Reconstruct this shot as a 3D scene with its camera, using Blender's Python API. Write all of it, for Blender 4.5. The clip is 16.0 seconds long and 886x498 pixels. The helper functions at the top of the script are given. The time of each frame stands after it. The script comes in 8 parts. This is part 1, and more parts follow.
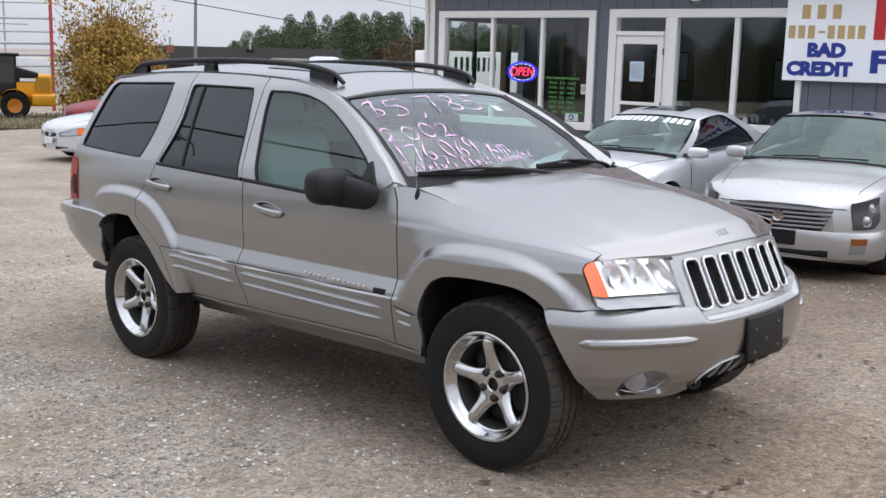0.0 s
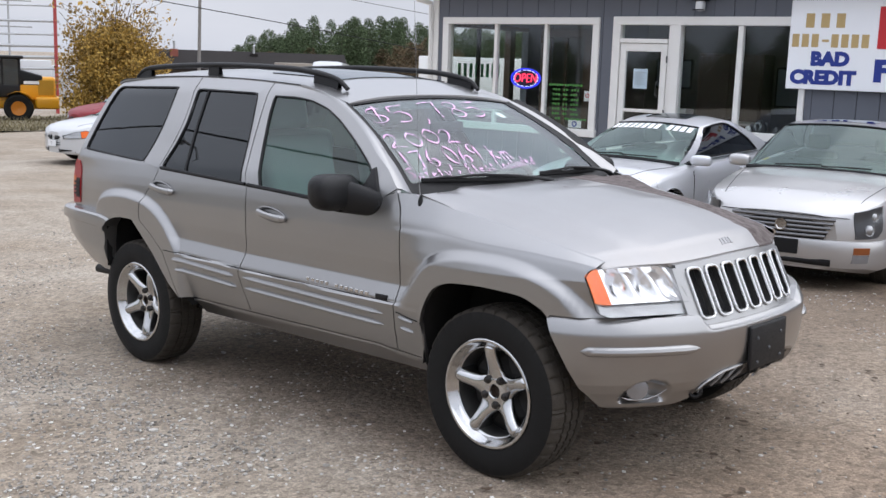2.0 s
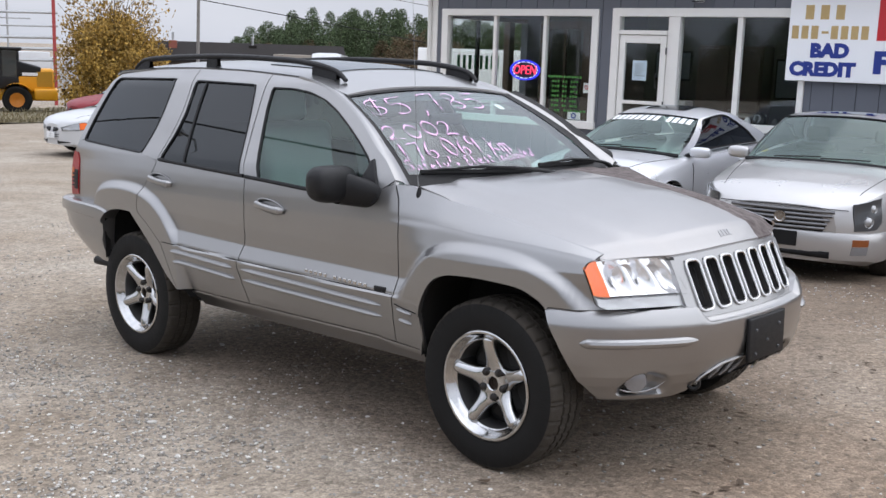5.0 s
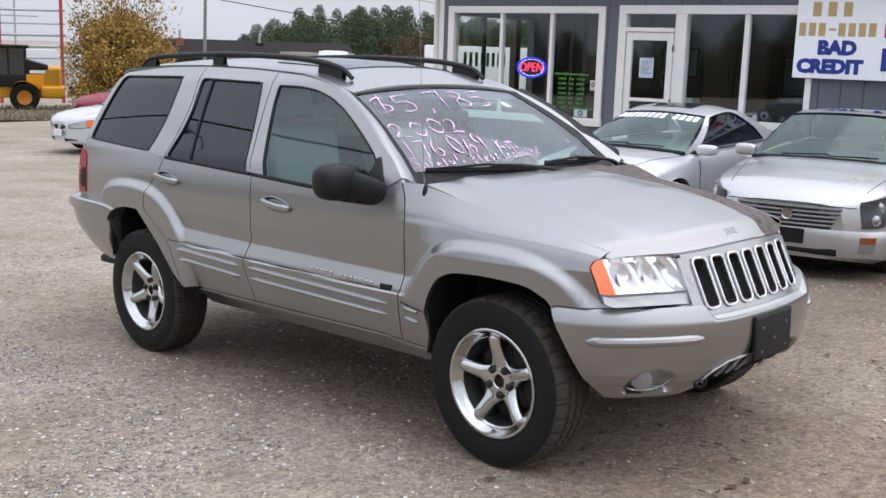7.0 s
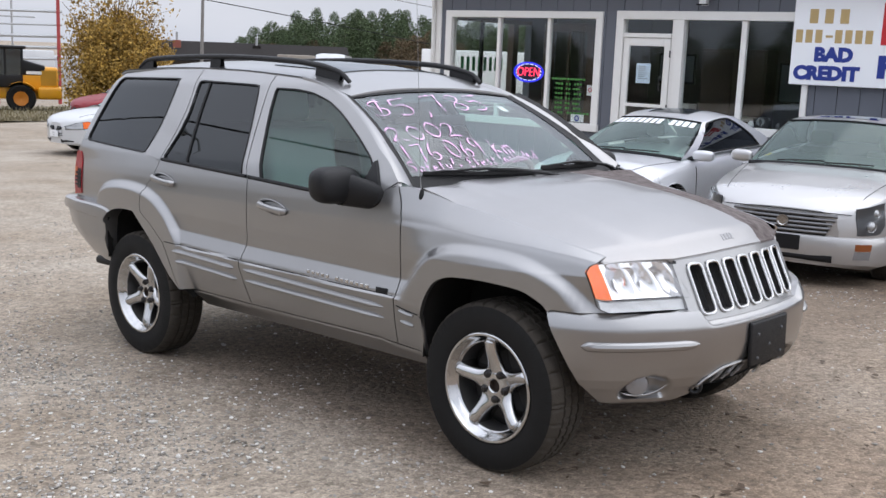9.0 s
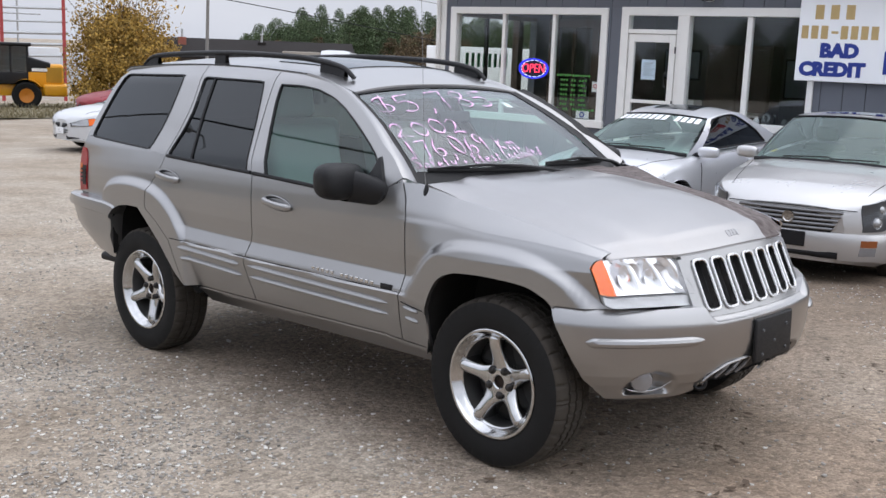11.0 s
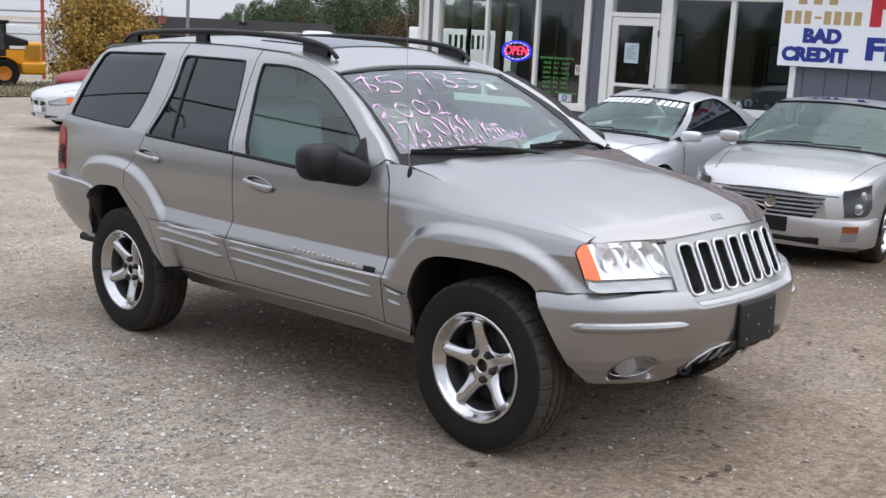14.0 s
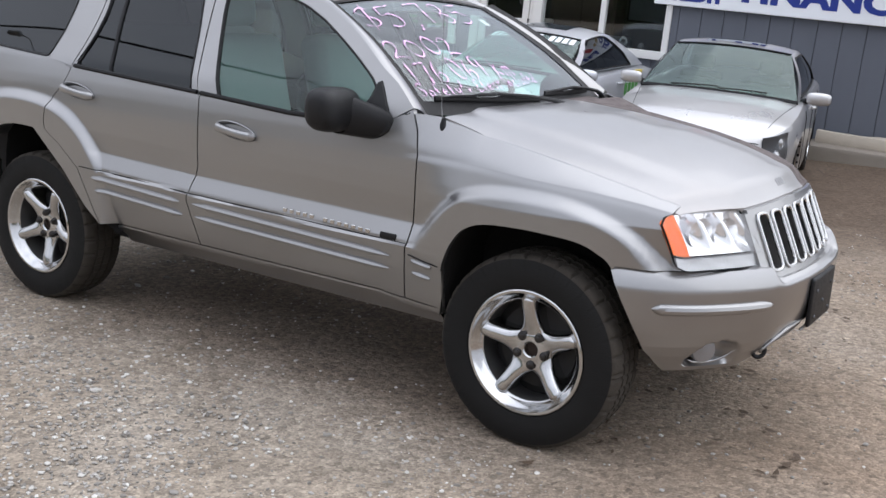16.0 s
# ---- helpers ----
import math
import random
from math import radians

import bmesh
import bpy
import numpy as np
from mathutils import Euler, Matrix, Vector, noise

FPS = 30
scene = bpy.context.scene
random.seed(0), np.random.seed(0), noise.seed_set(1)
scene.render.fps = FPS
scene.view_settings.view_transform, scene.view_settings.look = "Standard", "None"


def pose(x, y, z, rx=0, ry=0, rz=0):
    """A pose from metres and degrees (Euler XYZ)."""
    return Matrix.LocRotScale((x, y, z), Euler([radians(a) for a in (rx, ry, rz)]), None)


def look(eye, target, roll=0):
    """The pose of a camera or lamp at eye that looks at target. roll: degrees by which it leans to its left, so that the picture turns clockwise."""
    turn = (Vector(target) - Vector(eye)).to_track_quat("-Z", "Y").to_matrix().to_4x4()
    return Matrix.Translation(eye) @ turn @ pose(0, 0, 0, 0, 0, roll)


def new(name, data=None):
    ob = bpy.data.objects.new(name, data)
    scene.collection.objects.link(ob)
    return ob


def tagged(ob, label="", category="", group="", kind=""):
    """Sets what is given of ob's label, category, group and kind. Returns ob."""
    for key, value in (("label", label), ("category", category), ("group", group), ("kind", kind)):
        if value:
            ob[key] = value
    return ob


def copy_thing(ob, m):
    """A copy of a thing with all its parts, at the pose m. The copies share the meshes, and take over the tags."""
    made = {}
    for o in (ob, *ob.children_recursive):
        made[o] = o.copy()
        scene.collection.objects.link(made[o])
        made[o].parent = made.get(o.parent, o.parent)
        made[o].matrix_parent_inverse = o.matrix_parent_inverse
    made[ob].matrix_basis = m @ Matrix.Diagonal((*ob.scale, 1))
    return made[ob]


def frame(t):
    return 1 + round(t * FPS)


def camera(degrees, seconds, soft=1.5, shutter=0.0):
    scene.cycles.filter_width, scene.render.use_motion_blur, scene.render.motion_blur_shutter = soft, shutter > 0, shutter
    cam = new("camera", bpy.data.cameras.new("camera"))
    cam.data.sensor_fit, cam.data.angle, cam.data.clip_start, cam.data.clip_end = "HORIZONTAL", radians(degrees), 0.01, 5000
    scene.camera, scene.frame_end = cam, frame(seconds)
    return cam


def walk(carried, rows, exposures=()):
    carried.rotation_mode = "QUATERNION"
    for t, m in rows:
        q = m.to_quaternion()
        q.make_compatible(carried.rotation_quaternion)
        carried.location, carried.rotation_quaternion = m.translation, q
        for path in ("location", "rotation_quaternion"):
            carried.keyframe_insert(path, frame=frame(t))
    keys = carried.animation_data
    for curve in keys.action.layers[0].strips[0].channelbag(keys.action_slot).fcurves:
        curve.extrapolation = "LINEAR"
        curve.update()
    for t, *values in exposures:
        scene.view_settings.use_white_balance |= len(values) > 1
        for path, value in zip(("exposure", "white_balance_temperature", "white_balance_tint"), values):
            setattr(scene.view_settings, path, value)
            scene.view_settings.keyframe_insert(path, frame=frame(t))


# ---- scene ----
# The lot climbs two degrees towards +x, the way the grey SUV points; LOT lays its plane into the world.
LOT = pose(0, 0, 0, 0, -2, 0)
cam = camera(45.0, 16.0)
ROWS = [
    (0.0, 4.141, -4.093, 1.606, 81.05, 0.03, 43.15),
    (0.5, 4.141, -4.097, 1.611, 81.12, -0.14, 42.85),
    (1.0, 4.142, -4.097, 1.612, 81.56, -0.13, 42.83),
    (1.5, 4.146, -4.097, 1.611, 81.46, -0.23, 42.72),
    (2.0, 4.139, -4.096, 1.611, 81.34, -0.38, 43.32),
    (2.5, 4.138, -4.093, 1.611, 81.14, -0.15, 43.47),
    (3.0, 4.133, -4.088, 1.610, 80.99, -0.27, 43.29),
    (3.5, 4.134, -4.086, 1.610, 80.88, -0.19, 43.12),
    (4.0, 4.137, -4.090, 1.610, 80.94, -0.27, 43.10),
    (6.5, 4.138, -4.088, 1.611, 80.80, -0.46, 43.58),
    (7.0, 4.139, -4.088, 1.612, 80.77, -0.36, 43.63),
    (7.5, 4.136, -4.081, 1.610, 80.68, -0.15, 43.56),
    (8.0, 4.135, -4.082, 1.611, 80.70, -0.38, 43.53),
    (8.5, 4.136, -4.084, 1.611, 80.78, -0.60, 43.53),
    (9.0, 4.137, -4.088, 1.612, 80.98, -0.78, 43.47),
    (11.5, 4.139, -4.085, 1.609, 80.71, -0.68, 43.78),
    (12.0, 4.137, -4.080, 1.610, 80.59, -0.58, 43.73),
    (12.5, 4.134, -4.074, 1.608, 80.47, -0.47, 43.60),
    (13.0, 4.134, -4.071, 1.608, 80.42, -0.44, 43.57),
    (13.5, 4.133, -4.064, 1.605, 80.37, -0.43, 43.55),
    (14.0, 4.102, -4.064, 1.603, 79.88, -1.29, 42.79),
    (14.5, 3.886, -4.113, 1.596, 78.86, -1.28, 40.94),
    (15.0, 3.568, -4.180, 1.613, 77.89, -2.20, 38.25),
    (15.5, 3.290, -4.081, 1.597, 76.51, -2.75, 35.28),
    (16.0, 3.000, -4.105, 1.593, 76.42, -3.69, 32.82),
]
walk(cam, [(t, LOT @ pose(x, y, z, rx, ry, rz)) for t, x, y, z, rx, ry, rz in ROWS])

# ---- light ----
world = bpy.data.worlds.new("overcast_sky")
scene.world = world
world.use_nodes = True
nt = world.node_tree
bg = nt.nodes["Background"]
sky = nt.nodes.new("ShaderNodeTexSky")
sky.sky_type, sky.sun_disc = "NISHITA", False
sky.sun_elevation, sky.sun_rotation = radians(53), radians(14)
sky.air_density, sky.dust_density = 1.4, 3.0
tc = nt.nodes.new("ShaderNodeTexCoord")
cloud = nt.nodes.new("ShaderNodeTexNoise")
cloud.inputs["Scale"].default_value, cloud.inputs["Detail"].default_value = 2.2, 6.0
stretch = nt.nodes.new("ShaderNodeMapping")
stretch.inputs["Scale"].default_value = (1.0, 1.0, 2.6)
ramp = nt.nodes.new("ShaderNodeValToRGB")
ramp.color_ramp.elements[0].position, ramp.color_ramp.elements[0].color = 0.34, (6.1, 6.5, 7.55, 1)
ramp.color_ramp.elements[1].position, ramp.color_ramp.elements[1].color = 0.68, (8.05, 8.3, 9.25, 1)
veil = nt.nodes.new("ShaderNodeMix")
veil.data_type = "RGBA"
veil.inputs["Factor"].default_value = 0.9
nt.links.new(tc.outputs["Generated"], stretch.inputs["Vector"])
nt.links.new(stretch.outputs["Vector"], cloud.inputs["Vector"])
nt.links.new(cloud.outputs["Fac"], ramp.inputs["Fac"])
nt.links.new(sky.outputs["Color"], veil.inputs["A"])
# an overcast sky is brightest overhead
height = nt.nodes.new("ShaderNodeSeparateXYZ")
rise = nt.nodes.new("ShaderNodeMapRange")
rise.inputs["From Min"].default_value, rise.inputs["From Max"].default_value = 0.05, 1.0
rise.inputs["To Min"].default_value, rise.inputs["To Max"].default_value = 1.0, 2.6
lift = nt.nodes.new("ShaderNodeVectorMath")
lift.operation = "SCALE"
nt.links.new(tc.outputs["Generated"], height.inputs[0])
nt.links.new(height.outputs["Z"], rise.inputs["Value"])
nt.links.new(ramp.outputs["Color"], lift.inputs[0])
nt.links.new(rise.outputs["Result"], lift.inputs["Scale"])
nt.links.new(lift.outputs["Vector"], veil.inputs["B"])
nt.links.new(veil.outputs["Result"], bg.inputs["Color"])
bg.inputs["Strength"].default_value = 0.100
sun = new("sun", bpy.data.lights.new("sun", "SUN"))
sun.data.energy, sun.data.angle, sun.data.color = 1.35, radians(98), (0.99, 0.99, 1.0)
sun.matrix_basis = look((7.5, 5.5, 11), (0, 0, 0))
scene.view_settings.exposure = 0.0

# ---- materials ----


def material(name, color, rough=0.5, metal=0.0, spread=0.12, scale=8.0, bump=0.0, bump_scale=60.0, coat=0.0, second=None, fleck=0.0):
    """A painted or natural surface: base colour broken up at two scales, with fine relief."""
    m = bpy.data.materials.new(name)
    m.use_nodes = True
    t, n = m.node_tree, m.node_tree.nodes
    p = n["Principled BSDF"]
    p.inputs["Roughness"].default_value, p.inputs["Metallic"].default_value = rough, metal
    p.inputs["Coat Weight"].default_value, p.inputs["Coat Roughness"].default_value = coat, 0.11
    p.inputs["Specular IOR Level"].default_value = 0.28 if max(color) < 0.03 else 0.5
    co = n.new("ShaderNodeTexCoord")
    big, small = n.new("ShaderNodeTexNoise"), n.new("ShaderNodeTexNoise")
    big.inputs["Scale"].default_value, big.inputs["Detail"].default_value = scale * 0.15, 4
    small.inputs["Scale"].default_value, small.inputs["Detail"].default_value = scale, 5
    mix = n.new("ShaderNodeMix")
    mix.data_type = "RGBA"
    a = [c * (1 - spread) for c in color]
    b = second or [min(1, c * (1 + spread)) for c in color]
    mix.inputs["A"].default_value, mix.inputs["B"].default_value = (*a, 1), (*b, 1)
    add = n.new("ShaderNodeMath")
    add.operation = "MULTIPLY_ADD"
    add.inputs[1].default_value, add.inputs[2].default_value = 0.55, 0.0
    half = n.new("ShaderNodeMath")
    half.operation = "MULTIPLY_ADD"
    half.inputs[1].default_value = 0.45
    for node in (big, small):
        t.links.new(co.outputs["Object"], node.inputs["Vector"])
    t.links.new(big.outputs["Fac"], add.inputs[0])
    t.links.new(small.outputs["Fac"], half.inputs[0])
    t.links.new(add.outputs[0], half.inputs[2])
    t.links.new(half.outputs[0], mix.inputs["Factor"])
    t.links.new(mix.outputs["Result"], p.inputs["Base Color"])
    rr = n.new("ShaderNodeMapRange")
    rr.inputs["To Min"].default_value, rr.inputs["To Max"].default_value = max(0.02, rough * 0.8), min(1, rough * 1.2)
    t.links.new(small.outputs["Fac"], rr.inputs["Value"])
    t.links.new(rr.outputs["Result"], p.inputs["Roughness"])
    if bump:
        fine, bm_ = n.new("ShaderNodeTexNoise"), n.new("ShaderNodeBump")
        fine.inputs["Scale"].default_value, fine.inputs["Detail"].default_value = bump_scale, 6
        bm_.inputs["Strength"].default_value, bm_.inputs["Distance"].default_value = bump, 0.01
        t.links.new(co.outputs["Object"], fine.inputs["Vector"])
        t.links.new(fine.outputs["Fac"], bm_.inputs["Height"])
        t.links.new(bm_.outputs["Normal"], p.inputs["Normal"])
    return m


def glass(name, tint=(0.9, 0.95, 0.93), clear=0.9, rough=0.0, ior=1.5, film_tint=(0.92, 0.96, 1.0)):
    """Thin window glass: a mirror film by Fresnel over a tinted see-through pane."""
    m = bpy.data.materials.new(name)
    m.use_nodes = True
    t, n = m.node_tree, m.node_tree.nodes
    n.remove(n["Principled BSDF"])
    see, gl, mix, fr = n.new("ShaderNodeBsdfTransparent"), n.new("ShaderNodeBsdfGlossy"), n.new("ShaderNodeMixShader"), n.new("ShaderNodeLayerWeight")
    see.inputs["Color"].default_value = (*[c * clear for c in tint], 1)
    gl.inputs["Roughness"].default_value = rough
    gl.inputs["Color"].default_value = (*film_tint, 1)
    fr.inputs["Blend"].default_value = 0.5
    steep, film = n.new("ShaderNodeMath"), n.new("ShaderNodeMath")
    steep.operation, film.operation = "POWER", "MULTIPLY_ADD"
    steep.inputs[1].default_value = 5.0
    f0 = 2 * ((ior - 1) / (ior + 1)) ** 2
    film.inputs[1].default_value, film.inputs[2].default_value = 1 - f0, f0
    t.links.new(fr.outputs["Facing"], steep.inputs[0])
    t.links.new(steep.outputs[0], film.inputs[0])
    t.links.new(film.outputs[0], mix.inputs[0])
    t.links.new(see.outputs[0], mix.inputs[1])
    t.links.new(gl.outputs[0], mix.inputs[2])
    t.links.new(mix.outputs[0], n["Material Output"].inputs["Surface"])
    return m


def glow(name, color, strength):
    m = bpy.data.materials.new(name)
    m.use_nodes = True
    p = m.node_tree.nodes["Principled BSDF"]
    p.inputs["Base Color"].default_value = (*[c * 0.5 for c in color], 1)
    p.inputs["Emission Color"].default_value, p.inputs["Emission Strength"].default_value = (*color, 1), strength
    return m


def car_paint(name, color, rough=0.25, dirt=0.09, metal=0.92, coat=1.0):
    """Metallic lacquer with road dust that thickens unevenly over the panels."""
    m = material(name, color, rough, metal, 0.04, 900.0, 0.0, 60, 0.9)
    t, n = m.node_tree, m.node_tree.nodes
    p = n["Principled BSDF"]
    src = p.inputs["Base Color"].links[0].from_socket
    p.inputs["Coat Roughness"].default_value = 0.07
    dust, rmp, mix, co = n.new("ShaderNodeTexNoise"), n.new("ShaderNodeMapRange"), n.new("ShaderNodeMix"), n.new("ShaderNodeTexCoord")
    dust.inputs["Scale"].default_value, dust.inputs["Detail"].default_value, dust.inputs["Roughness"].default_value = 2.6, 9, 0.68
    rmp.inputs["From Min"].default_value, rmp.inputs["From Max"].default_value, rmp.inputs["To Max"].default_value = 0.42, 0.8, dirt
    mix.data_type = "RGBA"
    mix.inputs["B"].default_value = (0.24, 0.215, 0.18, 1)
    t.links.new(co.outputs["Object"], dust.inputs["Vector"])
    t.links.new(dust.outputs["Fac"], rmp.inputs["Value"])
    t.links.new(rmp.outputs["Result"], mix.inputs["Factor"])
    t.links.new(src, mix.inputs["A"])
    t.links.new(mix.outputs["Result"], p.inputs["Base Color"])
    rr = n.new("ShaderNodeMapRange")
    rr.inputs["To Min"].default_value, rr.inputs["To Max"].default_value = rough * 0.85, rough * 1.5
    t.links.new(dust.outputs["Fac"], rr.inputs["Value"])
    t.links.new(rr.outputs["Result"], p.inputs["Roughness"])
    cw = n.new("ShaderNodeMapRange")
    cw.inputs["To Min"].default_value, cw.inputs["To Max"].default_value = coat, coat * 0.55
    t.links.new(dust.outputs["Fac"], cw.inputs["Value"])
    t.links.new(cw.outputs["Result"], p.inputs["Coat Weight"])
    return m


PEWTER = car_paint("pewter_paint", (0.330, 0.328, 0.329), 0.27, metal=0.93)
# the hood's lacquer has worn off along its far edge
HOOD_PAINT = car_paint("hood_paint", (0.345, 0.340, 0.342), 0.34, dirt=0.2, metal=0.86, coat=0.5)
t_, n_ = HOOD_PAINT.node_tree, HOOD_PAINT.node_tree.nodes
p_ = n_["Principled BSDF"]
co_, sep_, spots_, band_, mask_, worn_ = n_.new("ShaderNodeTexCoord"), n_.new("ShaderNodeSeparateXYZ"), n_.new("ShaderNodeTexNoise"), n_.new("ShaderNodeMapRange"), n_.new("ShaderNodeMapRange"), n_.new("ShaderNodeMix")
spots_.inputs["Scale"].default_value, spots_.inputs["Detail"].default_value, spots_.inputs["Roughness"].default_value = 5.0, 8, 0.6
band_.inputs["From Min"].default_value, band_.inputs["From Max"].default_value, band_.inputs["To Max"].default_value = 0.24, 0.29, 0.50
sum_ = n_.new("ShaderNodeMath")
mask_.inputs["From Min"].default_value, mask_.inputs["From Max"].default_value = 0.72, 0.80
worn_.data_type = "RGBA"
fleck_, tone_ = n_.new("ShaderNodeTexNoise"), n_.new("ShaderNodeValToRGB")
fleck_.inputs["Scale"].default_value, fleck_.inputs["Detail"].default_value, fleck_.inputs["Roughness"].default_value = 22.0, 9, 0.7
tone_.color_ramp.elements[0].position, tone_.color_ramp.elements[0].color = 0.36, (0.085, 0.070, 0.067, 1)
tone_.color_ramp.elements[1].position, tone_.color_ramp.elements[1].color = 0.66, (0.20, 0.175, 0.17, 1)
t_.links.new(co_.outputs["Object"], fleck_.inputs["Vector"])
t_.links.new(fleck_.outputs["Fac"], tone_.inputs["Fac"])
t_.links.new(tone_.outputs["Color"], worn_.inputs["B"])
t_.links.new(co_.outputs["Object"], sep_.inputs[0])
t_.links.new(co_.outputs["Object"], spots_.inputs["Vector"])
t_.links.new(sep_.outputs["Y"], band_.inputs["Value"])
t_.links.new(band_.outputs["Result"], sum_.inputs[0])
t_.links.new(spots_.outputs["Fac"], sum_.inputs[1])
t_.links.new(sum_.outputs[0], mask_.inputs["Value"])
t_.links.new(p_.inputs["Base Color"].links[0].from_socket, worn_.inputs["A"])
t_.links.new(mask_.outputs["Result"], worn_.inputs["Factor"])
t_.links.new(worn_.outputs["Result"], p_.inputs["Base Color"])
bare_ = n_.new("ShaderNodeMapRange")
bare_.inputs["To Min"].default_value, bare_.inputs["To Max"].default_value = 0.5, 0.0
t_.links.new(mask_.outputs["Result"], bare_.inputs["Value"])
t_.links.new(bare_.outputs["Result"], p_.inputs["Coat Weight"])
metal_ = n_.new("ShaderNodeMapRange")
metal_.inputs["To Min"].default_value, metal_.inputs["To Max"].default_value = 0.9, 0.1
t_.links.new(mask_.outputs["Result"], metal_.inputs["Value"])
t_.links.new(metal_.outputs["Result"], p_.inputs["Metallic"])
bare2_, dull_ = n_.new("ShaderNodeMapRange"), n_.new("ShaderNodeMapRange")
bare2_.inputs["To Min"].default_value, bare2_.inputs["To Max"].default_value = 0.36, 0.9
dull_.inputs["To Min"].default_value, dull_.inputs["To Max"].default_value = 0.5, 0.1
t_.links.new(mask_.outputs["Result"], bare2_.inputs["Value"])
t_.links.new(mask_.outputs["Result"], dull_.inputs["Value"])
t_.links.new(bare2_.outputs["Result"], p_.inputs["Roughness"])
t_.links.new(dull_.outputs["Result"], p_.inputs["Specular IOR Level"])
SILVER = car_paint("silver_paint", (0.66, 0.67, 0.70), dirt=0.06, metal=0.4)
CHAMPAGNE = car_paint("champagne_paint", (0.51, 0.503, 0.502), dirt=0.06, metal=0.6)
WHITE_PAINT = car_paint("white_paint", (0.55, 0.56, 0.575), dirt=0.12, metal=0.0)
RED_PAINT = car_paint("red_paint", (0.22, 0.008, 0.016), rough=0.45, dirt=0.04, metal=0.2, coat=0.25)
BLACK_PLASTIC = material("black_plastic", (0.010, 0.010, 0.011), 0.5, 0, 0.25, 40, 0.15, 400)
SEAL = material("rubber_seal", (0.006, 0.006, 0.007), 0.55, 0, 0.2, 30)
GREY_TRIM = material("grey_trim", (0.06, 0.062, 0.066), 0.5, 0, 0.2, 30, 0.1, 300)
DIM_TRIM = material("dull_silver_trim", (0.20, 0.20, 0.205), 0.45, 0.3, 0.15, 30)
FADED_TRIM = material("faded_trim", (0.36, 0.36, 0.37), 0.4, 0.7, 0.2, 60)
FOG_GLASS = material("fog_lamp_glass", (0.26, 0.26, 0.27), 0.2, 0.4, 0.2, 30, 0.2, 200, 0.6)
# near-black: the shade under cars and in arches is put into the colour
SHADOW_PAN = material("shaded_underbody", (0.008, 0.0075, 0.007), 0.9, 0, 0.3, 12, 0.3, 60)
RUBBER = material("tyre_rubber", (0.005, 0.005, 0.005), 0.75, 0, 0.3, 9, 0.2, 160, second=(0.012, 0.0115, 0.011))
TREAD = material("dusty_tread", (0.012, 0.011, 0.010), 0.85, 0, 0.3, 14, 0.3, 160, second=(0.075, 0.064, 0.052))
SATIN_CHROME = material("satin_chrome", (0.60, 0.60, 0.60), 0.27, 1.0, 0.05, 12)
CHROME = material("polished_alloy", (0.78, 0.78, 0.79), 0.10, 1.0, 0.05, 12)
ALLOY = material("bright_alloy", (0.55, 0.55, 0.55), 0.13, 1.0, 0.06, 10)
NUT_STEEL = material("nut_steel", (0.045, 0.042, 0.04), 0.25, 0.6, 0.2, 30)
RUST_HUB = material("rusty_hub", (0.030, 0.018, 0.012), 0.8, 0, 0.4, 60)
# brake dust and the shade behind the spokes, both put into one grey
BARREL = material("dusty_shaded_barrel", (0.16, 0.158, 0.155), 0.4, 0.8, 0.3, 14)
DARK_ALLOY = material("brake_iron", (0.035, 0.034, 0.033), 0.6, 0.6, 0.3, 18)
LENS = glass("clear_lens", (1, 1, 1), 0.97, 0.02, 1.3)
REFLECTOR = material("lamp_reflector", (0.88, 0.88, 0.89), 0.12, 0.75, 0.03, 10)
AMBER = material("amber_lens", (0.88, 0.15, 0.004), 0.4, 0, 0.1, 30, 0.2, 260, 0.3)
RED_LENS = material("red_lens", (0.30, 0.008, 0.012), 0.3, 0, 0.2, 30, 0.2, 260, 0.15)
DULL_ORANGE = material("orange_lens", (0.55, 0.13, 0.02), 0.35, 0, 0.2, 30, 0.2, 260, 0.2)
PRIVACY = glass("privacy_glass", (0.10, 0.105, 0.11), 1.0, 0.0, 1.40)
DOOR_GLASS = glass("green_door_glass", (0.50, 0.74, 0.69), 1.0, 0.0, 1.46, (0.92, 1.0, 0.99))
SCREEN_GLASS = glass("windscreen_glass", (0.84, 0.95, 0.90), 1.0, 0.0, 1.60, (0.95, 0.98, 1.0))
LEATHER = material("grey_leather", (0.40, 0.41, 0.40), 0.5, 0, 0.15, 14, 0.2, 120)
PILLAR_TRIM = material("pillar_trim", (0.022, 0.021, 0.025), 0.8, 0, 0.15, 30)
DASH = material("grey_dash", (0.11, 0.115, 0.118), 0.6, 0, 0.15, 30, 0.2, 240)
PINK_MARKER = material("pink_marker", (0.94, 0.56, 0.90), 0.6, 0, 0.12, 90)
WHITE_LETTER = material("white_vinyl", (0.82, 0.83, 0.84), 0.45, 0, 0.05, 20)

# ---- mesh kit ----


def part(name, bm, mat, parent=None, label="", smooth=True):
    """Links a bmesh as one mesh object, under a thing or a part."""
    bmesh.ops.remove_doubles(bm, verts=bm.verts, dist=1e-5)
    me = bpy.data.meshes.new(name)
    bm.to_mesh(me)
    bm.free()
    for f in me.polygons:
        f.use_smooth = smooth
    if smooth:
        me.set_sharp_from_angle(angle=radians(32))
    me.materials.append(mat)
    ob = new(name, me)
    ob.parent = parent
    return tagged(ob, label)


def thing(name, m, label, category, group="", kind=""):
    ob = new(name)
    ob.matrix_basis = m
    return tagged(ob, label, category, group, kind)


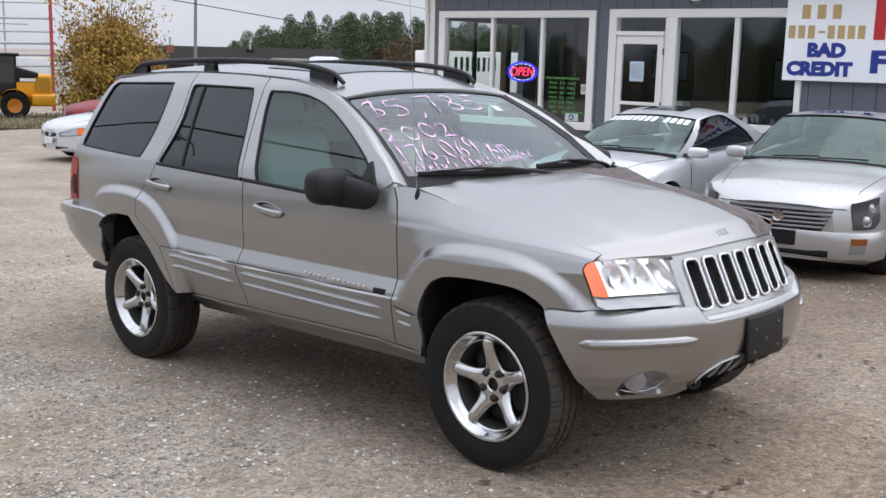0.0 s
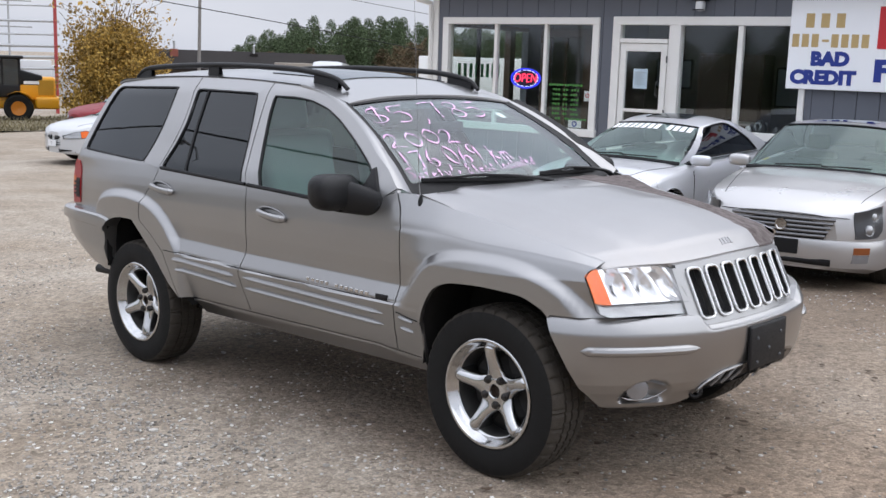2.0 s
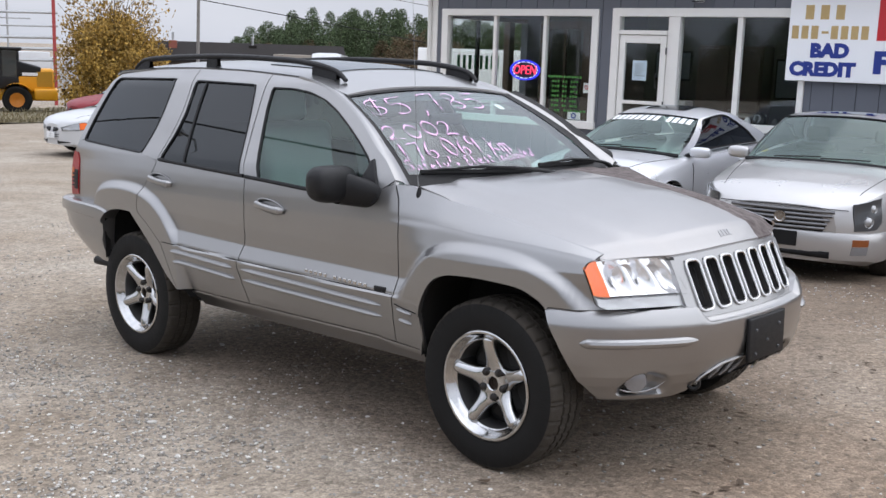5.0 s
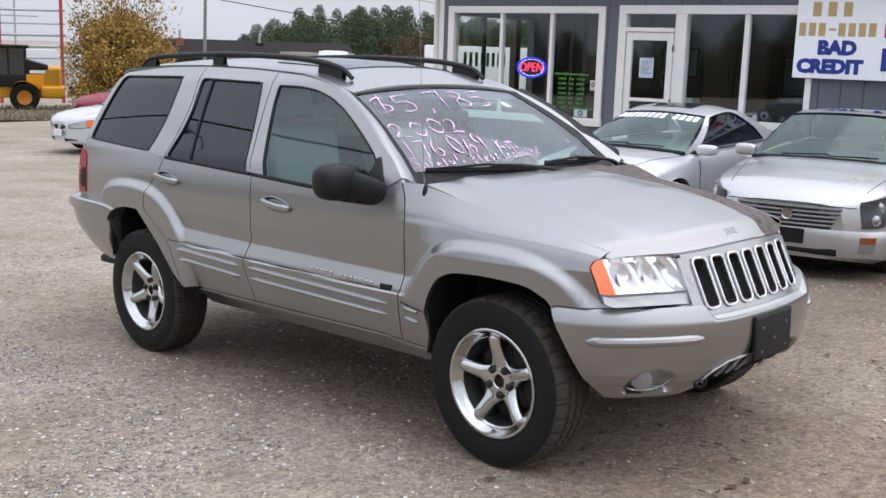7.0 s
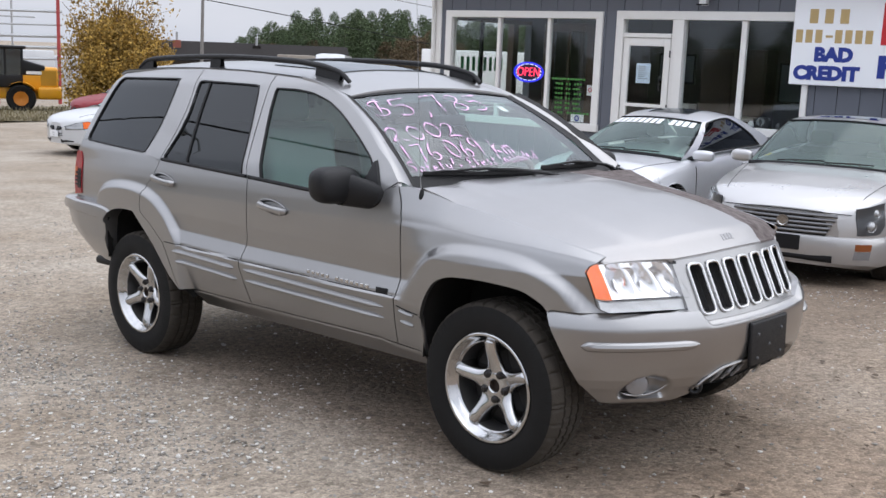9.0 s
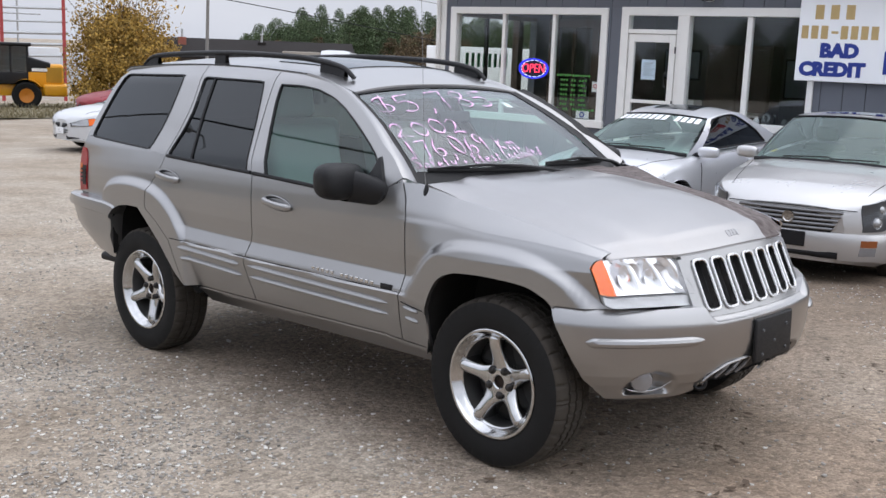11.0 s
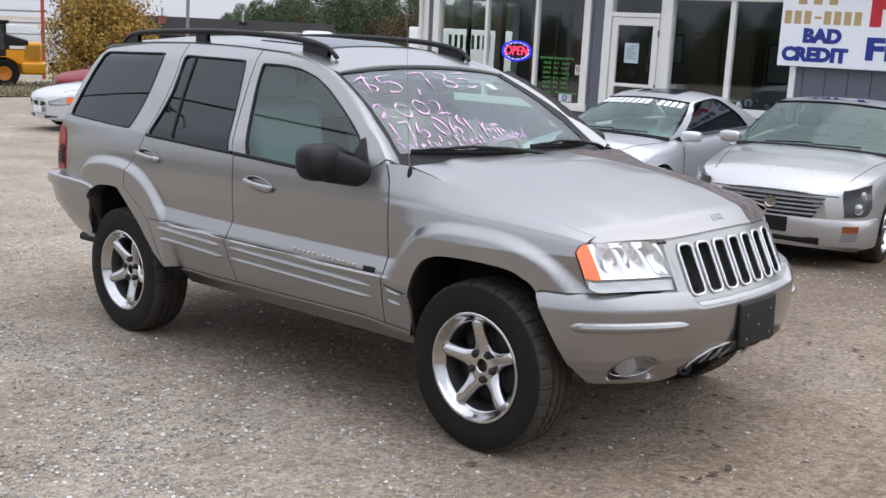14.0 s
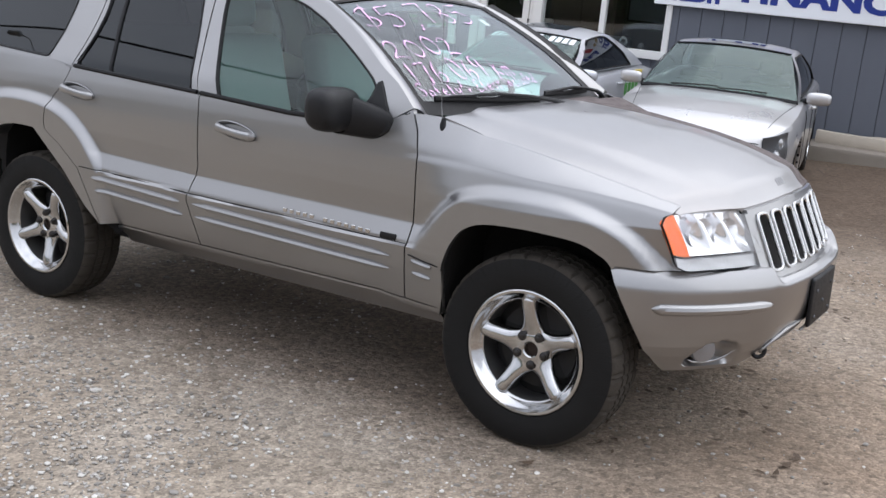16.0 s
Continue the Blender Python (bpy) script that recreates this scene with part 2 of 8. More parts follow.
def poly_mesh(verts, faces):
    bm = bmesh.new()
    vs = [bm.verts.new(v) for v in verts]
    for f in faces:
        g = []
        for i in f:
            if vs[i] not in g:
                g.append(vs[i])
        if len(g) > 2:
            try:
                bm.faces.new(g)
            except ValueError:
                pass
    return bm


def box(x0, x1, y0, y1, z0, z1, bevel=0.0, seg=2, bm=None):
    own = bm or bmesh.new()
    r = bmesh.ops.create_cube(own, size=1)
    for v in r["verts"]:
        v.co = Vector((x0 + (v.co.x + 0.5) * (x1 - x0), y0 + (v.co.y + 0.5) * (y1 - y0), z0 + (v.co.z + 0.5) * (z1 - z0)))
    if bevel:
        es = list({e for v in r["verts"] for e in v.link_edges})
        bmesh.ops.bevel(own, geom=es, offset=bevel, segments=seg, affect="EDGES", profile=0.5)
    return own


def lathe(profile, seg=48, axis="y"):
    """Turns (radius, along) points round an axis."""
    verts, faces, n = [], [], len(profile)
    for k in range(seg):
        a = 2 * math.pi * k / seg
        c, s = math.cos(a), math.sin(a)
        for r, h in profile:
            verts.append({"y": (r * c, h, r * s), "z": (r * c, r * s, h), "x": (h, r * c, r * s)}[axis])
    for k in range(seg):
        for i in range(n - 1):
            a, b = k * n + i, ((k + 1) % seg) * n + i
            faces.append((a, a + 1, b + 1, b))
    bm = poly_mesh(verts, faces)
    bmesh.ops.recalc_face_normals(bm, faces=bm.faces)
    return bm


def tube(points, radius, seg=8, closed=False, flat=1.0):
    """A round bar along 3D points; radius may be a list."""
    pts = [Vector(p) for p in points]
    rad = radius if isinstance(radius, (list, tuple)) else [radius] * len(pts)
    verts, faces = [], []
    for i, p in enumerate(pts):
        a, b = pts[max(0, i - 1)], pts[min(len(pts) - 1, i + 1)]
        d = (b - a).normalized()
        side = d.cross(Vector((0, 0, 1)))
        side = side.normalized() if side.length > 1e-4 else Vector((1, 0, 0))
        up = side.cross(d).normalized()
        for k in range(seg):
            t = 2 * math.pi * k / seg
            verts.append(p + side * math.cos(t) * rad[i] + up * math.sin(t) * rad[i] * flat)
    for i in range(len(pts) - 1):
        for k in range(seg):
            faces.append((i * seg + k, i * seg + (k + 1) % seg, (i + 1) * seg + (k + 1) % seg, (i + 1) * seg + k))
    faces += [tuple(range(seg))[::-1], tuple(range((len(pts) - 1) * seg, len(pts) * seg))]
    return poly_mesh(verts, faces)


def spline(points, n):
    """n + 1 points of a smooth curve through the given ones, evenly spaced along it."""
    p = np.array(points, float)
    q = np.vstack([2 * p[0] - p[1], p, 2 * p[-1] - p[-2]])
    out = []
    for i in range(1, len(q) - 2):
        for t in np.linspace(0, 1, 12, endpoint=False):
            a, b, c, d = q[i - 1 : i + 3]
            out.append(0.5 * (2 * b + (c - a) * t + (2 * a - 5 * b + 4 * c - d) * t * t + (3 * b - a - 3 * c + d) * t**3))
    out.append(p[-1])
    return even(out, n)


def even(points, n):
    p = np.array(points, float)
    d = np.r_[0, np.cumsum(np.linalg.norm(np.diff(p, axis=0), axis=1))]
    s = np.linspace(0, d[-1], n + 1)
    return np.stack([np.interp(s, d, p[:, k]) for k in range(p.shape[1])], 1)


def grid(rows, flip=False, lip=0.0, inward=None):
    """A sheet through rows of 3D points. lip: its rim is turned inward by so much."""
    n, m = len(rows), len(rows[0])
    verts = [tuple(v) for r in rows for v in r]
    faces = []
    for i in range(n - 1):
        for j in range(m - 1):
            f = (i * m + j, i * m + j + 1, (i + 1) * m + j + 1, (i + 1) * m + j)
            faces.append(f[::-1] if flip else f)
    bm = poly_mesh(verts, faces)
    bmesh.ops.remove_doubles(bm, verts=bm.verts, dist=2e-4)
    bmesh.ops.dissolve_degenerate(bm, edges=bm.edges, dist=2e-4)
    if lip:
        rim = [e for e in bm.edges if e.is_boundary]
        r = bmesh.ops.extrude_edge_only(bm, edges=rim)
        for g in r["geom"]:
            if isinstance(g, bmesh.types.BMVert):
                g.co += Vector(inward) * lip
    return bm


def mirror_y(bm):
    for v in bm.verts:
        v.co.y = -v.co.y
    bmesh.ops.reverse_faces(bm, faces=bm.faces)
    return bm


def lettering(name, text, size, m, mat, parent=None, depth=0.002, shear=0.0, thin=0.0, align="LEFT", stretch=1.0, label="", width=None):
    """Words in the built-in font, as a mesh in the plane of m (x along the line, y up it)."""
    cu = bpy.data.curves.new(name, "FONT")
    cu.body, cu.size, cu.extrude, cu.shear, cu.offset, cu.align_x, cu.resolution_u = text, size, depth, shear, thin, align, 3
    tmp = bpy.data.objects.new(name, cu)
    scene.collection.objects.link(tmp)
    dg = bpy.context.evaluated_depsgraph_get()
    me = bpy.data.meshes.new_from_object(tmp.evaluated_get(dg))
    bpy.data.objects.remove(tmp)
    bpy.data.curves.remove(cu)
    xs = [v.co.x for v in me.vertices]
    k = width / (max(xs) - min(xs)) if width else stretch
    for v in me.vertices:
        v.co.x *= k
    me.materials.clear()
    me.materials.append(mat)
    ob = new(name, me)
    ob.matrix_basis = m
    ob.parent = parent
    return tagged(ob, label)


def frame_of(origin, along, up):
    """A pose with x along a line and y up it, as lettering() wants."""
    x = Vector(along).normalized()
    z = x.cross(Vector(up)).normalized()
    y = z.cross(x)
    return Matrix((( *[a for a in (x[0], y[0], z[0], origin[0])],), (x[1], y[1], z[1], origin[1]), (x[2], y[2], z[2], origin[2]), (0, 0, 0, 1)))


def smooth_step(a, b, x):
    t = np.clip((np.asarray(x, float) - a) / (b - a), 0, 1)
    return t * t * (3 - 2 * t)

# ---- the grey SUV: x forward, right flank at -y, both axles 1.3455 from the middle ----
FRONT_ARCH = np.array([(0.985, 0.42), (0.995, 0.56), (1.012, 0.65), (1.04, 0.715), (1.085, 0.77), (1.16, 0.802), (1.28, 0.812), (1.39, 0.81), (1.52, 0.797), (1.59, 0.768), (1.638, 0.731), (1.72, 0.6), (1.80, 0.44)])
REAR_ARCH = np.array([(-1.635, 0.46), (-1.63, 0.66), (-1.61, 0.775), (-1.56, 0.825), (-1.45, 0.848), (-1.30, 0.848), (-1.20, 0.83), (-1.09, 0.785), (-0.968, 0.675), (-0.87, 0.54), (-0.79, 0.413)])
FRONT_FLARE = np.array([(0.845, 0.40), (0.855, 0.58), (0.865, 0.70), (0.90, 0.765), (0.95, 0.83), (1.026, 0.898), (1.11, 0.93), (1.2, 0.943), (1.33, 0.945), (1.46, 0.935), (1.58, 0.905), (1.69, 0.855), (1.79, 0.77), (1.84, 0.70), (1.87, 0.40)])
REAR_FLARE = np.array([(-1.80, 0.76), (-1.785, 0.86), (-1.745, 0.94), (-1.66, 0.985), (-1.52, 1.008), (-1.35, 1.01), (-1.187, 0.99), (-1.06, 0.945), (-0.958, 0.875), (-0.90, 0.81), (-0.85, 0.74), (-0.82, 0.66), (-0.80, 0.56), (-0.785, 0.40)])
HOOD_CUT = np.array([(0.80, 0.822, 1.160), (0.90, 0.80, 1.146), (0.994, 0.78, 1.118), (1.074, 0.765, 1.094), (1.378, 0.75, 1.038), (1.658, 0.735, 0.979), (1.78, 0.715, 0.95), (1.86, 0.69, 0.925)])
RIDGE = ([0.72, 0.90, 1.10, 1.28, 1.53, 1.70, 1.80], [1.012, 1.006, 0.995, 0.980, 0.962, 0.942, 0.925])
REAR_EDGE = REAR_ARCH[:4]
HOOD_EDGE = ([0, 0.1, 0.2, 0.3, 0.42, 0.55, 0.63, 0.72], [0.934, 0.933, 0.930, 0.926, 0.923, 0.924, 0.923, 0.917])
FLANK_Z = [0.36, 0.42, 0.46, 0.50, 0.58, 0.66, 0.682, 0.687, 0.70, 0.765, 0.80, 0.86, 0.92, 0.98, 1.04, 1.09, 1.13, 1.17, 1.58, 1.62, 1.66, 1.70]
FLANK_Y = [0.76, 0.830, 0.850, 0.864, 0.886, 0.903, 0.907, 0.895, 0.894, 0.868, 0.870, 0.8755, 0.8765, 0.8745, 0.869, 0.862, 0.853, 0.842, 0.62, 0.578, 0.535, 0.46]


FRONT_ARCH, REAR_ARCH, FRONT_FLARE, REAR_FLARE = (spline(p, 70) for p in (FRONT_ARCH, REAR_ARCH, FRONT_FLARE, REAR_FLARE))


def within_flare(x, z, line):
    """How far (x, z) lies inside a flare's outer line, in metres (under 0 outside)."""
    zt = np.interp(x, line[:, 0], line[:, 1], left=-9, right=-9)
    if zt < 0:
        return -1.0
    d = np.hypot(line[:, 0] - x, line[:, 1] - z)
    a, b = line[:-1], line[1:]
    ab = b - a
    t = np.clip(((x - a[:, 0]) * ab[:, 0] + (z - a[:, 1]) * ab[:, 1]) / (ab**2).sum(1), 0, 1)
    d = np.hypot(a[:, 0] + t * ab[:, 0] - x, a[:, 1] + t * ab[:, 1] - z).min()
    return d if z < zt else -d


def flank(x, z):
    """Half width of the body at x and height z."""
    shift = np.interp(x, [-0.94, -0.29, 0.84, 1.0], [0.704, 0.683, 0.667, 0.655]) - 0.684
    zz = z - shift * float(smooth_step(1.0, 0.8, z)) if z < 1.0 else z
    y = float(np.interp(zz, FLANK_Z, FLANK_Y))
    for line in (FRONT_FLARE, REAR_FLARE):
        fade = float(smooth_step(0.56, 0.69, z)) if line is FRONT_FLARE and x < 1.0 else 1.0
        y += max(0.0, 0.911 - y) * fade * float(smooth_step(-0.002, 0.046, within_flare(x, z, line)))
    if x > 1.2:
        y -= 0.115 * ((x - 1.2) / 0.62) ** 2
    if x < -1.2:
        y -= (0.07 - 0.042 * float(smooth_step(1.08, 1.25, z))) * ((-1.2 - x) / 0.95) ** 2
    if x > 0.72:
        k = float(smooth_step(0.80, 0.86, x))
        zh, yh = np.interp(x, HOOD_CUT[:, 0], HOOD_CUT[:, 2]), np.interp(x, HOOD_CUT[:, 0], HOOD_CUT[:, 1])
        zr = float(np.interp(x, RIDGE[0], RIDGE[1]))
        lean = 0.20 * float(smooth_step(0.84, 1.05, x)) + 0.14 * float(smooth_step(1.2, 1.55, x))
        y -= lean * max(0.0, min(z, zr) - 0.87)
        yr = float(np.interp(zr, FLANK_Z, FLANK_Y)) - lean * max(0.0, zr - 0.87) - (0.115 * ((x - 1.2) / 0.62) ** 2 if x > 1.2 else 0.0)
        t = np.clip((z - zr) / max(zh - zr, 0.02), 0, 1)
        round_ = 0.004 * math.exp(-((z - zr) / 0.014) ** 2)
        if z > zr:
            y = y * (1 - k) + (yr + (yh - yr) * t**1.12 - round_) * k
        else:
            y -= round_ * k
    return y


def flank_panel(left, right, low, high, marks=(), step=0.02, upright=(), ridge=None):
    """A body panel of the right flank between two edge lines x(z) and two lines z(x); its columns stand upright at the given x."""
    n = max(6, int((right(0.8) - left(0.8)) / step))
    s = set(np.linspace(0, 1, n + 1).round(4))
    for x in marks:
        k = (x - left(0.6)) / (right(0.6) - left(0.6))
        if 0.004 < k < 0.996:
            s.add(round(float(k), 4))
    levels = sorted(set(np.r_[np.arange(0.40, 0.70, 0.0125), np.arange(0.70, 1.03, 0.006), np.arange(1.035, 1.24, 0.0125), [0.655, 0.682, 0.6865, 0.70, 0.765]].round(4)))
    lines = []
    if len(upright):
        a, b = float(upright[0]), float(upright[-1])
        na, nb = max(3, int(abs(a - left(0.8)) / step)), max(3, int(abs(right(0.8) - b) / step))
        lines += [lambda z, k=k: left(z) + (a - left(z)) * k for k in np.linspace(0, 1, na + 1)[:-1]]
        lines += [lambda z, x=float(x): x for x in upright]
        lines += [lambda z, k=k: b + (right(z) - b) * k for k in np.linspace(0, 1, nb + 1)[1:]]
    else:
        lines = [lambda z, k=k: left(z) + (right(z) - left(z)) * k for k in sorted(s)]
    rows = []
    for at_z in lines:
        col = []
        heights = levels
        if ridge:
            x = at_z(0.95)
            zr, zh = ridge(x), high(x)
            heights = [z for z in levels if z < 0.84] + list(np.linspace(0.84, zr - 0.012, 24)) + list(zr + np.array((-0.006, -0.003, 0.0, 0.003, 0.006))) + list(np.linspace(zr + 0.012, max(zh, zr + 0.014), 8))
        for z in heights:
            z2 = min(max(z, low(at_z(z))), high(at_z(z)))
            x2 = at_z(z2)
            col.append((x2, -flank(x2, z2), z2))
        rows.append(col)
    return grid(rows, lip=0.022, inward=(0, 1, 0))


def line_x(points):
    """x as a function of z along a cut line."""
    p = np.array(sorted(points, key=lambda q: q[1]), float)
    return lambda z: float(np.interp(z, p[:, 1], p[:, 0]))


def arch_low(x):
    if FRONT_ARCH[0, 0] <= x <= FRONT_ARCH[-1, 0]:
        return float(np.interp(x, FRONT_ARCH[:, 0], FRONT_ARCH[:, 1]))
    if REAR_ARCH[0, 0] <= x <= REAR_ARCH[-1, 0]:
        return max(0.462, float(np.interp(x, REAR_ARCH[:, 0], REAR_ARCH[:, 1])))
    return 0.462 if x < 0.7 else float(np.interp(x, [0.7, 1.0], [0.458, 0.44]))


GAP = 0.0028
DOOR_FRONT = line_x([(0.812, 0.40), (0.822, 0.5), (0.843, 0.70), (0.85, 0.85), (0.848, 1.0), (0.83, 1.09), (0.80, 1.172), (0.79, 1.25)])
DOOR_SPLIT = line_x([(-0.255, 0.40), (-0.27, 0.52), (-0.30, 0.655), (-0.285, 0.73), (-0.263, 0.81), (-0.262, 0.95), (-0.272, 1.12), (-0.30, 1.22)])
DOOR_REAR = line_x([(-0.80, 0.41), (-0.88, 0.52), (-0.99, 0.70), (-1.12, 0.795), (-1.215, 0.85), (-1.222, 0.89), (-1.20, 1.0), (-1.13, 1.07), (-1.098, 1.13), (-1.09, 1.22)])
TAIL_EDGE = line_x([(-2.12, 0.40), (-2.13, 0.9), (-2.125, 1.10), (-2.06, 1.2), (-2.06, 1.25)])


def belt(x):
    return float(np.interp(x, [-2.1, -1.9, -1.09, -0.31, 0.226, 0.62, 0.85], [1.215, 1.205, 1.15, 1.112, 1.083, 1.085, 1.16]))


def hood_high(x):
    return float(np.interp(x, HOOD_CUT[:, 0], HOOD_CUT[:, 2])) - float(np.interp(x, [1.0, 1.2], [0.003, 0.0005]))


def sheet_between(outer, inner, n, k=5, out=0.0):
    """A strip on the flank between two lines of (x, z)."""
    a, b = spline(outer, n), spline(inner, n)
    return [[(x, -(flank(x, z) + out), z) for x, z in a * (1 - t) + b * t] for t in np.linspace(0, 1, k)]


def pane(points, mat, parent, name="window", recess=0.007, seal=0.007, sgn=-1, n=48):
    """A flush side window with its black seal, from a closed line of (x, z)."""
    p = even(list(points) + [points[0]], n)[:-1]
    c = p.mean(0)
    t = np.roll(p, -1, 0) - np.roll(p, 1, 0)
    nrm = np.stack([-t[:, 1], t[:, 0]], 1) / np.linalg.norm(t, axis=1)[:, None]
    if ((c - p) * nrm).sum() < 0:
        nrm = -nrm
    rings = [[(x, -(flank(x, z) - recess), z) for x, z in np.vstack([c + (p - c) * k, (c + (p - c) * k)[:1]])] for k in (1.0, 0.86, 0.72, 0.58, 0.44, 0.3, 0.15, 0.0)]
    g = grid(rings)
    s = []
    for off, dep in ((-0.004, 0.004), (-0.002, -0.004), (seal * 0.6, -0.003), (seal, 0.006), (seal, 0.012)):
        q = p + nrm * off
        q = np.vstack([q, q[:1]])
        s.append([(x, -(flank(x, z) - dep), z) for x, z in q])
    rim = grid(s)
    if sgn > 0:
        mirror_y(g), mirror_y(rim)
    ob = part(name, g, mat, parent)
    ob.visible_shadow = False
    part("seal", rim, SEAL, ob)
    return ob


def rounded(points, r=0.05, n=5):
    """A closed polygon with rounded corners."""
    p, out = [Vector(q) for q in points], []
    for i, q in enumerate(p):
        a, b = p[i - 1], p[(i + 1) % len(p)]
        u, v = (a - q), (b - q)
        ra = min(r, u.length * 0.45, v.length * 0.45)
        s, e = q + u.normalized() * ra, q + v.normalized() * ra
        for k in range(n + 1):
            t = k / n
            out.append(tuple(s * (1 - t) ** 2 + q * 2 * t * (1 - t) + e * t * t))
    return out


def add_wheel(parent, x, sgn, turn, radius=0.361, width=0.228, rim=0.230, track=0.755, hub=0.357, spokes=5, alloy=None, spin=0.0):
    """A road wheel: polished alloy with a deep dish and rounded spokes, tyre, brake disc, nuts. sgn: -1 right, 1 left."""
    alloy = alloy or ALLOY
    h = width / 2
    bm = lathe([(rim * 0.822, -0.585 * h), (rim * 0.834, -0.60 * h), (rim * 0.852, -0.66 * h), (rim * 0.880, -0.745 * h), (rim * 0.912, -0.82 * h), (rim * 0.935, -0.885 * h), (rim * 0.955, -0.95 * h), (rim * 0.99, -0.965 * h), (rim * 1.008, -0.94 * h), (rim * 1.012, -0.88 * h)], 72)
    bmesh.ops.recalc_face_normals(bm, faces=bm.faces)
    wheel = part("wheel", bm, alloy, parent, "bright five-spoke alloy wheel with a black tyre")
    m = pose(x, sgn * track, hub, 0, 0, turn)
    wheel.matrix_basis = m if sgn < 0 else m @ pose(0, 0, 0, 0, 0, 180)
    part("barrel", lathe([(rim * 0.90, 0.85 * h), (rim * 0.83, 0.3 * h), (rim * 0.815, -0.10 * h), (rim * 0.815, -0.40 * h), (rim * 0.826, -0.592 * h)], 48), BARREL, wheel, "inner barrel darkened by brake dust and painted-in shade")
    k5 = rim / 0.234 * 5 / spokes
    for k in range(spokes):
        a0 = 2 * math.pi * k / spokes + spin
        rows = []
        for t in np.r_[np.linspace(0, 0.84, 13), 1 - 0.16 * (1 - np.sin(np.linspace(0.15, math.pi / 2, 9)))]:
            r = 0.040 + (rim * 0.895 - 0.040) * t
            end = math.sqrt(max(0.0, 1 - (max(0.0, t - 0.86) / 0.14) ** 2))
            w = float(np.interp(t, [0, 0.10, 0.22, 0.36, 0.55, 1.0], [0.064, 0.058, 0.047, 0.0385, 0.0345, 0.0315])) * k5 * max(0.06, end)
            f = -h * float(np.interp(t, [0, 0.15, 0.35, 0.7, 0.9, 1], [0.46, 0.49, 0.60, 0.76, 0.80, 0.79])) + 0.018 * (1 - end)
            deep = 0.036 * (0.35 + 0.65 * float(smooth_step(0.0, 0.4, t)))
            sec = [(-w, 0.1 * h)] + [(-w * math.cos(b), f + deep * (1 - math.sin(b))) for b in np.linspace(0.0, math.pi, 15)] + [(w, 0.1 * h)]
            c, s = math.cos(a0), math.sin(a0)
            rows.append([(r * c - o * s, y, r * s + o * c) for o, y in sec])
        part("spoke", grid(rows, flip=True), alloy, wheel)
    part("hub", lathe([(0.026, -0.28 * h), (0.0265, -0.46 * h), (0.031, -0.50 * h), (0.045, -0.49 * h), (0.066, -0.46 * h), (0.080, -0.36 * h), (0.086, -0.1 * h)], 40), alloy, wheel)
    # tyre: smooth sidewalls and a blocky shoulder
    seg, prof = (240 if radius > 0.36 else 120), [(rim * 0.93, 0.80), (rim * 1.01, 0.86), (rim * 1.03, 0.93), (rim * 1.16, 0.995), (rim * 1.30, 0.985), (radius * 0.945, 0.93), (radius * 0.972, 0.865), (radius * 0.985, 0.80), (radius * 0.995, 0.62), (radius * 0.999, 0.44), (radius * 0.972, 0.425), (radius * 0.972, 0.345), (radius, 0.33), (radius, 0.06), (radius * 0.972, 0.045), (radius * 0.972, 0.0)]
    full = [(r, -y * h) for r, y in prof] + [(r, y * h) for r, y in prof[::-1][1:]]
    verts, faces, mats, nn = [], [], [], len(full)
    for k in range(seg):
        a = 2 * math.pi * k / seg
        groove = 0.974 if k % (7 if seg > 200 else 4) == 0 else 1.0
        rib = 0.982 if (k + 2) % (5 if seg > 200 else 3) == 0 else 1.0
        for i, (r, y) in enumerate(full):
            rr = r
            if r > radius * 0.965 and abs(y) > 0.6 * h:
                rr = r * groove
            elif r > radius * 0.99:
                rr = r * rib
            verts.append((rr * math.cos(a), y, rr * math.sin(a)))
    for k in range(seg):
        for i in range(nn - 1):
            a, b = k * nn + i, ((k + 1) % seg) * nn + i
            faces.append((a, a + 1, b + 1, b))
            mats.append(1 if 5 <= i <= nn - 7 else 0)
    bm = poly_mesh(verts, faces)
    bmesh.ops.recalc_face_normals(bm, faces=bm.faces)
    bm.faces.ensure_lookup_table()
    for f, k in zip(bm.faces, mats):
        f.material_index = k
    ty = part("tyre", bm, RUBBER, wheel, "black radial tyre with a dusty tread")
    ty.data.materials.append(TREAD)
    part("brake_disc", lathe([(0.03, 0.05 * h), (0.155, 0.05 * h), (0.155, 0.22 * h), (0.205, 0.30 * h), (0.205, 0.9 * h)], 40), DARK_ALLOY, wheel, "dull iron brake disc")
    part("centre_bore", lathe([(0.0005, -0.26 * h), (0.0255, -0.26 * h), (0.0262, -0.33 * h)], 24), RUST_HUB, wheel)
    for k in range(spokes):
        a = 2 * math.pi * (k + 0.5) / spokes + spin
        cx, cz = 0.0575 * math.cos(a), 0.0575 * math.sin(a)
        nut = lathe([(0.0005, -0.61 * h), (0.006, -0.605 * h), (0.0115, -0.585 * h), (0.0125, -0.55 * h), (0.0132, -0.53 * h), (0.0165, -0.52 * h), (0.0178, -0.44 * h)], 12)
        bmesh.ops.translate(nut, verts=nut.verts, vec=(cx, 0, cz))
        part("wheel_nut", nut, NUT_STEEL, wheel)
    return wheel


suv = thing("suv", LOT, "pewter grey SUV with black roof rails, parked on gravel", "suv")


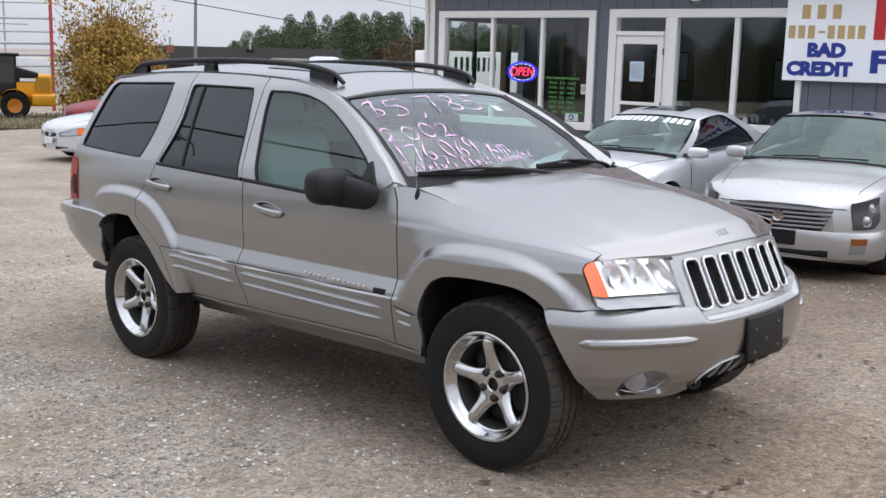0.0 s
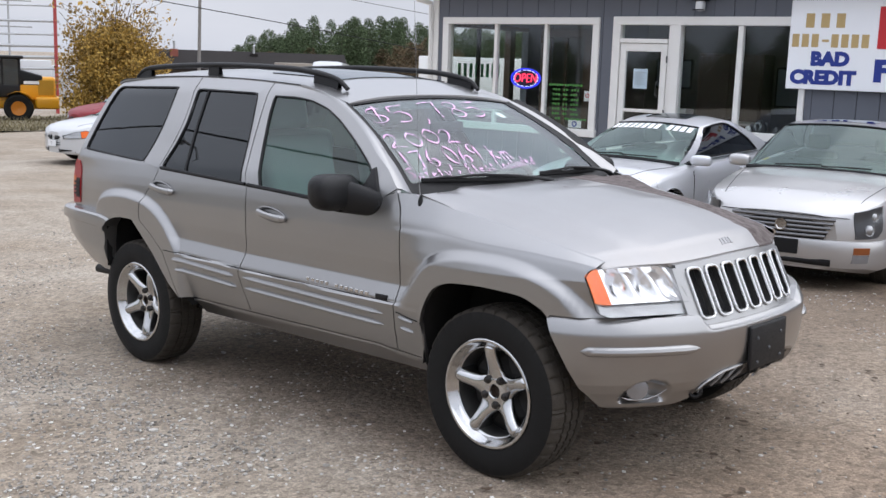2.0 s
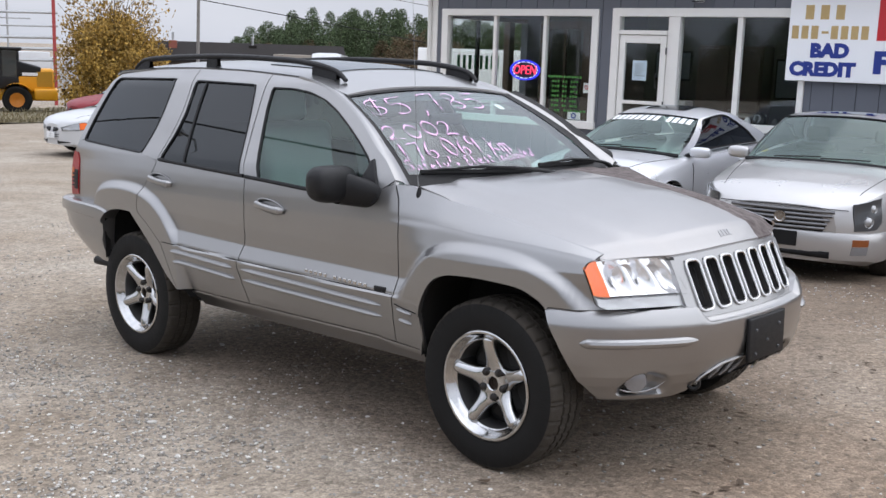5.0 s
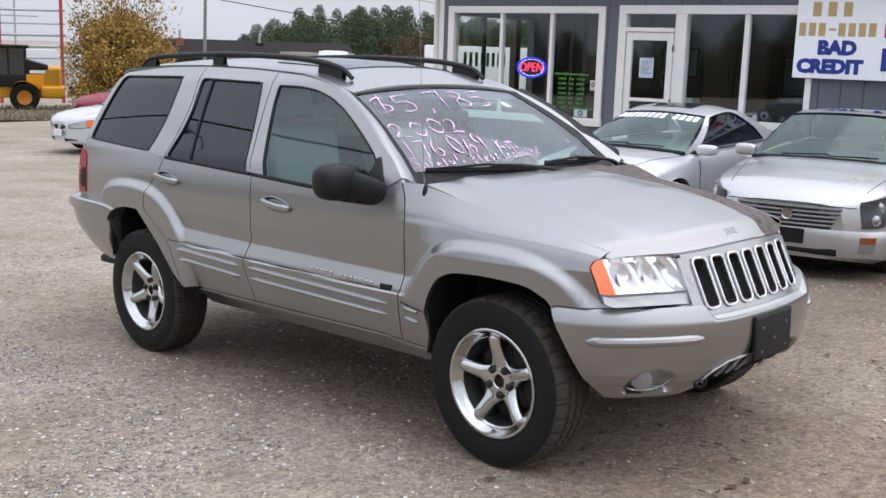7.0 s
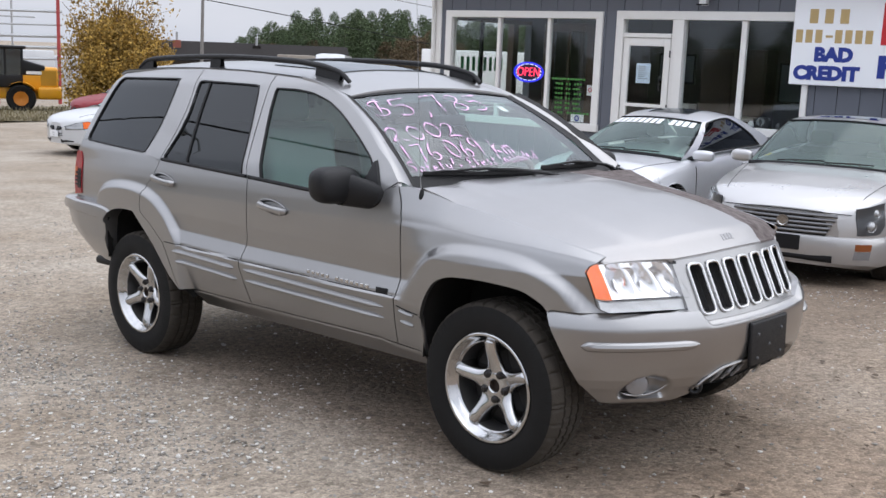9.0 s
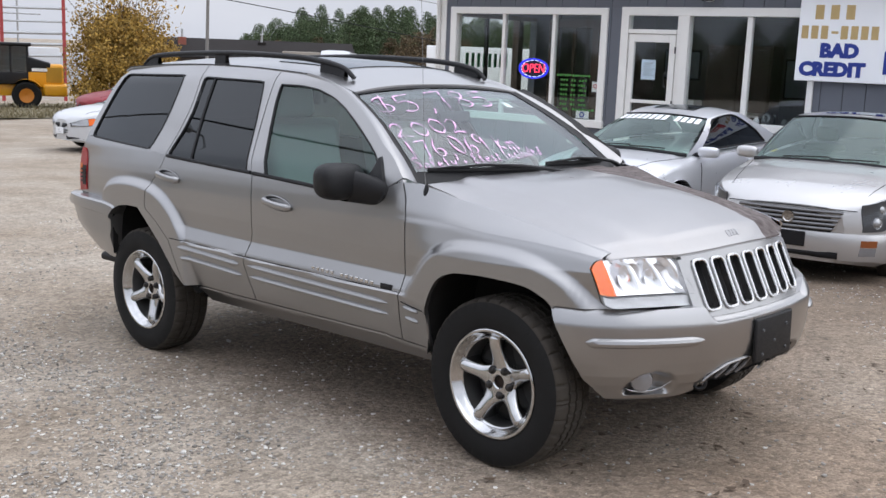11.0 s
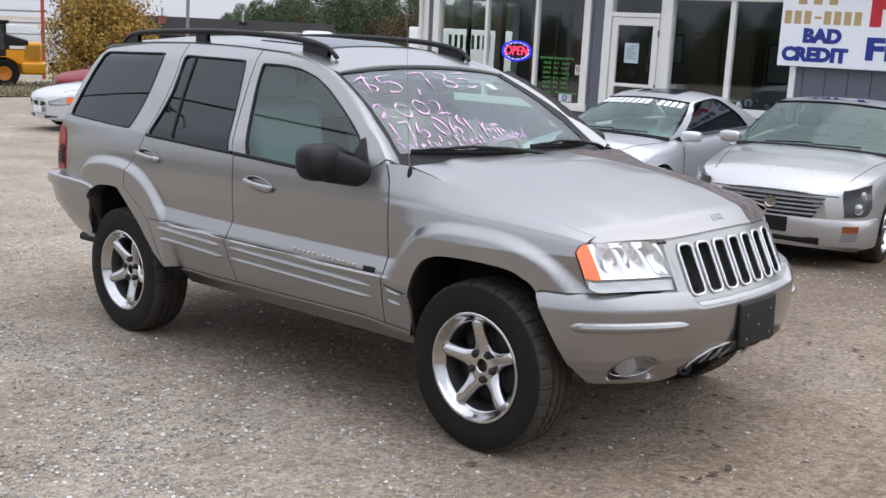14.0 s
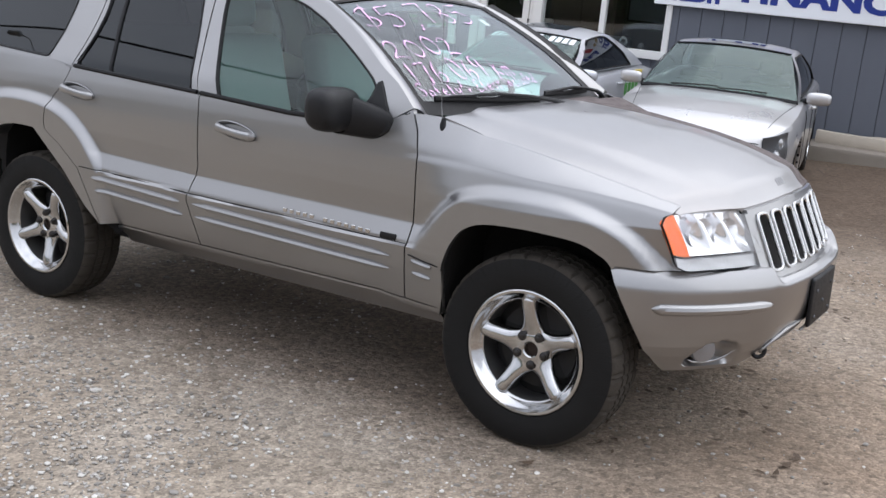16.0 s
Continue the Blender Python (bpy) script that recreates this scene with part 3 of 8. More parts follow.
def both(name, make, mat, parent_of, label=""):
    """The right part, and its mirror image on the left."""
    made = []
    for sgn in (-1, 1):
        bm = make()
        if sgn > 0:
            mirror_y(bm)
        bmesh.ops.recalc_face_normals(bm, faces=bm.faces)
        made.append(part(name, bm, mat, parent_of(sgn) if callable(parent_of) else parent_of, label))
    return made


marksF, marksR = list(FRONT_ARCH[::5, 0]), list(REAR_ARCH[::5, 0])
fender_front = line_x([(1.845, 0.40), (1.845, 0.738), (1.815, 0.79), (1.78, 0.85), (1.768, 0.892), (1.776, 0.908), (1.795, 0.925), (1.802, 0.945), (1.802, 1.2)])


def quarter_top(x):
    return float(np.interp(x, [-2.06, -1.962, -1.6, -1.268, -1.10], [1.217, 1.216, 1.196, 1.179, 1.149]))


def seam_z(x):
    """Top edge of the rear bumper."""
    return float(np.interp(x, [-2.06, -1.95, -1.79, -1.60], [0.866, 0.862, 0.851, 0.824]))


def fender_low(x):
    return arch_low(x) if x < 1.652 else 0.735


fenders = both("front_fender", lambda: flank_panel(lambda z: DOOR_FRONT(z) + GAP, fender_front, fender_low, lambda x: hood_high(x), marksF, 0.016, upright=np.r_[np.linspace(0.985, 1.10, 18), np.linspace(1.112, 1.55, 34), np.linspace(1.56, 1.70, 16)], ridge=lambda x: float(np.interp(x, *RIDGE))), PEWTER, suv)
front_doors = both("front_door", lambda: flank_panel(lambda z: DOOR_SPLIT(z) + GAP, lambda z: DOOR_FRONT(z) - GAP, arch_low, lambda x: belt(x) if x < 0.66 else float(np.interp(x, [0.66, 0.80], [1.09, 1.165])), (), 0.03), PEWTER, suv)
rear_doors = both("rear_door", lambda: flank_panel(lambda z: DOOR_REAR(z) + GAP, lambda z: DOOR_SPLIT(z) - GAP, arch_low, belt, marksR, 0.008), PEWTER, suv)
quarters = both("rear_quarter", lambda: flank_panel(TAIL_EDGE, lambda z: DOOR_REAR(z) - GAP, lambda x: max(seam_z(x) if x < -1.5 else 0, arch_low(x)), quarter_top, marksR, 0.018, upright=np.r_[np.linspace(-1.80, -1.66, 10), np.linspace(-1.645, -1.50, 22), np.linspace(-1.49, -1.30, 14)]), PEWTER, suv)


def sill_mesh():
    rows = []
    for x in np.linspace(-0.80, 0.972, 40):
        zt = arch_low(x) - 0.006 if -0.79 < x < 0.98 else 0.45
        rows.append([(x, -(flank(min(0.88, max(-0.70, x)), z) + o), z) for z, o in ((zt, -0.03), (zt, -0.002), (zt - 0.008, 0.001), (zt - 0.03, -0.004), (0.40, -0.008), (0.372, 0.006), (0.362, -0.01), (0.360, -0.2))])
    return grid(rows)


both("sill", sill_mesh, PEWTER, suv)

# upper frames of the doors, pillars and side windows
FD_OUT = [(0.80, 1.168), (0.70, 1.245), (0.603, 1.300), (0.45, 1.40), (0.31, 1.475), (0.17, 1.53), (0.038, 1.573), (-0.15, 1.602), (-0.385, 1.620)]
FD_OUT2 = [(-0.385, 1.620), (-0.372, 1.5), (-0.345, 1.36), (-0.312, 1.22), (-0.278, 1.10)]
FD_IN = [(0.66, 1.088), (0.64, 1.19), (0.573, 1.258), (0.47, 1.325), (0.364, 1.388), (0.25, 1.45), (0.133, 1.50), (0.0, 1.535), (-0.14, 1.552), (-0.318, 1.556)]
FD_IN2 = [(-0.318, 1.556), (-0.30, 1.46), (-0.26, 1.34), (-0.215, 1.22), (-0.16, 1.10)]
for sgn, ob in zip((-1, 1), front_doors):
    for o, i, n in ((FD_OUT, FD_IN, 40), (FD_OUT2, FD_IN2, 20)):
        bm = grid(sheet_between(o, i, n), lip=0.02, inward=(0, 1, 0))
        if sgn > 0:
            mirror_y(bm)
        bmesh.ops.recalc_face_normals(bm, faces=bm.faces)
        part("door_frame", bm, PEWTER, ob)
    loop = [tuple(q) for q in even(FD_IN, 30)] + [tuple(q) for q in even(FD_IN2, 14)][1:] + [(-0.02, 1.095), (0.226, 1.083), (0.45, 1.083)]
    pane(loop, DOOR_GLASS, ob, "window", sgn=sgn, n=90)
RD_OUT = [(-0.284, 1.115), (-0.318, 1.22), (-0.352, 1.36), (-0.378, 1.5), (-0.391, 1.620)]
RD_IN = [(-0.318, 1.115), (-0.352, 1.22), (-0.392, 1.36), (-0.43, 1.48), (-0.466, 1.569)]
RD_TOP_OUT, RD_TOP_IN = [(-0.391, 1.620), (-0.7, 1.641), (-1.086, 1.652)], [(-0.466, 1.569), (-0.75, 1.582), (-1.03, 1.588)]
RD_REAR_OUT = [(-1.086, 1.652), (-1.05, 1.53), (-1.035, 1.41), (-1.05, 1.28), (-1.082, 1.17), (-1.096, 1.145)]
RD_REAR_IN = [(-1.03, 1.588), (-1.01, 1.50), (-1.0, 1.40), (-1.015, 1.29), (-1.05, 1.18), (-1.07, 1.147)]
for sgn, ob in zip((-1, 1), rear_doors):
    for o, i, n in ((RD_OUT, RD_IN, 18), (RD_TOP_OUT, RD_TOP_IN, 20), (RD_REAR_OUT, RD_REAR_IN, 18)):
        bm = grid(sheet_between(o, i, n), lip=0.02, inward=(0, 1, 0))
        if sgn > 0:
            mirror_y(bm)
        bmesh.ops.recalc_face_normals(bm, faces=bm.faces)
        part("door_frame", bm, PEWTER, ob)
    w = pane(rounded([(-0.322, 1.117), (-0.352, 1.22), (-0.392, 1.36), (-0.466, 1.569), (-1.03, 1.588), (-1.0, 1.40), (-1.015, 1.29), (-1.068, 1.152), (-0.7, 1.135)], 0.03), PRIVACY, ob, "window", sgn=sgn, n=90)
    bar = grid(sheet_between([(-0.935, 1.588), (-0.90, 1.38), (-0.838, 1.14)], [(-0.920, 1.588), (-0.886, 1.38), (-0.824, 1.14)], 16, 3, 0.001), lip=0.012, inward=(0, 1, 0))
    if sgn > 0:
        mirror_y(bar)
    part("window_bar", bar, SEAL, w)
Q_OUT1 = [(-1.092, 1.652), (-1.056, 1.53), (-1.041, 1.41), (-1.056, 1.28), (-1.088, 1.17), (-1.10, 1.14)]
Q_IN1 = [(-1.236, 1.597), (-1.225, 1.5), (-1.222, 1.4), (-1.23, 1.3), (-1.25, 1.22), (-1.265, 1.18)]
Q_TOP, Q_TIN = [(-1.092, 1.652), (-1.5, 1.652), (-1.90, 1.637)], [(-1.236, 1.597), (-1.55, 1.60), (-1.895, 1.598)]
Q_TAIL, Q_TAIN = [(-1.90, 1.637), (-1.985, 1.53), (-2.035, 1.37), (-2.055, 1.215)], [(-1.895, 1.598), (-1.942, 1.50), (-1.974, 1.36), (-1.99, 1.222)]
for sgn, ob in zip((-1, 1), quarters):
    for o, i, n in ((Q_OUT1, Q_IN1, 18), (Q_TOP, Q_TIN, 18), (Q_TAIL, Q_TAIN, 18)):
        bm = grid(sheet_between(o, i, n), lip=0.02, inward=(0, 1, 0))
        if sgn > 0:
            mirror_y(bm)
        bmesh.ops.recalc_face_normals(bm, faces=bm.faces)
        part("pillar", bm, PEWTER, ob)
    pane(rounded([(-1.236, 1.597), (-1.895, 1.598), (-1.942, 1.50), (-1.974, 1.36), (-1.99, 1.215), (-1.6, 1.195), (-1.268, 1.178), (-1.23, 1.3), (-1.222, 1.4)], 0.03), PRIVACY, ob, "window", sgn=sgn, n=90)


# windscreen, roof, hood
def screen_half(v):
    """Half width of the windscreen, v from its top to its base."""
    return 0.602 + 0.145 * v


def screen(y, v, out=0.0):
    """A point of the windscreen: y across, v from 0 at its top to 1 at its base."""
    h = screen_half(v)
    c = 1 - min(1.0, abs(y / h)) ** 2
    b = 0.022 * math.sin(math.pi * v)
    return (0.203 - 0.02 * c + (0.60 + 0.13 * c) * v + b + 0.5 * out, y, 1.523 + 0.035 * c + (-0.388 - 0.045 * c) * v + b + 0.8 * out)


rows = [[screen(k * screen_half(v), v) for k in np.linspace(-1, 1, 25)] for v in np.linspace(0, 1, 13)]
windscreen = part("windscreen", grid(rows, flip=True), SCREEN_GLASS, suv, "green-tinted windscreen with handwritten pink prices")
windscreen.visible_shadow = False
rows = []
for v0, v1, k0, k1 in ((-0.01, 0.035, -1, 1),):
    for v in (v0, v1):
        rows.append([screen(k * screen_half(max(v, 0)) * 1.005, v, 0.004) for k in np.linspace(k0, k1, 25)])
part("seal", grid(rows), SEAL, windscreen)
for sgn, inner, outer in ((-1, 0.978, 1.05), (1, 0.915, 1.13)):
    part("seal", grid([[screen(sgn * k * screen_half(v), v, 0.003 + 0.16 * max(0.0, k - 1.0)) for v in np.linspace(0, 1, 20)] for k in (outer, 1.0, inner)]), SEAL, windscreen)
part("frit_band", grid([[screen(k * screen_half(v), v, 0.002) for k in np.linspace(-0.99, 0.99, 25)] for v in (0.90, 0.95, 1.0)], flip=True), SEAL, windscreen)
both("pillar_trim", lambda: grid([[screen(-k * screen_half(v) * (1 - 0.09 * (1 - v) * (1 - k)), v, -0.02 - 0.05 * (1 - k)) for v in np.linspace(0.0, 1, 14)] for k in (0.985, 0.93, 0.885, 0.855)]), PILLAR_TRIM, windscreen, "dark inner trim of the windscreen pillar")
part("shade_band", grid([[screen(k * screen_half(v), v, -0.004) for k in np.linspace(-0.97, 0.97, 21)] for v in np.linspace(0.01, 0.15, 5)]), glass("blue_shade_band", (0.10, 0.09, 0.13), 0.9, 0.0, 1.02), windscreen)


def apillar():
    a = [(x, -flank(x, z), z) for x, z in spline(FD_OUT[:8] , 40)]
    b = [screen(-screen_half(v) * 1.01, v, 0.004) for v in np.linspace(1.03, -0.02, 30)] + [(0.12, -0.602, 1.553), (0.0, -0.597, 1.584), (-0.15, -0.575, 1.613)]
    b = even(b, 40)
    rows = []
    for t in np.linspace(0, 1, 6):
        bow = 0.012 * math.sin(math.pi * t)
        rows.append([(p[0] * (1 - t) + q[0] * t, p[1] * (1 - t) + q[1] * t - bow * 0.7, p[2] * (1 - t) + q[2] * t + bow) for p, q in zip(a, b)])
    return grid(rows, lip=0.01, inward=(0, 1, -0.6))


both("windscreen_pillar", apillar, PEWTER, suv)
EDGE = np.array([(0.215, 0.598, 1.527), (0.12, 0.602, 1.553), (0.0, 0.597, 1.584), (-0.15, 0.583, 1.608), (-0.386, 0.575, 1.625), (-0.7, 0.558, 1.643), (-1.086, 0.545, 1.655), (-1.5, 0.546, 1.655), (-1.90, 0.562, 1.640), (-1.97, 0.56, 1.622)])
CROWN_X, CROWN_Z = [-1.97, -1.85, -1.5, -1.0, -0.6, -0.3, -0.05, 0.10, 0.215], [1.655, 1.685, 1.705, 1.710, 1.702, 1.683, 1.648, 1.606, 1.566]


def roof_z(x, y):
    e = EDGE[::-1]
    ye, ze = np.interp(x, e[:, 0], e[:, 1]), np.interp(x, e[:, 0], e[:, 2])
    c = np.interp(x, CROWN_X, CROWN_Z)
    return float(ze + (c - ze) * (1 - min(1, abs(y) / ye) ** 2.6))


rows = []
for x in np.linspace(0.215, -1.97, 70):
    ye = float(np.interp(x, EDGE[::-1, 0], EDGE[::-1, 1]))
    fr = 1 - float(smooth_step(-0.3, 0.215, x))
    rows.append([(x - (0.028 * (1 - (k) ** 2)) * (1 - fr), k * ye, roof_z(x, k * ye)) for k in np.linspace(-1, 1, 31)])
roof = part("roof", grid(rows, lip=0.012, inward=(0, 0, -1)), PEWTER, suv)
rows = [[(x, y, roof_z(x, y) + 0.004) for y in np.linspace(-0.41, 0.41, 15)] for x in np.linspace(-0.10, -0.62, 10)]
part("sunroof", grid(rows, lip=0.01, inward=(0, 0, -1)), glass("sunroof_glass", (0.05, 0.055, 0.06), 1.0, 0.03), roof, "dark tinted glass sunroof")
both("roof_ditch", lambda: tube([(x, -(y - 0.006), z + 0.001) for x, y, z in spline(EDGE[3:], 40)], 0.004, 6), SEAL, roof)


def rail():
    pts = spline([(0.085, -0.49, 1.592), (0.03, -0.497, 1.635), (-0.05, -0.50, 1.658), (-0.172, -0.50, 1.678), (-0.38, -0.50, 1.698), (-0.878, -0.50, 1.719), (-1.35, -0.50, 1.720), (-1.68, -0.50, 1.710), (-1.78, -0.502, 1.692), (-1.84, -0.505, 1.655)], 60)
    rad = [float(np.interp(i, [0, 6, 54, 60], [0.013, 0.0185, 0.0185, 0.013])) for i in range(61)]
    return tube([tuple(p) for p in pts], rad, 12, flat=0.85)


rails = both("roof_rail", rail, BLACK_PLASTIC, suv, "black plastic roof rail")
for sgn, ob in zip((-1, 1), rails):
    for x0, x1 in ((0.035, -0.15), (-0.98, -1.08), (-1.68, -1.84)):
        rows = []
        for x in np.linspace(x0, x1, 6):
            zb = roof_z(x, 0.5) - 0.008
            zt = float(np.interp(x, [-1.84, -1.72, -0.878, -0.38, -0.172, -0.05, 0.03, 0.08], [1.662, 1.70, 1.712, 1.691, 1.672, 1.652, 1.630, 1.594]))
            rows.append([(x, sgn * (0.50 + o), z) for o, z in ((0.016, zb), (0.013, (zb + zt) / 2), (0.010, zt), (-0.010, zt), (-0.013, (zb + zt) / 2), (-0.016, zb))])
        part("rail_foot", grid(rows), BLACK_PLASTIC, ob)



def hood_edge_z(y):
    """Height of the hood's front edge over the lamps and the grille."""
    return float(np.interp(abs(y), HOOD_EDGE[0], HOOD_EDGE[1]))


def hood_z(x, y):
    yc, zc = np.interp(x, HOOD_CUT[:, 0], HOOD_CUT[:, 1]), np.interp(x, HOOD_CUT[:, 0], HOOD_CUT[:, 2])
    mid = np.interp(x, [0.86, 1.0, 1.2, 1.5, 1.75, 1.88, 1.95, 1.99, 2.0], [1.142, 1.142, 1.132, 1.098, 1.046, 1.009, 0.982, 0.960, 0.955])
    k = min(1.0, abs(y) / yc)
    z = zc + (mid - zc) * (1 - k**2.0)
    bulge = 0.014 * float(smooth_step(0.58, 0.50, abs(y))) * float(smooth_step(1.95, 1.6, x))
    edge = float(np.interp(abs(y), [0, 0.2, 0.44, 0.62, 0.69, 0.75], [1.977, 1.967, 1.932, 1.85, 1.813, 1.79]))
    roll = float(smooth_step(edge - 0.09, edge, x)) ** 2
    return float((z + bulge) * (1 - roll) + hood_edge_z(y) * roll)


rows = []
for k in np.linspace(-1, 1, 61):
    xr = float(np.interp(abs(k), [0, 0.6, 1], [0.862, 0.872, 0.905]))
    col = []
    for t in np.linspace(0, 1, 50):
        yc = 0.78 * k
        xf = float(np.interp(abs(yc) * 0.91, [0, 0.2, 0.44, 0.62, 0.69, 0.75], [1.977, 1.967, 1.932, 1.85, 1.813, 1.79]))
        x = xr + (xf - xr) * t
        y = k * (float(np.interp(x, HOOD_CUT[:, 0], HOOD_CUT[:, 1])) + float(np.interp(x, [0.98, 1.15], [-0.004, 0.005])))
        col.append((x, y, hood_z(x, y) - 0.010 * abs(k) ** 24 * float(smooth_step(1.02, 1.16, x)) * float(smooth_step(1.80, 1.72, x))))
    rows.append(col)
hood = part("hood", grid(rows, lip=0.016, inward=(0, 0, -1)), HOOD_PAINT, suv, "pewter hood, sun-faded, with worn lacquer on its far edge")
for k in range(4):
    part("emblem_bar", grid([[(x, y, hood_z(x, y) + 0.0025) for y in np.linspace(-0.046 + 0.024 * k, -0.029 + 0.024 * k, 3)] for x in (1.925, 1.943)], lip=0.003, inward=(0, 0, -1)), FADED_TRIM, hood, "small worn emblem bar")
part("cowl", grid([[(x, y, z) for y in np.linspace(-0.73, 0.73, 25) for x, z in ((np.interp(abs(y), [0, 0.73], [xa, xb]), zz),)] for xa, xb, zz in ((0.915, 0.79, 1.125), (0.93, 0.86, 1.108), (0.95, 0.92, 1.10))]), BLACK_PLASTIC, suv, "dark plastic cowl below the windscreen")
for y0, y1 in ((-0.66, 0.02), (0.10, 0.64)):
    def on_screen(t, lift, drop=0.0):
        y = y0 + (y1 - y0) * t
        return screen(y, 0.895 + 0.035 * t + drop, lift)

    blade = part("wiper", tube([on_screen(t, 0.012) for t in np.linspace(0, 1, 12)], 0.0055, 8, flat=2.0), BLACK_PLASTIC, suv, "black windscreen wiper")
    for a, b in ((0.03, 0.38), (0.42, 0.86)):
        part("wiper_bridge", tube([on_screen(a + (b - a) * t, 0.015 + 0.013 * math.sin(math.pi * t)) for t in np.linspace(0, 1, 9)], [0.003, 0.004, 0.005, 0.0055, 0.006, 0.0055, 0.005, 0.004, 0.003], 8), BLACK_PLASTIC, blade)
    part("wiper_yoke", tube([on_screen(0.20, 0.027), on_screen(0.36, 0.037), on_screen(0.5, 0.041), on_screen(0.64, 0.028)], [0.004, 0.006, 0.007, 0.004], 8), BLACK_PLASTIC, blade)
    part("wiper_arm", tube([on_screen(0.46, 0.043), on_screen(0.75, 0.046, 0.02), on_screen(1.05, 0.042, 0.055), on_screen(1.18, 0.030, 0.075), on_screen(1.24, 0.012, 0.085)], [0.005, 0.007, 0.009, 0.013, 0.016], 8), BLACK_PLASTIC, blade)
part("antenna", tube([(0.908, -0.806, 1.105), (0.903, -0.804, 1.14), (0.893, -0.80, 1.19), (0.851, -0.79, 1.97)], [0.006, 0.003, 0.0012, 0.0009], 6), DIM_TRIM, suv, "thin whip antenna")
part("antenna_base", lathe([(0.0005, 0.045), (0.006, 0.044), (0.013, 0.02), (0.016, 0.0), (0.015, -0.02)], 14, "z"), BLACK_PLASTIC, suv).matrix_basis = pose(0.91, -0.806, 1.098)

# front: grille, lamps, bumper
TURN_LENS = material("turn_lens", (0.50, 0.51, 0.52), 0.22, 0.35, 0.25, 30, 0.4, 90, 1.0)
def grille_x(y, z):
    t = (0.918 - z) / (0.918 - 0.69)
    return 1.945 + 0.105 * t + 0.045 * (1 - (y / 0.42) ** 2)


def face(y0, y1, z0, z1, n=12, out=0.0, lip=0.03):
    rows = [[(grille_x(y, z) + out, y, z) for z in np.linspace(z0, z1, 8)] for y in np.linspace(y0, y1, n)]
    return grid(rows, lip=lip, inward=(-1, 0, 0))


grille = part("grille", grid([[(grille_x(y, z), y, z) for z in np.linspace(0.898, hood_edge_z(y) - 0.007, 8)] for y in np.linspace(-0.425, 0.425, 30)], lip=0.03, inward=(-1, 0, 0)), PEWTER, suv, "body-coloured grille with seven chrome-edged slots")
part("lower_rail", face(-0.405, 0.405, 0.672, 0.712, 30), PEWTER, grille)
pitch, sw = 0.1125, 0.083
for k in range(8):
    left, right = (k - 3.5) * pitch - (pitch - sw) / 2, (k - 3.5) * pitch + (pitch - sw) / 2
    if k == 0:
        left = -0.446
    if k == 7:
        right = 0.446
    part("grille_bar", face(left, right, 0.705, 0.905, 4), PEWTER, grille)
part("grille_backing", grid([[(grille_x(y, z) - 0.11, y, z) for z in np.linspace(0.68, 0.915, 6)] for y in np.linspace(-0.41, 0.41, 20)]), SEAL, grille, "black mesh behind the grille")
for k in range(7):
    yc = (k - 3) * pitch
    loop = rounded([(yc - sw / 2, 0.708), (yc + sw / 2, 0.708), (yc + sw / 2, 0.898), (yc - sw / 2, 0.898)], 0.026)
    pts = [(grille_x(y, z) + 0.004, y, z) for y, z in even(loop + [loop[0]], 40)]
    part("slot_surround", tube(pts, 0.0068, 8), SATIN_CHROME, grille, "chrome slot surround")

HL = [np.array(p) for p in ((1.764, -0.778, 0.922), (1.924, -0.450, 0.921), (2.032, -0.390, 0.727), (1.862, -0.79, 0.738))]


def lamp(u, v, out=0.0):
    v = 0.55 + (v - 0.55) * (1 - 0.34 * (1 - min(1.0, max(0.0, u + 0.035) / 0.15)) ** 2)
    p = HL[0] * (1 - u) * (1 - v) + HL[1] * u * (1 - v) + HL[2] * u * v + HL[3] * (1 - u) * v
    b = 0.026 * math.sin(math.pi * min(1, max(0, u))) + 0.010 * math.sin(math.pi * v) + out
    return tuple(p + np.array((0.80, -0.55, 0.22)) * b)


def lamp_sheet(u0, u1, v0, v1, out, nu=14, nv=8, lip=0.0, wave=0.0):
    rows = []
    for u in np.linspace(u0, u1, nu):
        rows.append([lamp(u, v, out + wave * (math.cos(6 * math.pi * (u - u0) / (u1 - u0)) - 1) * math.sin(math.pi * (v - v0) / (v1 - v0))) for v in np.linspace(v0, v1, nv)])
    return grid(rows, lip=lip, inward=(-0.8, 0.5, 0))


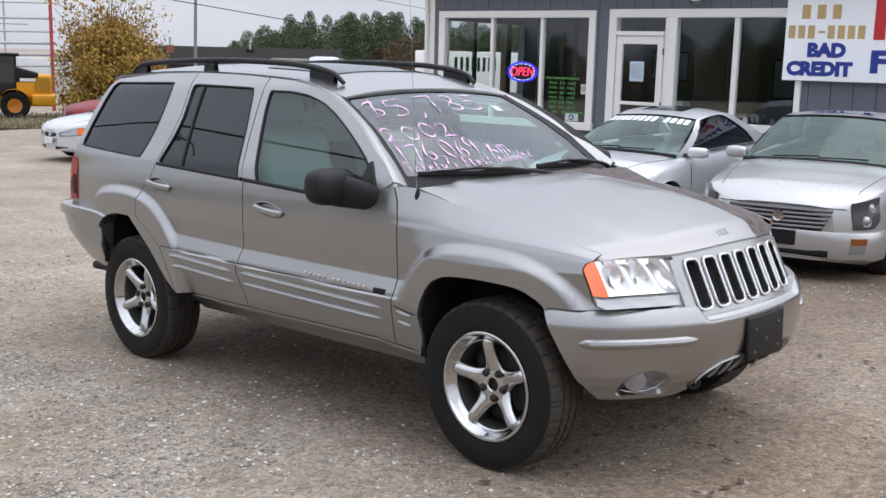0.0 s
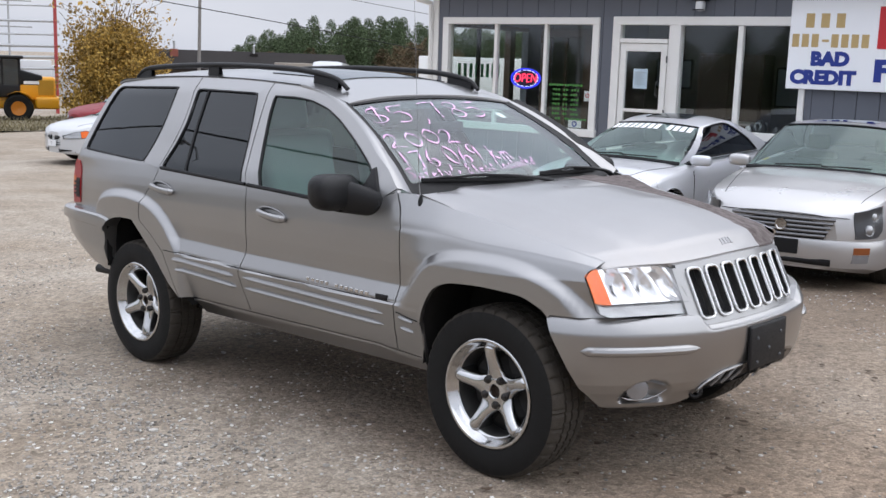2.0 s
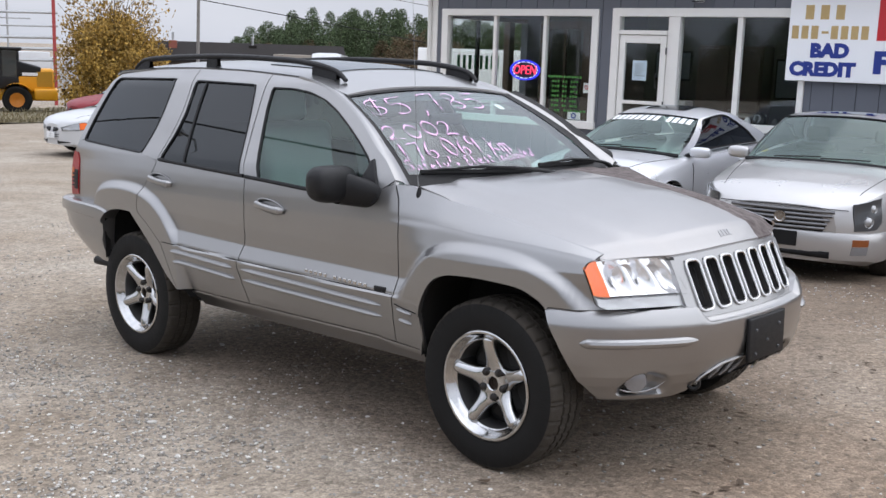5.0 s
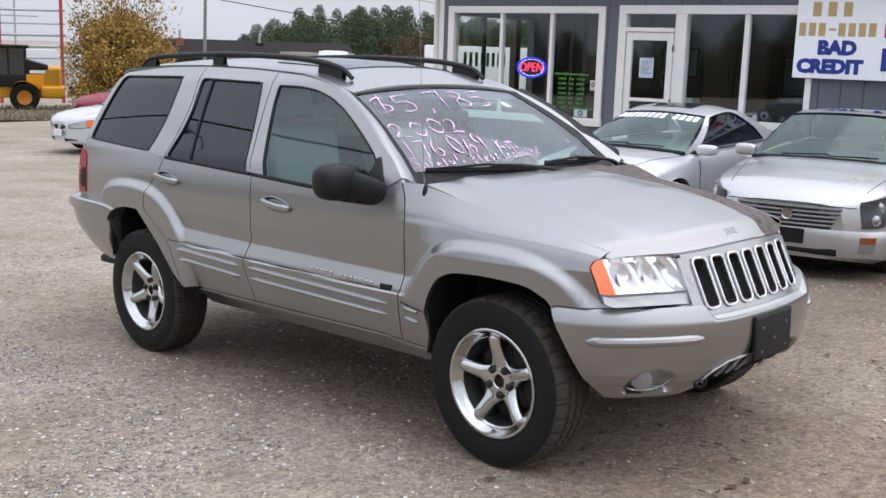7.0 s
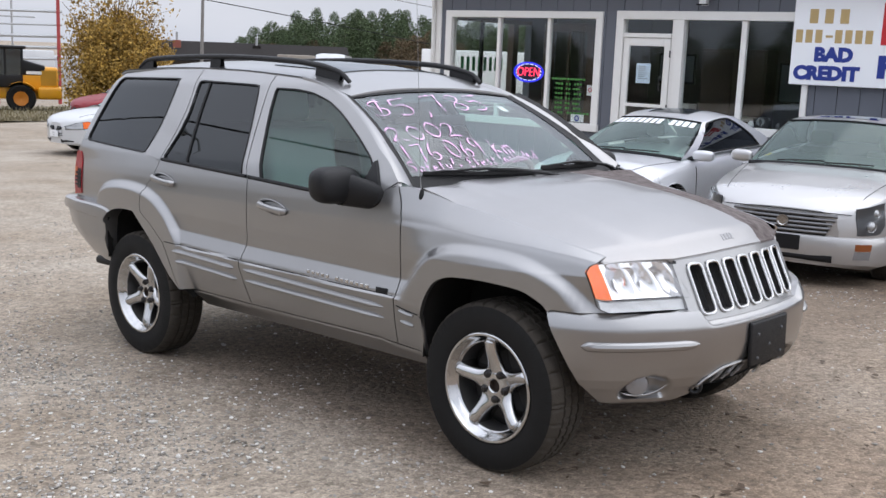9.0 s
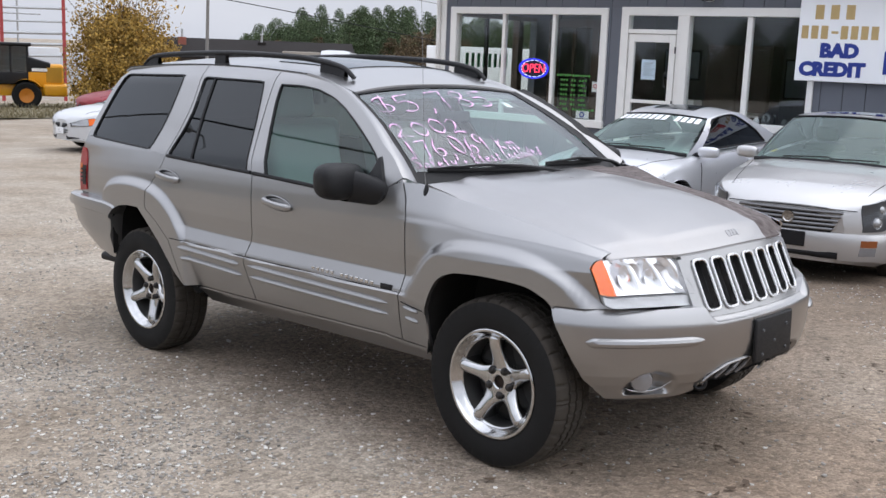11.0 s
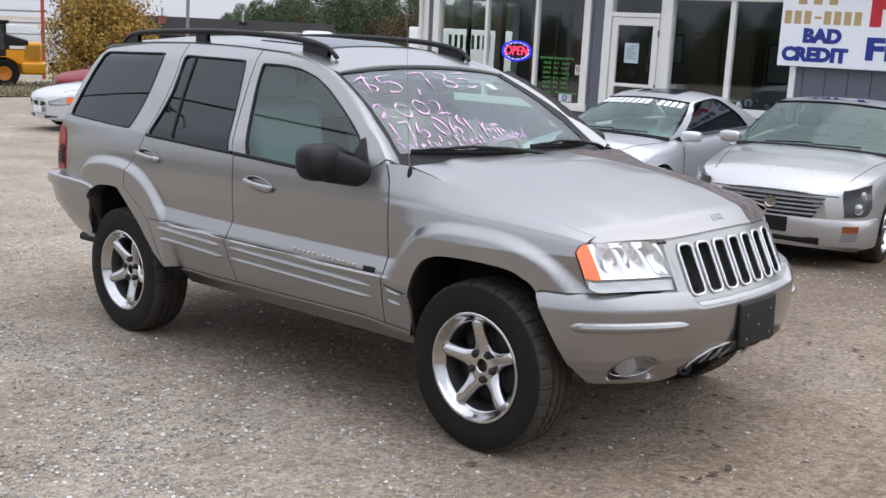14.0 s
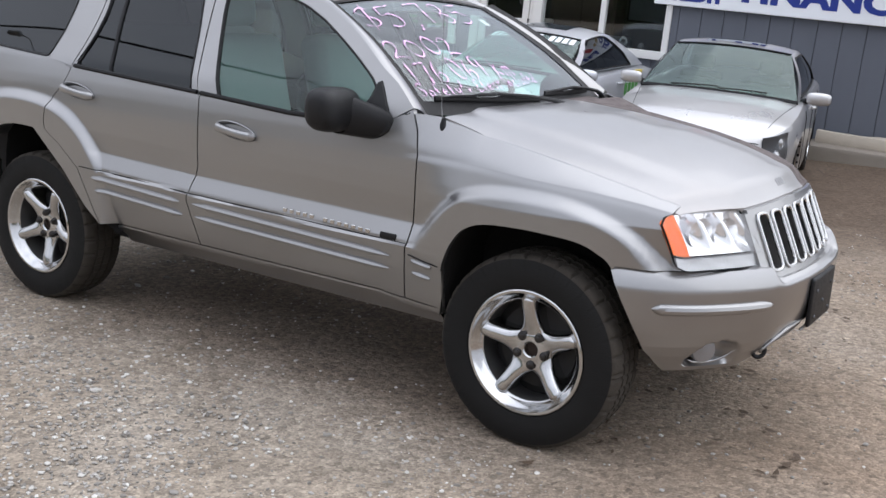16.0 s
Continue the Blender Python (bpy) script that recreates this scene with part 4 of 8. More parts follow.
lamps = both("headlight", lambda: lamp_sheet(-0.02, 0.985, 0.02, 0.98, 0.0, 20, 12), LENS, suv, "clear headlight with chrome reflectors and an amber end")
for sgn, ob in zip((-1, 1), lamps):
    ob.visible_shadow = False
    if sgn > 0:
        ob.matrix_basis = pose(-0.035, -0.03, 0)

    def hang(name, bm, mat, label=""):
        if sgn > 0:
            mirror_y(bm)
        bmesh.ops.recalc_face_normals(bm, faces=bm.faces)
        return part(name, bm, mat, ob, label)

    hang("reflector", lamp_sheet(0.135, 0.975, 0.03, 0.72, -0.012, 48, 14, 0.03, 0.022), REFLECTOR)
    hang("turn_reflector", lamp_sheet(0.0, 0.975, 0.77, 0.97, -0.008, 40, 6, 0.03, 0.0012), TURN_LENS)
    hang("amber_marker", lamp_sheet(-0.025, 0.13, 0.03, 0.73, -0.002, 6, 8, 0.02), AMBER, "amber side marker")
    hang("lamp_rim", grid([[lamp(u, v, o) for u, v in even([(-0.035, 0), (1, 0), (1, 1), (-0.035, 1), (-0.035, 0)], 60)] for o in (0.001, -0.012)]), SEAL)
    hang("lamp_divider", grid([[lamp(u, v, 0.002) for u in np.linspace(-0.01, 0.98, 20)] for v in (0.742, 0.753)]), DIM_TRIM)
    for cu, cv, r in ((0.36, 0.36, 0.052), (0.66, 0.40, 0.055)):
        c = Vector(lamp(cu, cv, -0.02))
        bowl = lathe([(r, 0.0), (r * 0.93, -0.012), (r * 0.7, -0.038), (r * 0.35, -0.056), (0.012, -0.060), (0.012, -0.02), (0.0005, -0.012)], 28, "x")
        bmesh.ops.transform(bowl, matrix=Matrix.Translation(c) @ pose(0, 0, 0, 0, 0, -26), verts=bowl.verts)
        hang("lamp_bowl", bowl, REFLECTOR)

PLAN = np.array([(1.60, 0.873), (1.70, 0.853), (1.80, 0.808), (1.90, 0.725), (1.985, 0.620), (2.055, 0.505), (2.10, 0.385), (2.128, 0.2), (2.137, 0.0)])
PLAN = spline(PLAN, 80)
tang = np.gradient(PLAN, axis=0)
PNORM = np.stack([-tang[:, 1], tang[:, 0]], 1)
PNORM /= np.linalg.norm(PNORM, axis=1)[:, None]
BUMP_Z = [0.365, 0.385, 0.43, 0.47, 0.52, 0.57, 0.62, 0.66, 0.672, 0.680, 0.705, 0.722, 0.733, 0.736]
BUMP_O = [-0.13, -0.075, -0.038, -0.018, -0.004, 0.003, 0.005, 0.006, 0.005, 0.003, -0.008, -0.017, -0.026, -0.08]


def bumper_dent(s, z):
    """Depth of the fog lamp's scoop and of the air intake in the bumper's skin."""
    zr = float(np.interp(s, [0.612, 0.648, 0.73, 1.0], [0.36, 0.455, 0.492, 0.505]))
    d = 0.035 * float(smooth_step(zr + 0.004, zr - 0.014, z)) if s > 0.612 else 0.0
    if 0.30 < s < 0.52:
        zf = float(np.interp(s, [0.30, 0.33, 0.37, 0.43, 0.48, 0.52], [0.40, 0.438, 0.478, 0.492, 0.480, 0.45]))
        k = float(smooth_step(0.30, 0.345, s)) * float(smooth_step(0.52, 0.45, s))
        d += 0.05 * k * float(smooth_step(zf + 0.002, zf - 0.022, z)) * float(smooth_step(0.395, 0.412, z))
    return d



def bumper_point(s, z, out=0.0):
    """A point of the front bumper's right half: s from the wheel arch (0) to the middle (1)."""
    i = s * 80
    p = np.array([np.interp(i, range(81), PLAN[:, k]) for k in (0, 1)])
    n = np.array([np.interp(i, range(81), PNORM[:, k]) for k in (0, 1)])
    o = float(np.interp(z, BUMP_Z[:-1], BUMP_O[:-1])) + out
    p = p + n * o
    return (p[0], -p[1], z)


def bumper_mesh():
    rows = []
    for z in sorted(set(BUMP_Z) | set(np.arange(0.389, 0.518, 0.007).round(4))):
        x0 = float(np.interp(z, [0.365, 0.385, 0.41, 0.45, 0.731, 0.74], [1.90, 1.855, 1.82, 1.778, 1.638, 1.635]))
        s0 = float(np.interp(x0, PLAN[:, 0], np.linspace(0, 1, 81)))
        row = []
        for s in np.linspace(s0, 1, 110):
            q = np.array(bumper_point(s, min(z, 0.733), -bumper_dent(s, z)))
            if z >= 0.736:
                i = int(round(s * 80))
                q[:2] += np.array((-PNORM[i, 0], PNORM[i, 1])) * 0.09
            dip = float(smooth_step(0.43, 0.37, -q[1]))
            q[2] = z - 0.020 * float(smooth_step(0.43, 0.375, z)) * float(smooth_step(0.64, 0.52, s)) - 0.048 * dip * float(smooth_step(0.66, 0.733, z))
            q[2] = max(q[2], float(np.interp(s, [0.58, 0.66], [0.34, 0.418])))
            row.append(tuple(q))
        rows.append(row)
    return grid(rows)


bumpers = both("front_bumper", bumper_mesh, PEWTER, suv)
for sgn, ob in zip((-1, 1), bumpers):
    def hang(name, bm, mat, label="", smooth=True):
        if sgn > 0:
            mirror_y(bm)
        bmesh.ops.recalc_face_normals(bm, faces=bm.faces)
        return part(name, bm, mat, ob, label)

    ss = np.linspace(0.17, 0.60, 30)
    hang("bumper_rib", tube([bumper_point(s, 0.608, 0.001) for s in ss], [0.001 + 0.0165 * min(1.0, k / 0.07, (1 - k) / 0.12) ** 0.5 for k in np.linspace(0, 1, 30)], 10, flat=1.1), PEWTER)
    hang("recess_lip", tube([bumper_point(s, z, 0.000) for s, z in ((0.325, 0.415), (0.35, 0.402), (0.39, 0.397), (0.43, 0.401), (0.465, 0.418), (0.49, 0.445))], [0.001, 0.004, 0.0055, 0.0055, 0.004, 0.001], 8), PEWTER)
    fog = lathe([(0.0005, 0.003), (0.026, 0.002), (0.042, -0.003), (0.047, -0.014)], 28, "x")
    q = bumper_point(0.385, 0.444, -0.018)
    bmesh.ops.transform(fog, matrix=Matrix.Translation(Vector(q)) @ pose(0, 0, 0, 0, 0, -46), verts=fog.verts)
    hang("fog_lamp", fog, FOG_GLASS, "round fog lamp")
    loop = rounded([(0.622, 0.415), (0.65, 0.455), (0.73, 0.492), (0.999, 0.505), (0.999, 0.41), (0.80, 0.398)], 0.03)
    sc, zc = np.mean(loop, 0)
    hang("air_intake", grid([[bumper_point(min(1.0, sc + (s - sc) * k), zc + (z - zc) * k, o) for s, z in loop + loop[:1]] for k, o in ((0.97, -0.02), (0.94, -0.029), (0.6, -0.029), (0.3, -0.029), (0.0, -0.029))]), BLACK_PLASTIC)
    if sgn < 0:
        hang("intake_rim", tube([bumper_point(s, z, 0.004) for s, z in loop[:-8]], 0.006, 8), PEWTER)
    for s0 in (0.735, 0.80, 0.865):
        hang("intake_bar", tube([bumper_point(s0, 0.418, -0.022), bumper_point(s0 + 0.015, 0.452, -0.018), bumper_point(s0 + 0.045, 0.482, -0.018)], [0.006, 0.009, 0.005], 8), DIM_TRIM)
    if sgn < 0:
        hang("tow_hook", tube([(2.046 + 0.019 * math.cos(a), -0.405 + 0.012 * math.cos(a), 0.420 + 0.025 * math.sin(a)) for a in np.linspace(0, 2 * math.pi, 25)], 0.008, 8), BLACK_PLASTIC, "black tow hook")
plate = part("plate_bracket", box(2.135, 2.152, -0.158, 0.158, 0.468, 0.655, 0.012, 3), BLACK_PLASTIC, suv, "empty black number plate bracket")
for y, z in ((-0.10, 0.60), (0.10, 0.60), (0.0, 0.545), (-0.10, 0.50), (0.10, 0.50)):
    part("bolt", lathe([(0.0005, 0.006), (0.006, 0.005), (0.008, 0.0)], 10, "x"), GREY_TRIM, plate).matrix_basis = pose(2.152, y, z)

# rear end
def tail_mesh():
    rows = []
    for x, y, z in spline([(-1.90, 0.562, 1.640), (-1.985, 0.648, 1.53), (-2.035, 0.728, 1.37), (-2.055, 0.815, 1.215), (-2.12, 0.85, 1.13), (-2.135, 0.855, 0.95), (-2.13, 0.85, 0.86)], 24):
        y = min(y, flank(x, z) - 0.003)
        rows.append([(x - 0.07 * (1 - k * k), k * y, z + 0.02 * (1 - k * k) * (1 if z > 1.5 else 0)) for k in np.linspace(-1, 1, 15)])
    return grid(rows)


part("tailgate", tail_mesh(), PEWTER, suv)
tails = both("tail_lamp", lambda: grid(sheet_between([(-2.135, 0.875), (-2.137, 1.0), (-2.13, 1.10), (-2.10, 1.148)], [(-2.03, 0.885), (-2.025, 1.0), (-2.03, 1.09), (-2.05, 1.14)], 14, 6, 0.006), lip=0.02, inward=(0, 1, 0)), RED_LENS, suv, "red tail lamp")
for sgn, ob in zip((-1, 1), tails):
    def on_lamp(name, x0, x1, z0, z1, out, mat, lab=""):
        bm = grid(sheet_between([(x0, z0), (x0, z1)], [(x1, z0), (x1, z1)], 4, 4, out), lip=0.006, inward=(0, 1, 0))
        if sgn > 0:
            mirror_y(bm)
        part(name, bm, mat, ob, lab)

    on_lamp("lamp_inset", -2.088, -2.032, 0.915, 1.035, 0.008, BLACK_PLASTIC)
    for z in (0.932, 0.956, 0.980, 1.004):
        on_lamp("lamp_louvre", -2.112, -2.034, z, z + 0.010, 0.012, BLACK_PLASTIC)
    on_lamp("reverse_lamp", -2.133, -2.10, 0.985, 1.045, 0.008, DULL_ORANGE, "amber corner of the lamp")


def rear_bumper_mesh():
    arch_x = line_x([(x, z) for x, z in REAR_EDGE])
    plan = spline([(-1.60, 0.914), (-1.80, 0.914), (-1.98, 0.905), (-2.14, 0.872), (-2.27, 0.80), (-2.345, 0.68), (-2.385, 0.45), (-2.40, 0.2), (-2.405, 0.0)], 60)
    rows = []
    for k, o in ((1.012, -0.24), (1.0, -0.012), (0.97, 0.0), (0.86, 0.006), (0.79, 0.004), (0.765, -0.012), (0.72, -0.012), (0.60, -0.018), (0.45, -0.036), (0.30, -0.068), (0.15, -0.115), (0.0, -0.18)):
        row = []
        for i, (x, y) in enumerate(plan):
            zl = float(np.interp(x, [-2.4, -2.12, -2.05, -1.95, -1.80, -1.63], [0.56, 0.55, 0.54, 0.53, 0.512, 0.50]))
            zt = seam_z(max(x, -2.06)) - 0.004
            z = zl + (zt - zl) * k
            x2 = x + (arch_x(z) - x - 0.004) * max(0, 1 - i / 14) if i < 14 else x
            t_ = max(0.0, min(1.0, (i - 8) / 20))
            if i == 0:
                row.append((x2 + 0.004, -(y - 0.09), z))
            side_o = o if o > -0.02 else o * (0.35 + 0.35 * t_)
            row.append((x2 - o * 1.25 * t_, -(y + side_o), z))
        rows.append(row)
    return grid(rows)


both("rear_bumper", rear_bumper_mesh, PEWTER, suv)
part("exhaust", tube([(-1.6, -0.60, 0.42), (-1.80, -0.66, 0.445), (-1.98, -0.70, 0.45), (-2.07, -0.70, 0.45)], 0.027, 12), DARK_ALLOY, suv, "rusty exhaust tip")

# flank details
def capsule(x0, z0, x1, z1, r, out=0.004):
    n = 24
    pts = [(x, -(flank(x, z) + out), z) for x, z in zip(np.linspace(x0, x1, n), np.linspace(z0, z1, n))]
    rad = [r * (min(1.0, k / 2.0, (n - 1 - k) / 2.0) ** 0.5 if 0 < k < n - 1 else 0.12) for k in range(n)]
    return tube(pts, rad, 8)


for sgn, fd, rd, fe in zip((-1, 1), front_doors, rear_doors, fenders):
    def hang(name, bm, mat, owner, label=""):
        if sgn > 0:
            mirror_y(bm)
        bmesh.ops.recalc_face_normals(bm, faces=bm.faces)
        return part(name, bm, mat, owner, label)

    for a, b in (((-0.895, 0.668), (-0.345, 0.642)), ((-0.872, 0.612), (-0.335, 0.585))):
        hang("cladding_rib", capsule(*a, *b, 0.0155, 0.001), PEWTER, rd)
    for a, b in (((-0.268, 0.645), (0.765, 0.612)), ((-0.265, 0.588), (0.76, 0.560))):
        hang("cladding_rib", capsule(*a, *b, 0.0155, 0.001), PEWTER, fd)
    for xa, xb, za, zb in ((0.868, 0.955, 0.613, 0.602), (0.866, 0.945, 0.564, 0.554)):
        yr = flank(0.92, za) - 0.004
        hang("cladding_rib", tube([(xa + (xb - xa) * k, -yr, za + (zb - za) * k) for k in np.linspace(0, 1, 9)], [0.014 * max(0.15, math.sin(math.pi * min(1, max(0, 0.06 + 0.88 * k)))) ** 0.45 for k in np.linspace(0, 1, 9)], 8), PEWTER, fe)
    def ledge(x):
        return float(np.interp(x, [-0.94, -0.29, 0.84, 1.0], [0.704, 0.683, 0.667, 0.655]))

    for owner, x0, x1 in ((fd, -0.292, 0.835), (rd, -0.975, -0.306)):
        hang("cladding_seam", tube([(x, -(flank(x, ledge(x) + 0.004) + 0.0015), ledge(x) + 0.004) for x in np.linspace(x0, x1, 40)], 0.0024, 6), SEAL, owner)
    hang("cladding_seam", tube([(x, -(flank(x, z) + 0.0008), z) for x, z in zip(np.linspace(0.852, 0.985, 8), np.linspace(0.634, 0.612, 8))], 0.0024, 6), SEAL, fe)
    for owner, x, z in ((fd, -0.045, 0.982), (rd, -1.025, 1.043)):
        y = flank(x, z)
        pocket = lathe([(0.0005, 0.0), (0.02, -0.0), (0.033, -0.006), (0.037, -0.012)], 28, "y")
        bmesh.ops.transform(pocket, matrix=Matrix.Translation((x, -y + 0.006, z)) @ pose(0, 0, 0, 0, 3, 0) @ Matrix.Diagonal((2.7, 1, 0.85, 1)), verts=pocket.verts)
        hang("handle_cup", pocket, GREY_TRIM, owner)
        bar = tube([(x + dx, -(y + o), z - 0.012 * dx / 0.1 - 0.004) for dx, o in ((-0.10, 0.004), (-0.088, 0.018), (-0.05, 0.026), (0.0, 0.028), (0.05, 0.026), (0.085, 0.018), (0.10, 0.004))], [0.012, 0.016, 0.015, 0.0145, 0.015, 0.017, 0.012], 10, flat=1.15)
        hang("door_handle", bar, PEWTER, owner)
        loop = [(x + 0.105 * math.cos(a), -(y + 0.004), z + 0.033 * math.sin(a) - 0.12 * 0.105 * math.cos(a)) for a in np.linspace(0, 2 * math.pi, 30)]
        hang("handle_rim", tube(loop, 0.0035, 6), PEWTER, owner)
    # maker's badge: plain raised bars in place of the letters, and a small dark plaque
    for k in range(13):
        if k == 5:
            continue
        x = 0.232 + k * 0.0345
        z = 0.702 - 0.0011 * k
        hang("badge_bar", box(x, x + 0.021, -flank(x, z) - 0.004, -flank(x, z) + 0.004, z - 0.009, z + 0.009, 0.002, 1), ALLOY, fd)
    hang("badge_plaque", box(0.714, 0.79, -flank(0.75, 0.69) - 0.006, -flank(0.75, 0.69) + 0.004, 0.673, 0.698, 0.005, 2), BLACK_PLASTIC, fd, "small black badge")
    # belt strip under the windows
    hang("belt_strip", tube([(x, -(flank(x, belt(x) + 0.004) + 0.003), belt(x) + 0.004) for x in np.linspace(-0.262, 0.64, 30)], 0.010, 8), SEAL, fd)
    hang("belt_strip", tube([(x, -(flank(x, belt(x) + 0.004) + 0.003), belt(x) + 0.004) for x in np.linspace(-1.07, -0.285, 30)], 0.010, 8), SEAL, rd)
    # door mirror
    rows = []
    for a in np.linspace(-math.pi / 2, math.pi / 2, 15):
        ring = []
        for b in np.linspace(0, 2 * math.pi, 29):
            ca, sa, cb, sb = math.cos(a), math.sin(a), math.cos(b), math.sin(b)
            pw = lambda v, e: math.copysign(abs(v) ** e, v)
            ring.append((0.525 + 0.078 * pw(ca, 0.6) * pw(cb, 0.75) - 0.035 * sa, -0.967 + 0.148 * pw(sa, 0.62), 1.140 + 0.083 * pw(ca, 0.6) * pw(sb, 0.7) - 0.010 * sa))
        rows.append(ring)
    hang("door_mirror", grid(rows), BLACK_PLASTIC, fd, "black plastic door mirror")
    foot = [[(0.532 + 0.105 * t + 0.070 * math.cos(b) * (1 + 0.30 * t), -0.955 + 0.10 * t, 1.128 - 0.032 * t + 0.078 * math.sin(b) * (1 - 0.18 * t)) for b in np.linspace(0, 2 * math.pi, 25)] for t in np.linspace(0, 1, 8)]
    hang("mirror_arm", grid(foot), BLACK_PLASTIC, fd)
    tri = [(0.50, 1.075), (0.60, 1.055), (0.69, 1.052), (0.722, 1.085), (0.69, 1.16), (0.645, 1.225), (0.615, 1.262), (0.60, 1.18)]
    tri = even(rounded(tri, 0.02) + [rounded(tri, 0.02)[0]], 40)
    cc = tri.mean(0)
    hang("mirror_sail", grid([[(x, -(flank(x, z) + o), z) for x, z in cc + (tri - cc) * k] for k, o in ((1.0, 0.0), (0.97, 0.012), (0.6, 0.017), (0.02, 0.018))]), BLACK_PLASTIC, fd)
    # wheel housings, near-black so their colour holds the shade inside the arches
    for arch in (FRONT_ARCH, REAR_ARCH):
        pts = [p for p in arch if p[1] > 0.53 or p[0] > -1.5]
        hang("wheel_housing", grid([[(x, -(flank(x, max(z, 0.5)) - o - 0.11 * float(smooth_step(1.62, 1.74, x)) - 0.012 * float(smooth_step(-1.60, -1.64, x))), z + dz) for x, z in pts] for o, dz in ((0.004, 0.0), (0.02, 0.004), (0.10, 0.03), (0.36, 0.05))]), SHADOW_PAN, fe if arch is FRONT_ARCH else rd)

for x, turn, spin in ((1.3455, 0, radians(95)), (-1.3455, 0, radians(132))):
    add_wheel(suv, x, -1, turn, spin=spin)
    add_wheel(suv, x, 1, turn, spin=spin + 0.4)
# unseen near-black boxes, added to close hollows and deepen the shade underneath
pan = part("shaded_underbody", box(-1.75, 1.70, -0.56, 0.56, 0.36, 0.46, 0.03), SHADOW_PAN, suv)
part("drivetrain_block", box(-0.95, 0.95, -0.52, 0.52, 0.285, 0.40, 0.03), SHADOW_PAN, pan)
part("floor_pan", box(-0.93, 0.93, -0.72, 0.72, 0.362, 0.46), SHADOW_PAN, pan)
part("engine_bay_fill", box(0.90, 1.86, -0.58, 0.58, 0.46, 0.88), SHADOW_PAN, pan)
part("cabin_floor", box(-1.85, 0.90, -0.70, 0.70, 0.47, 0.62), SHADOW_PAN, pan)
part("axle", tube([(-1.3455, -0.66, 0.357), (-1.3455, 0.66, 0.357)], 0.05, 12), SHADOW_PAN, pan)
part("axle", tube([(1.3455, -0.66, 0.357), (1.3455, 0.66, 0.357)], 0.045, 12), SHADOW_PAN, pan)

# cabin
rows = []
for x, z in ((0.98, 1.08), (0.80, 1.10), (0.62, 1.085), (0.50, 1.04), (0.46, 0.95), (0.50, 0.80), (0.6, 0.62)):
    rows.append([(x + 0.02 * abs(y), y, z + 0.015 * math.cos(6 * y)) for y in np.linspace(-0.74, 0.74, 25)])
part("dashboard", grid(rows), DASH, suv, "grey dashboard")
wheel_m = pose(0.40, 0.37, 1.03, 0, -62, 0)
rim_ = tube([(0.185 * math.cos(a), 0.185 * math.sin(a), 0) for a in np.linspace(0, 2 * math.pi, 40)], 0.016, 10)
stw = part("steering_wheel", rim_, DASH, suv, "grey steering wheel")
stw.matrix_basis = wheel_m
part("wheel_boss", box(-0.075, 0.075, -0.16, 0.16, -0.045, 0.0, 0.02, 3), DASH, stw)
for y in (-0.37, 0.37):
    seat = part("seat", box(-0.42, 0.12, y - 0.25, y + 0.25, 0.60, 0.80, 0.07, 4), LEATHER, suv, "grey leather front seat")
    back = box(-0.10, 0.06, y - 0.24, y + 0.24, 0.0, 0.62, 0.06, 4)
    bmesh.ops.transform(back, matrix=Matrix.Translation((-0.36, 0, 0.74)) @ pose(0, 0, 0, 0, -14, 0), verts=back.verts)
    part("backrest", back, LEATHER, seat)
    head = box(-0.06, 0.05, y - 0.13, y + 0.13, 0.0, 0.19, 0.045, 4)
    bmesh.ops.transform(head, matrix=Matrix.Translation((-0.545, 0, 1.375)) @ pose(0, 0, 0, 0, -10, 0), verts=head.verts)
    part("headrest", head, LEATHER, seat)
bench = part("rear_bench", box(-1.30, -0.80, -0.62, 0.62, 0.62, 0.82, 0.07, 4), LEATHER, suv, "grey leather rear bench")
part("backrest", box(-1.45, -1.28, -0.62, 0.62, 0.75, 1.33, 0.06, 4), LEATHER, bench)
part("headliner", grid([[(x, y, roof_z(x, y) - 0.035) for y in np.linspace(-0.53, 0.53, 9)] for x in np.linspace(0.15, -1.9, 20)]), material("headliner", (0.55, 0.56, 0.55), 0.9, 0, 0.06, 20), suv)
part("inside_mirror", box(0.29, 0.32, -0.12, 0.12, 1.37, 1.43, 0.012, 3), BLACK_PLASTIC, windscreen)
both("sun_visor", lambda: box(0.02, 0.17, -0.48, -0.12, 1.488, 1.503, 0.006, 2), LEATHER, windscreen)
# papers and vents seen through the glass
part("sticker", grid([[screen(y, v, -0.006) for y in (0.34, 0.39)] for v in (0.20, 0.27)]), WHITE_LETTER, windscreen)


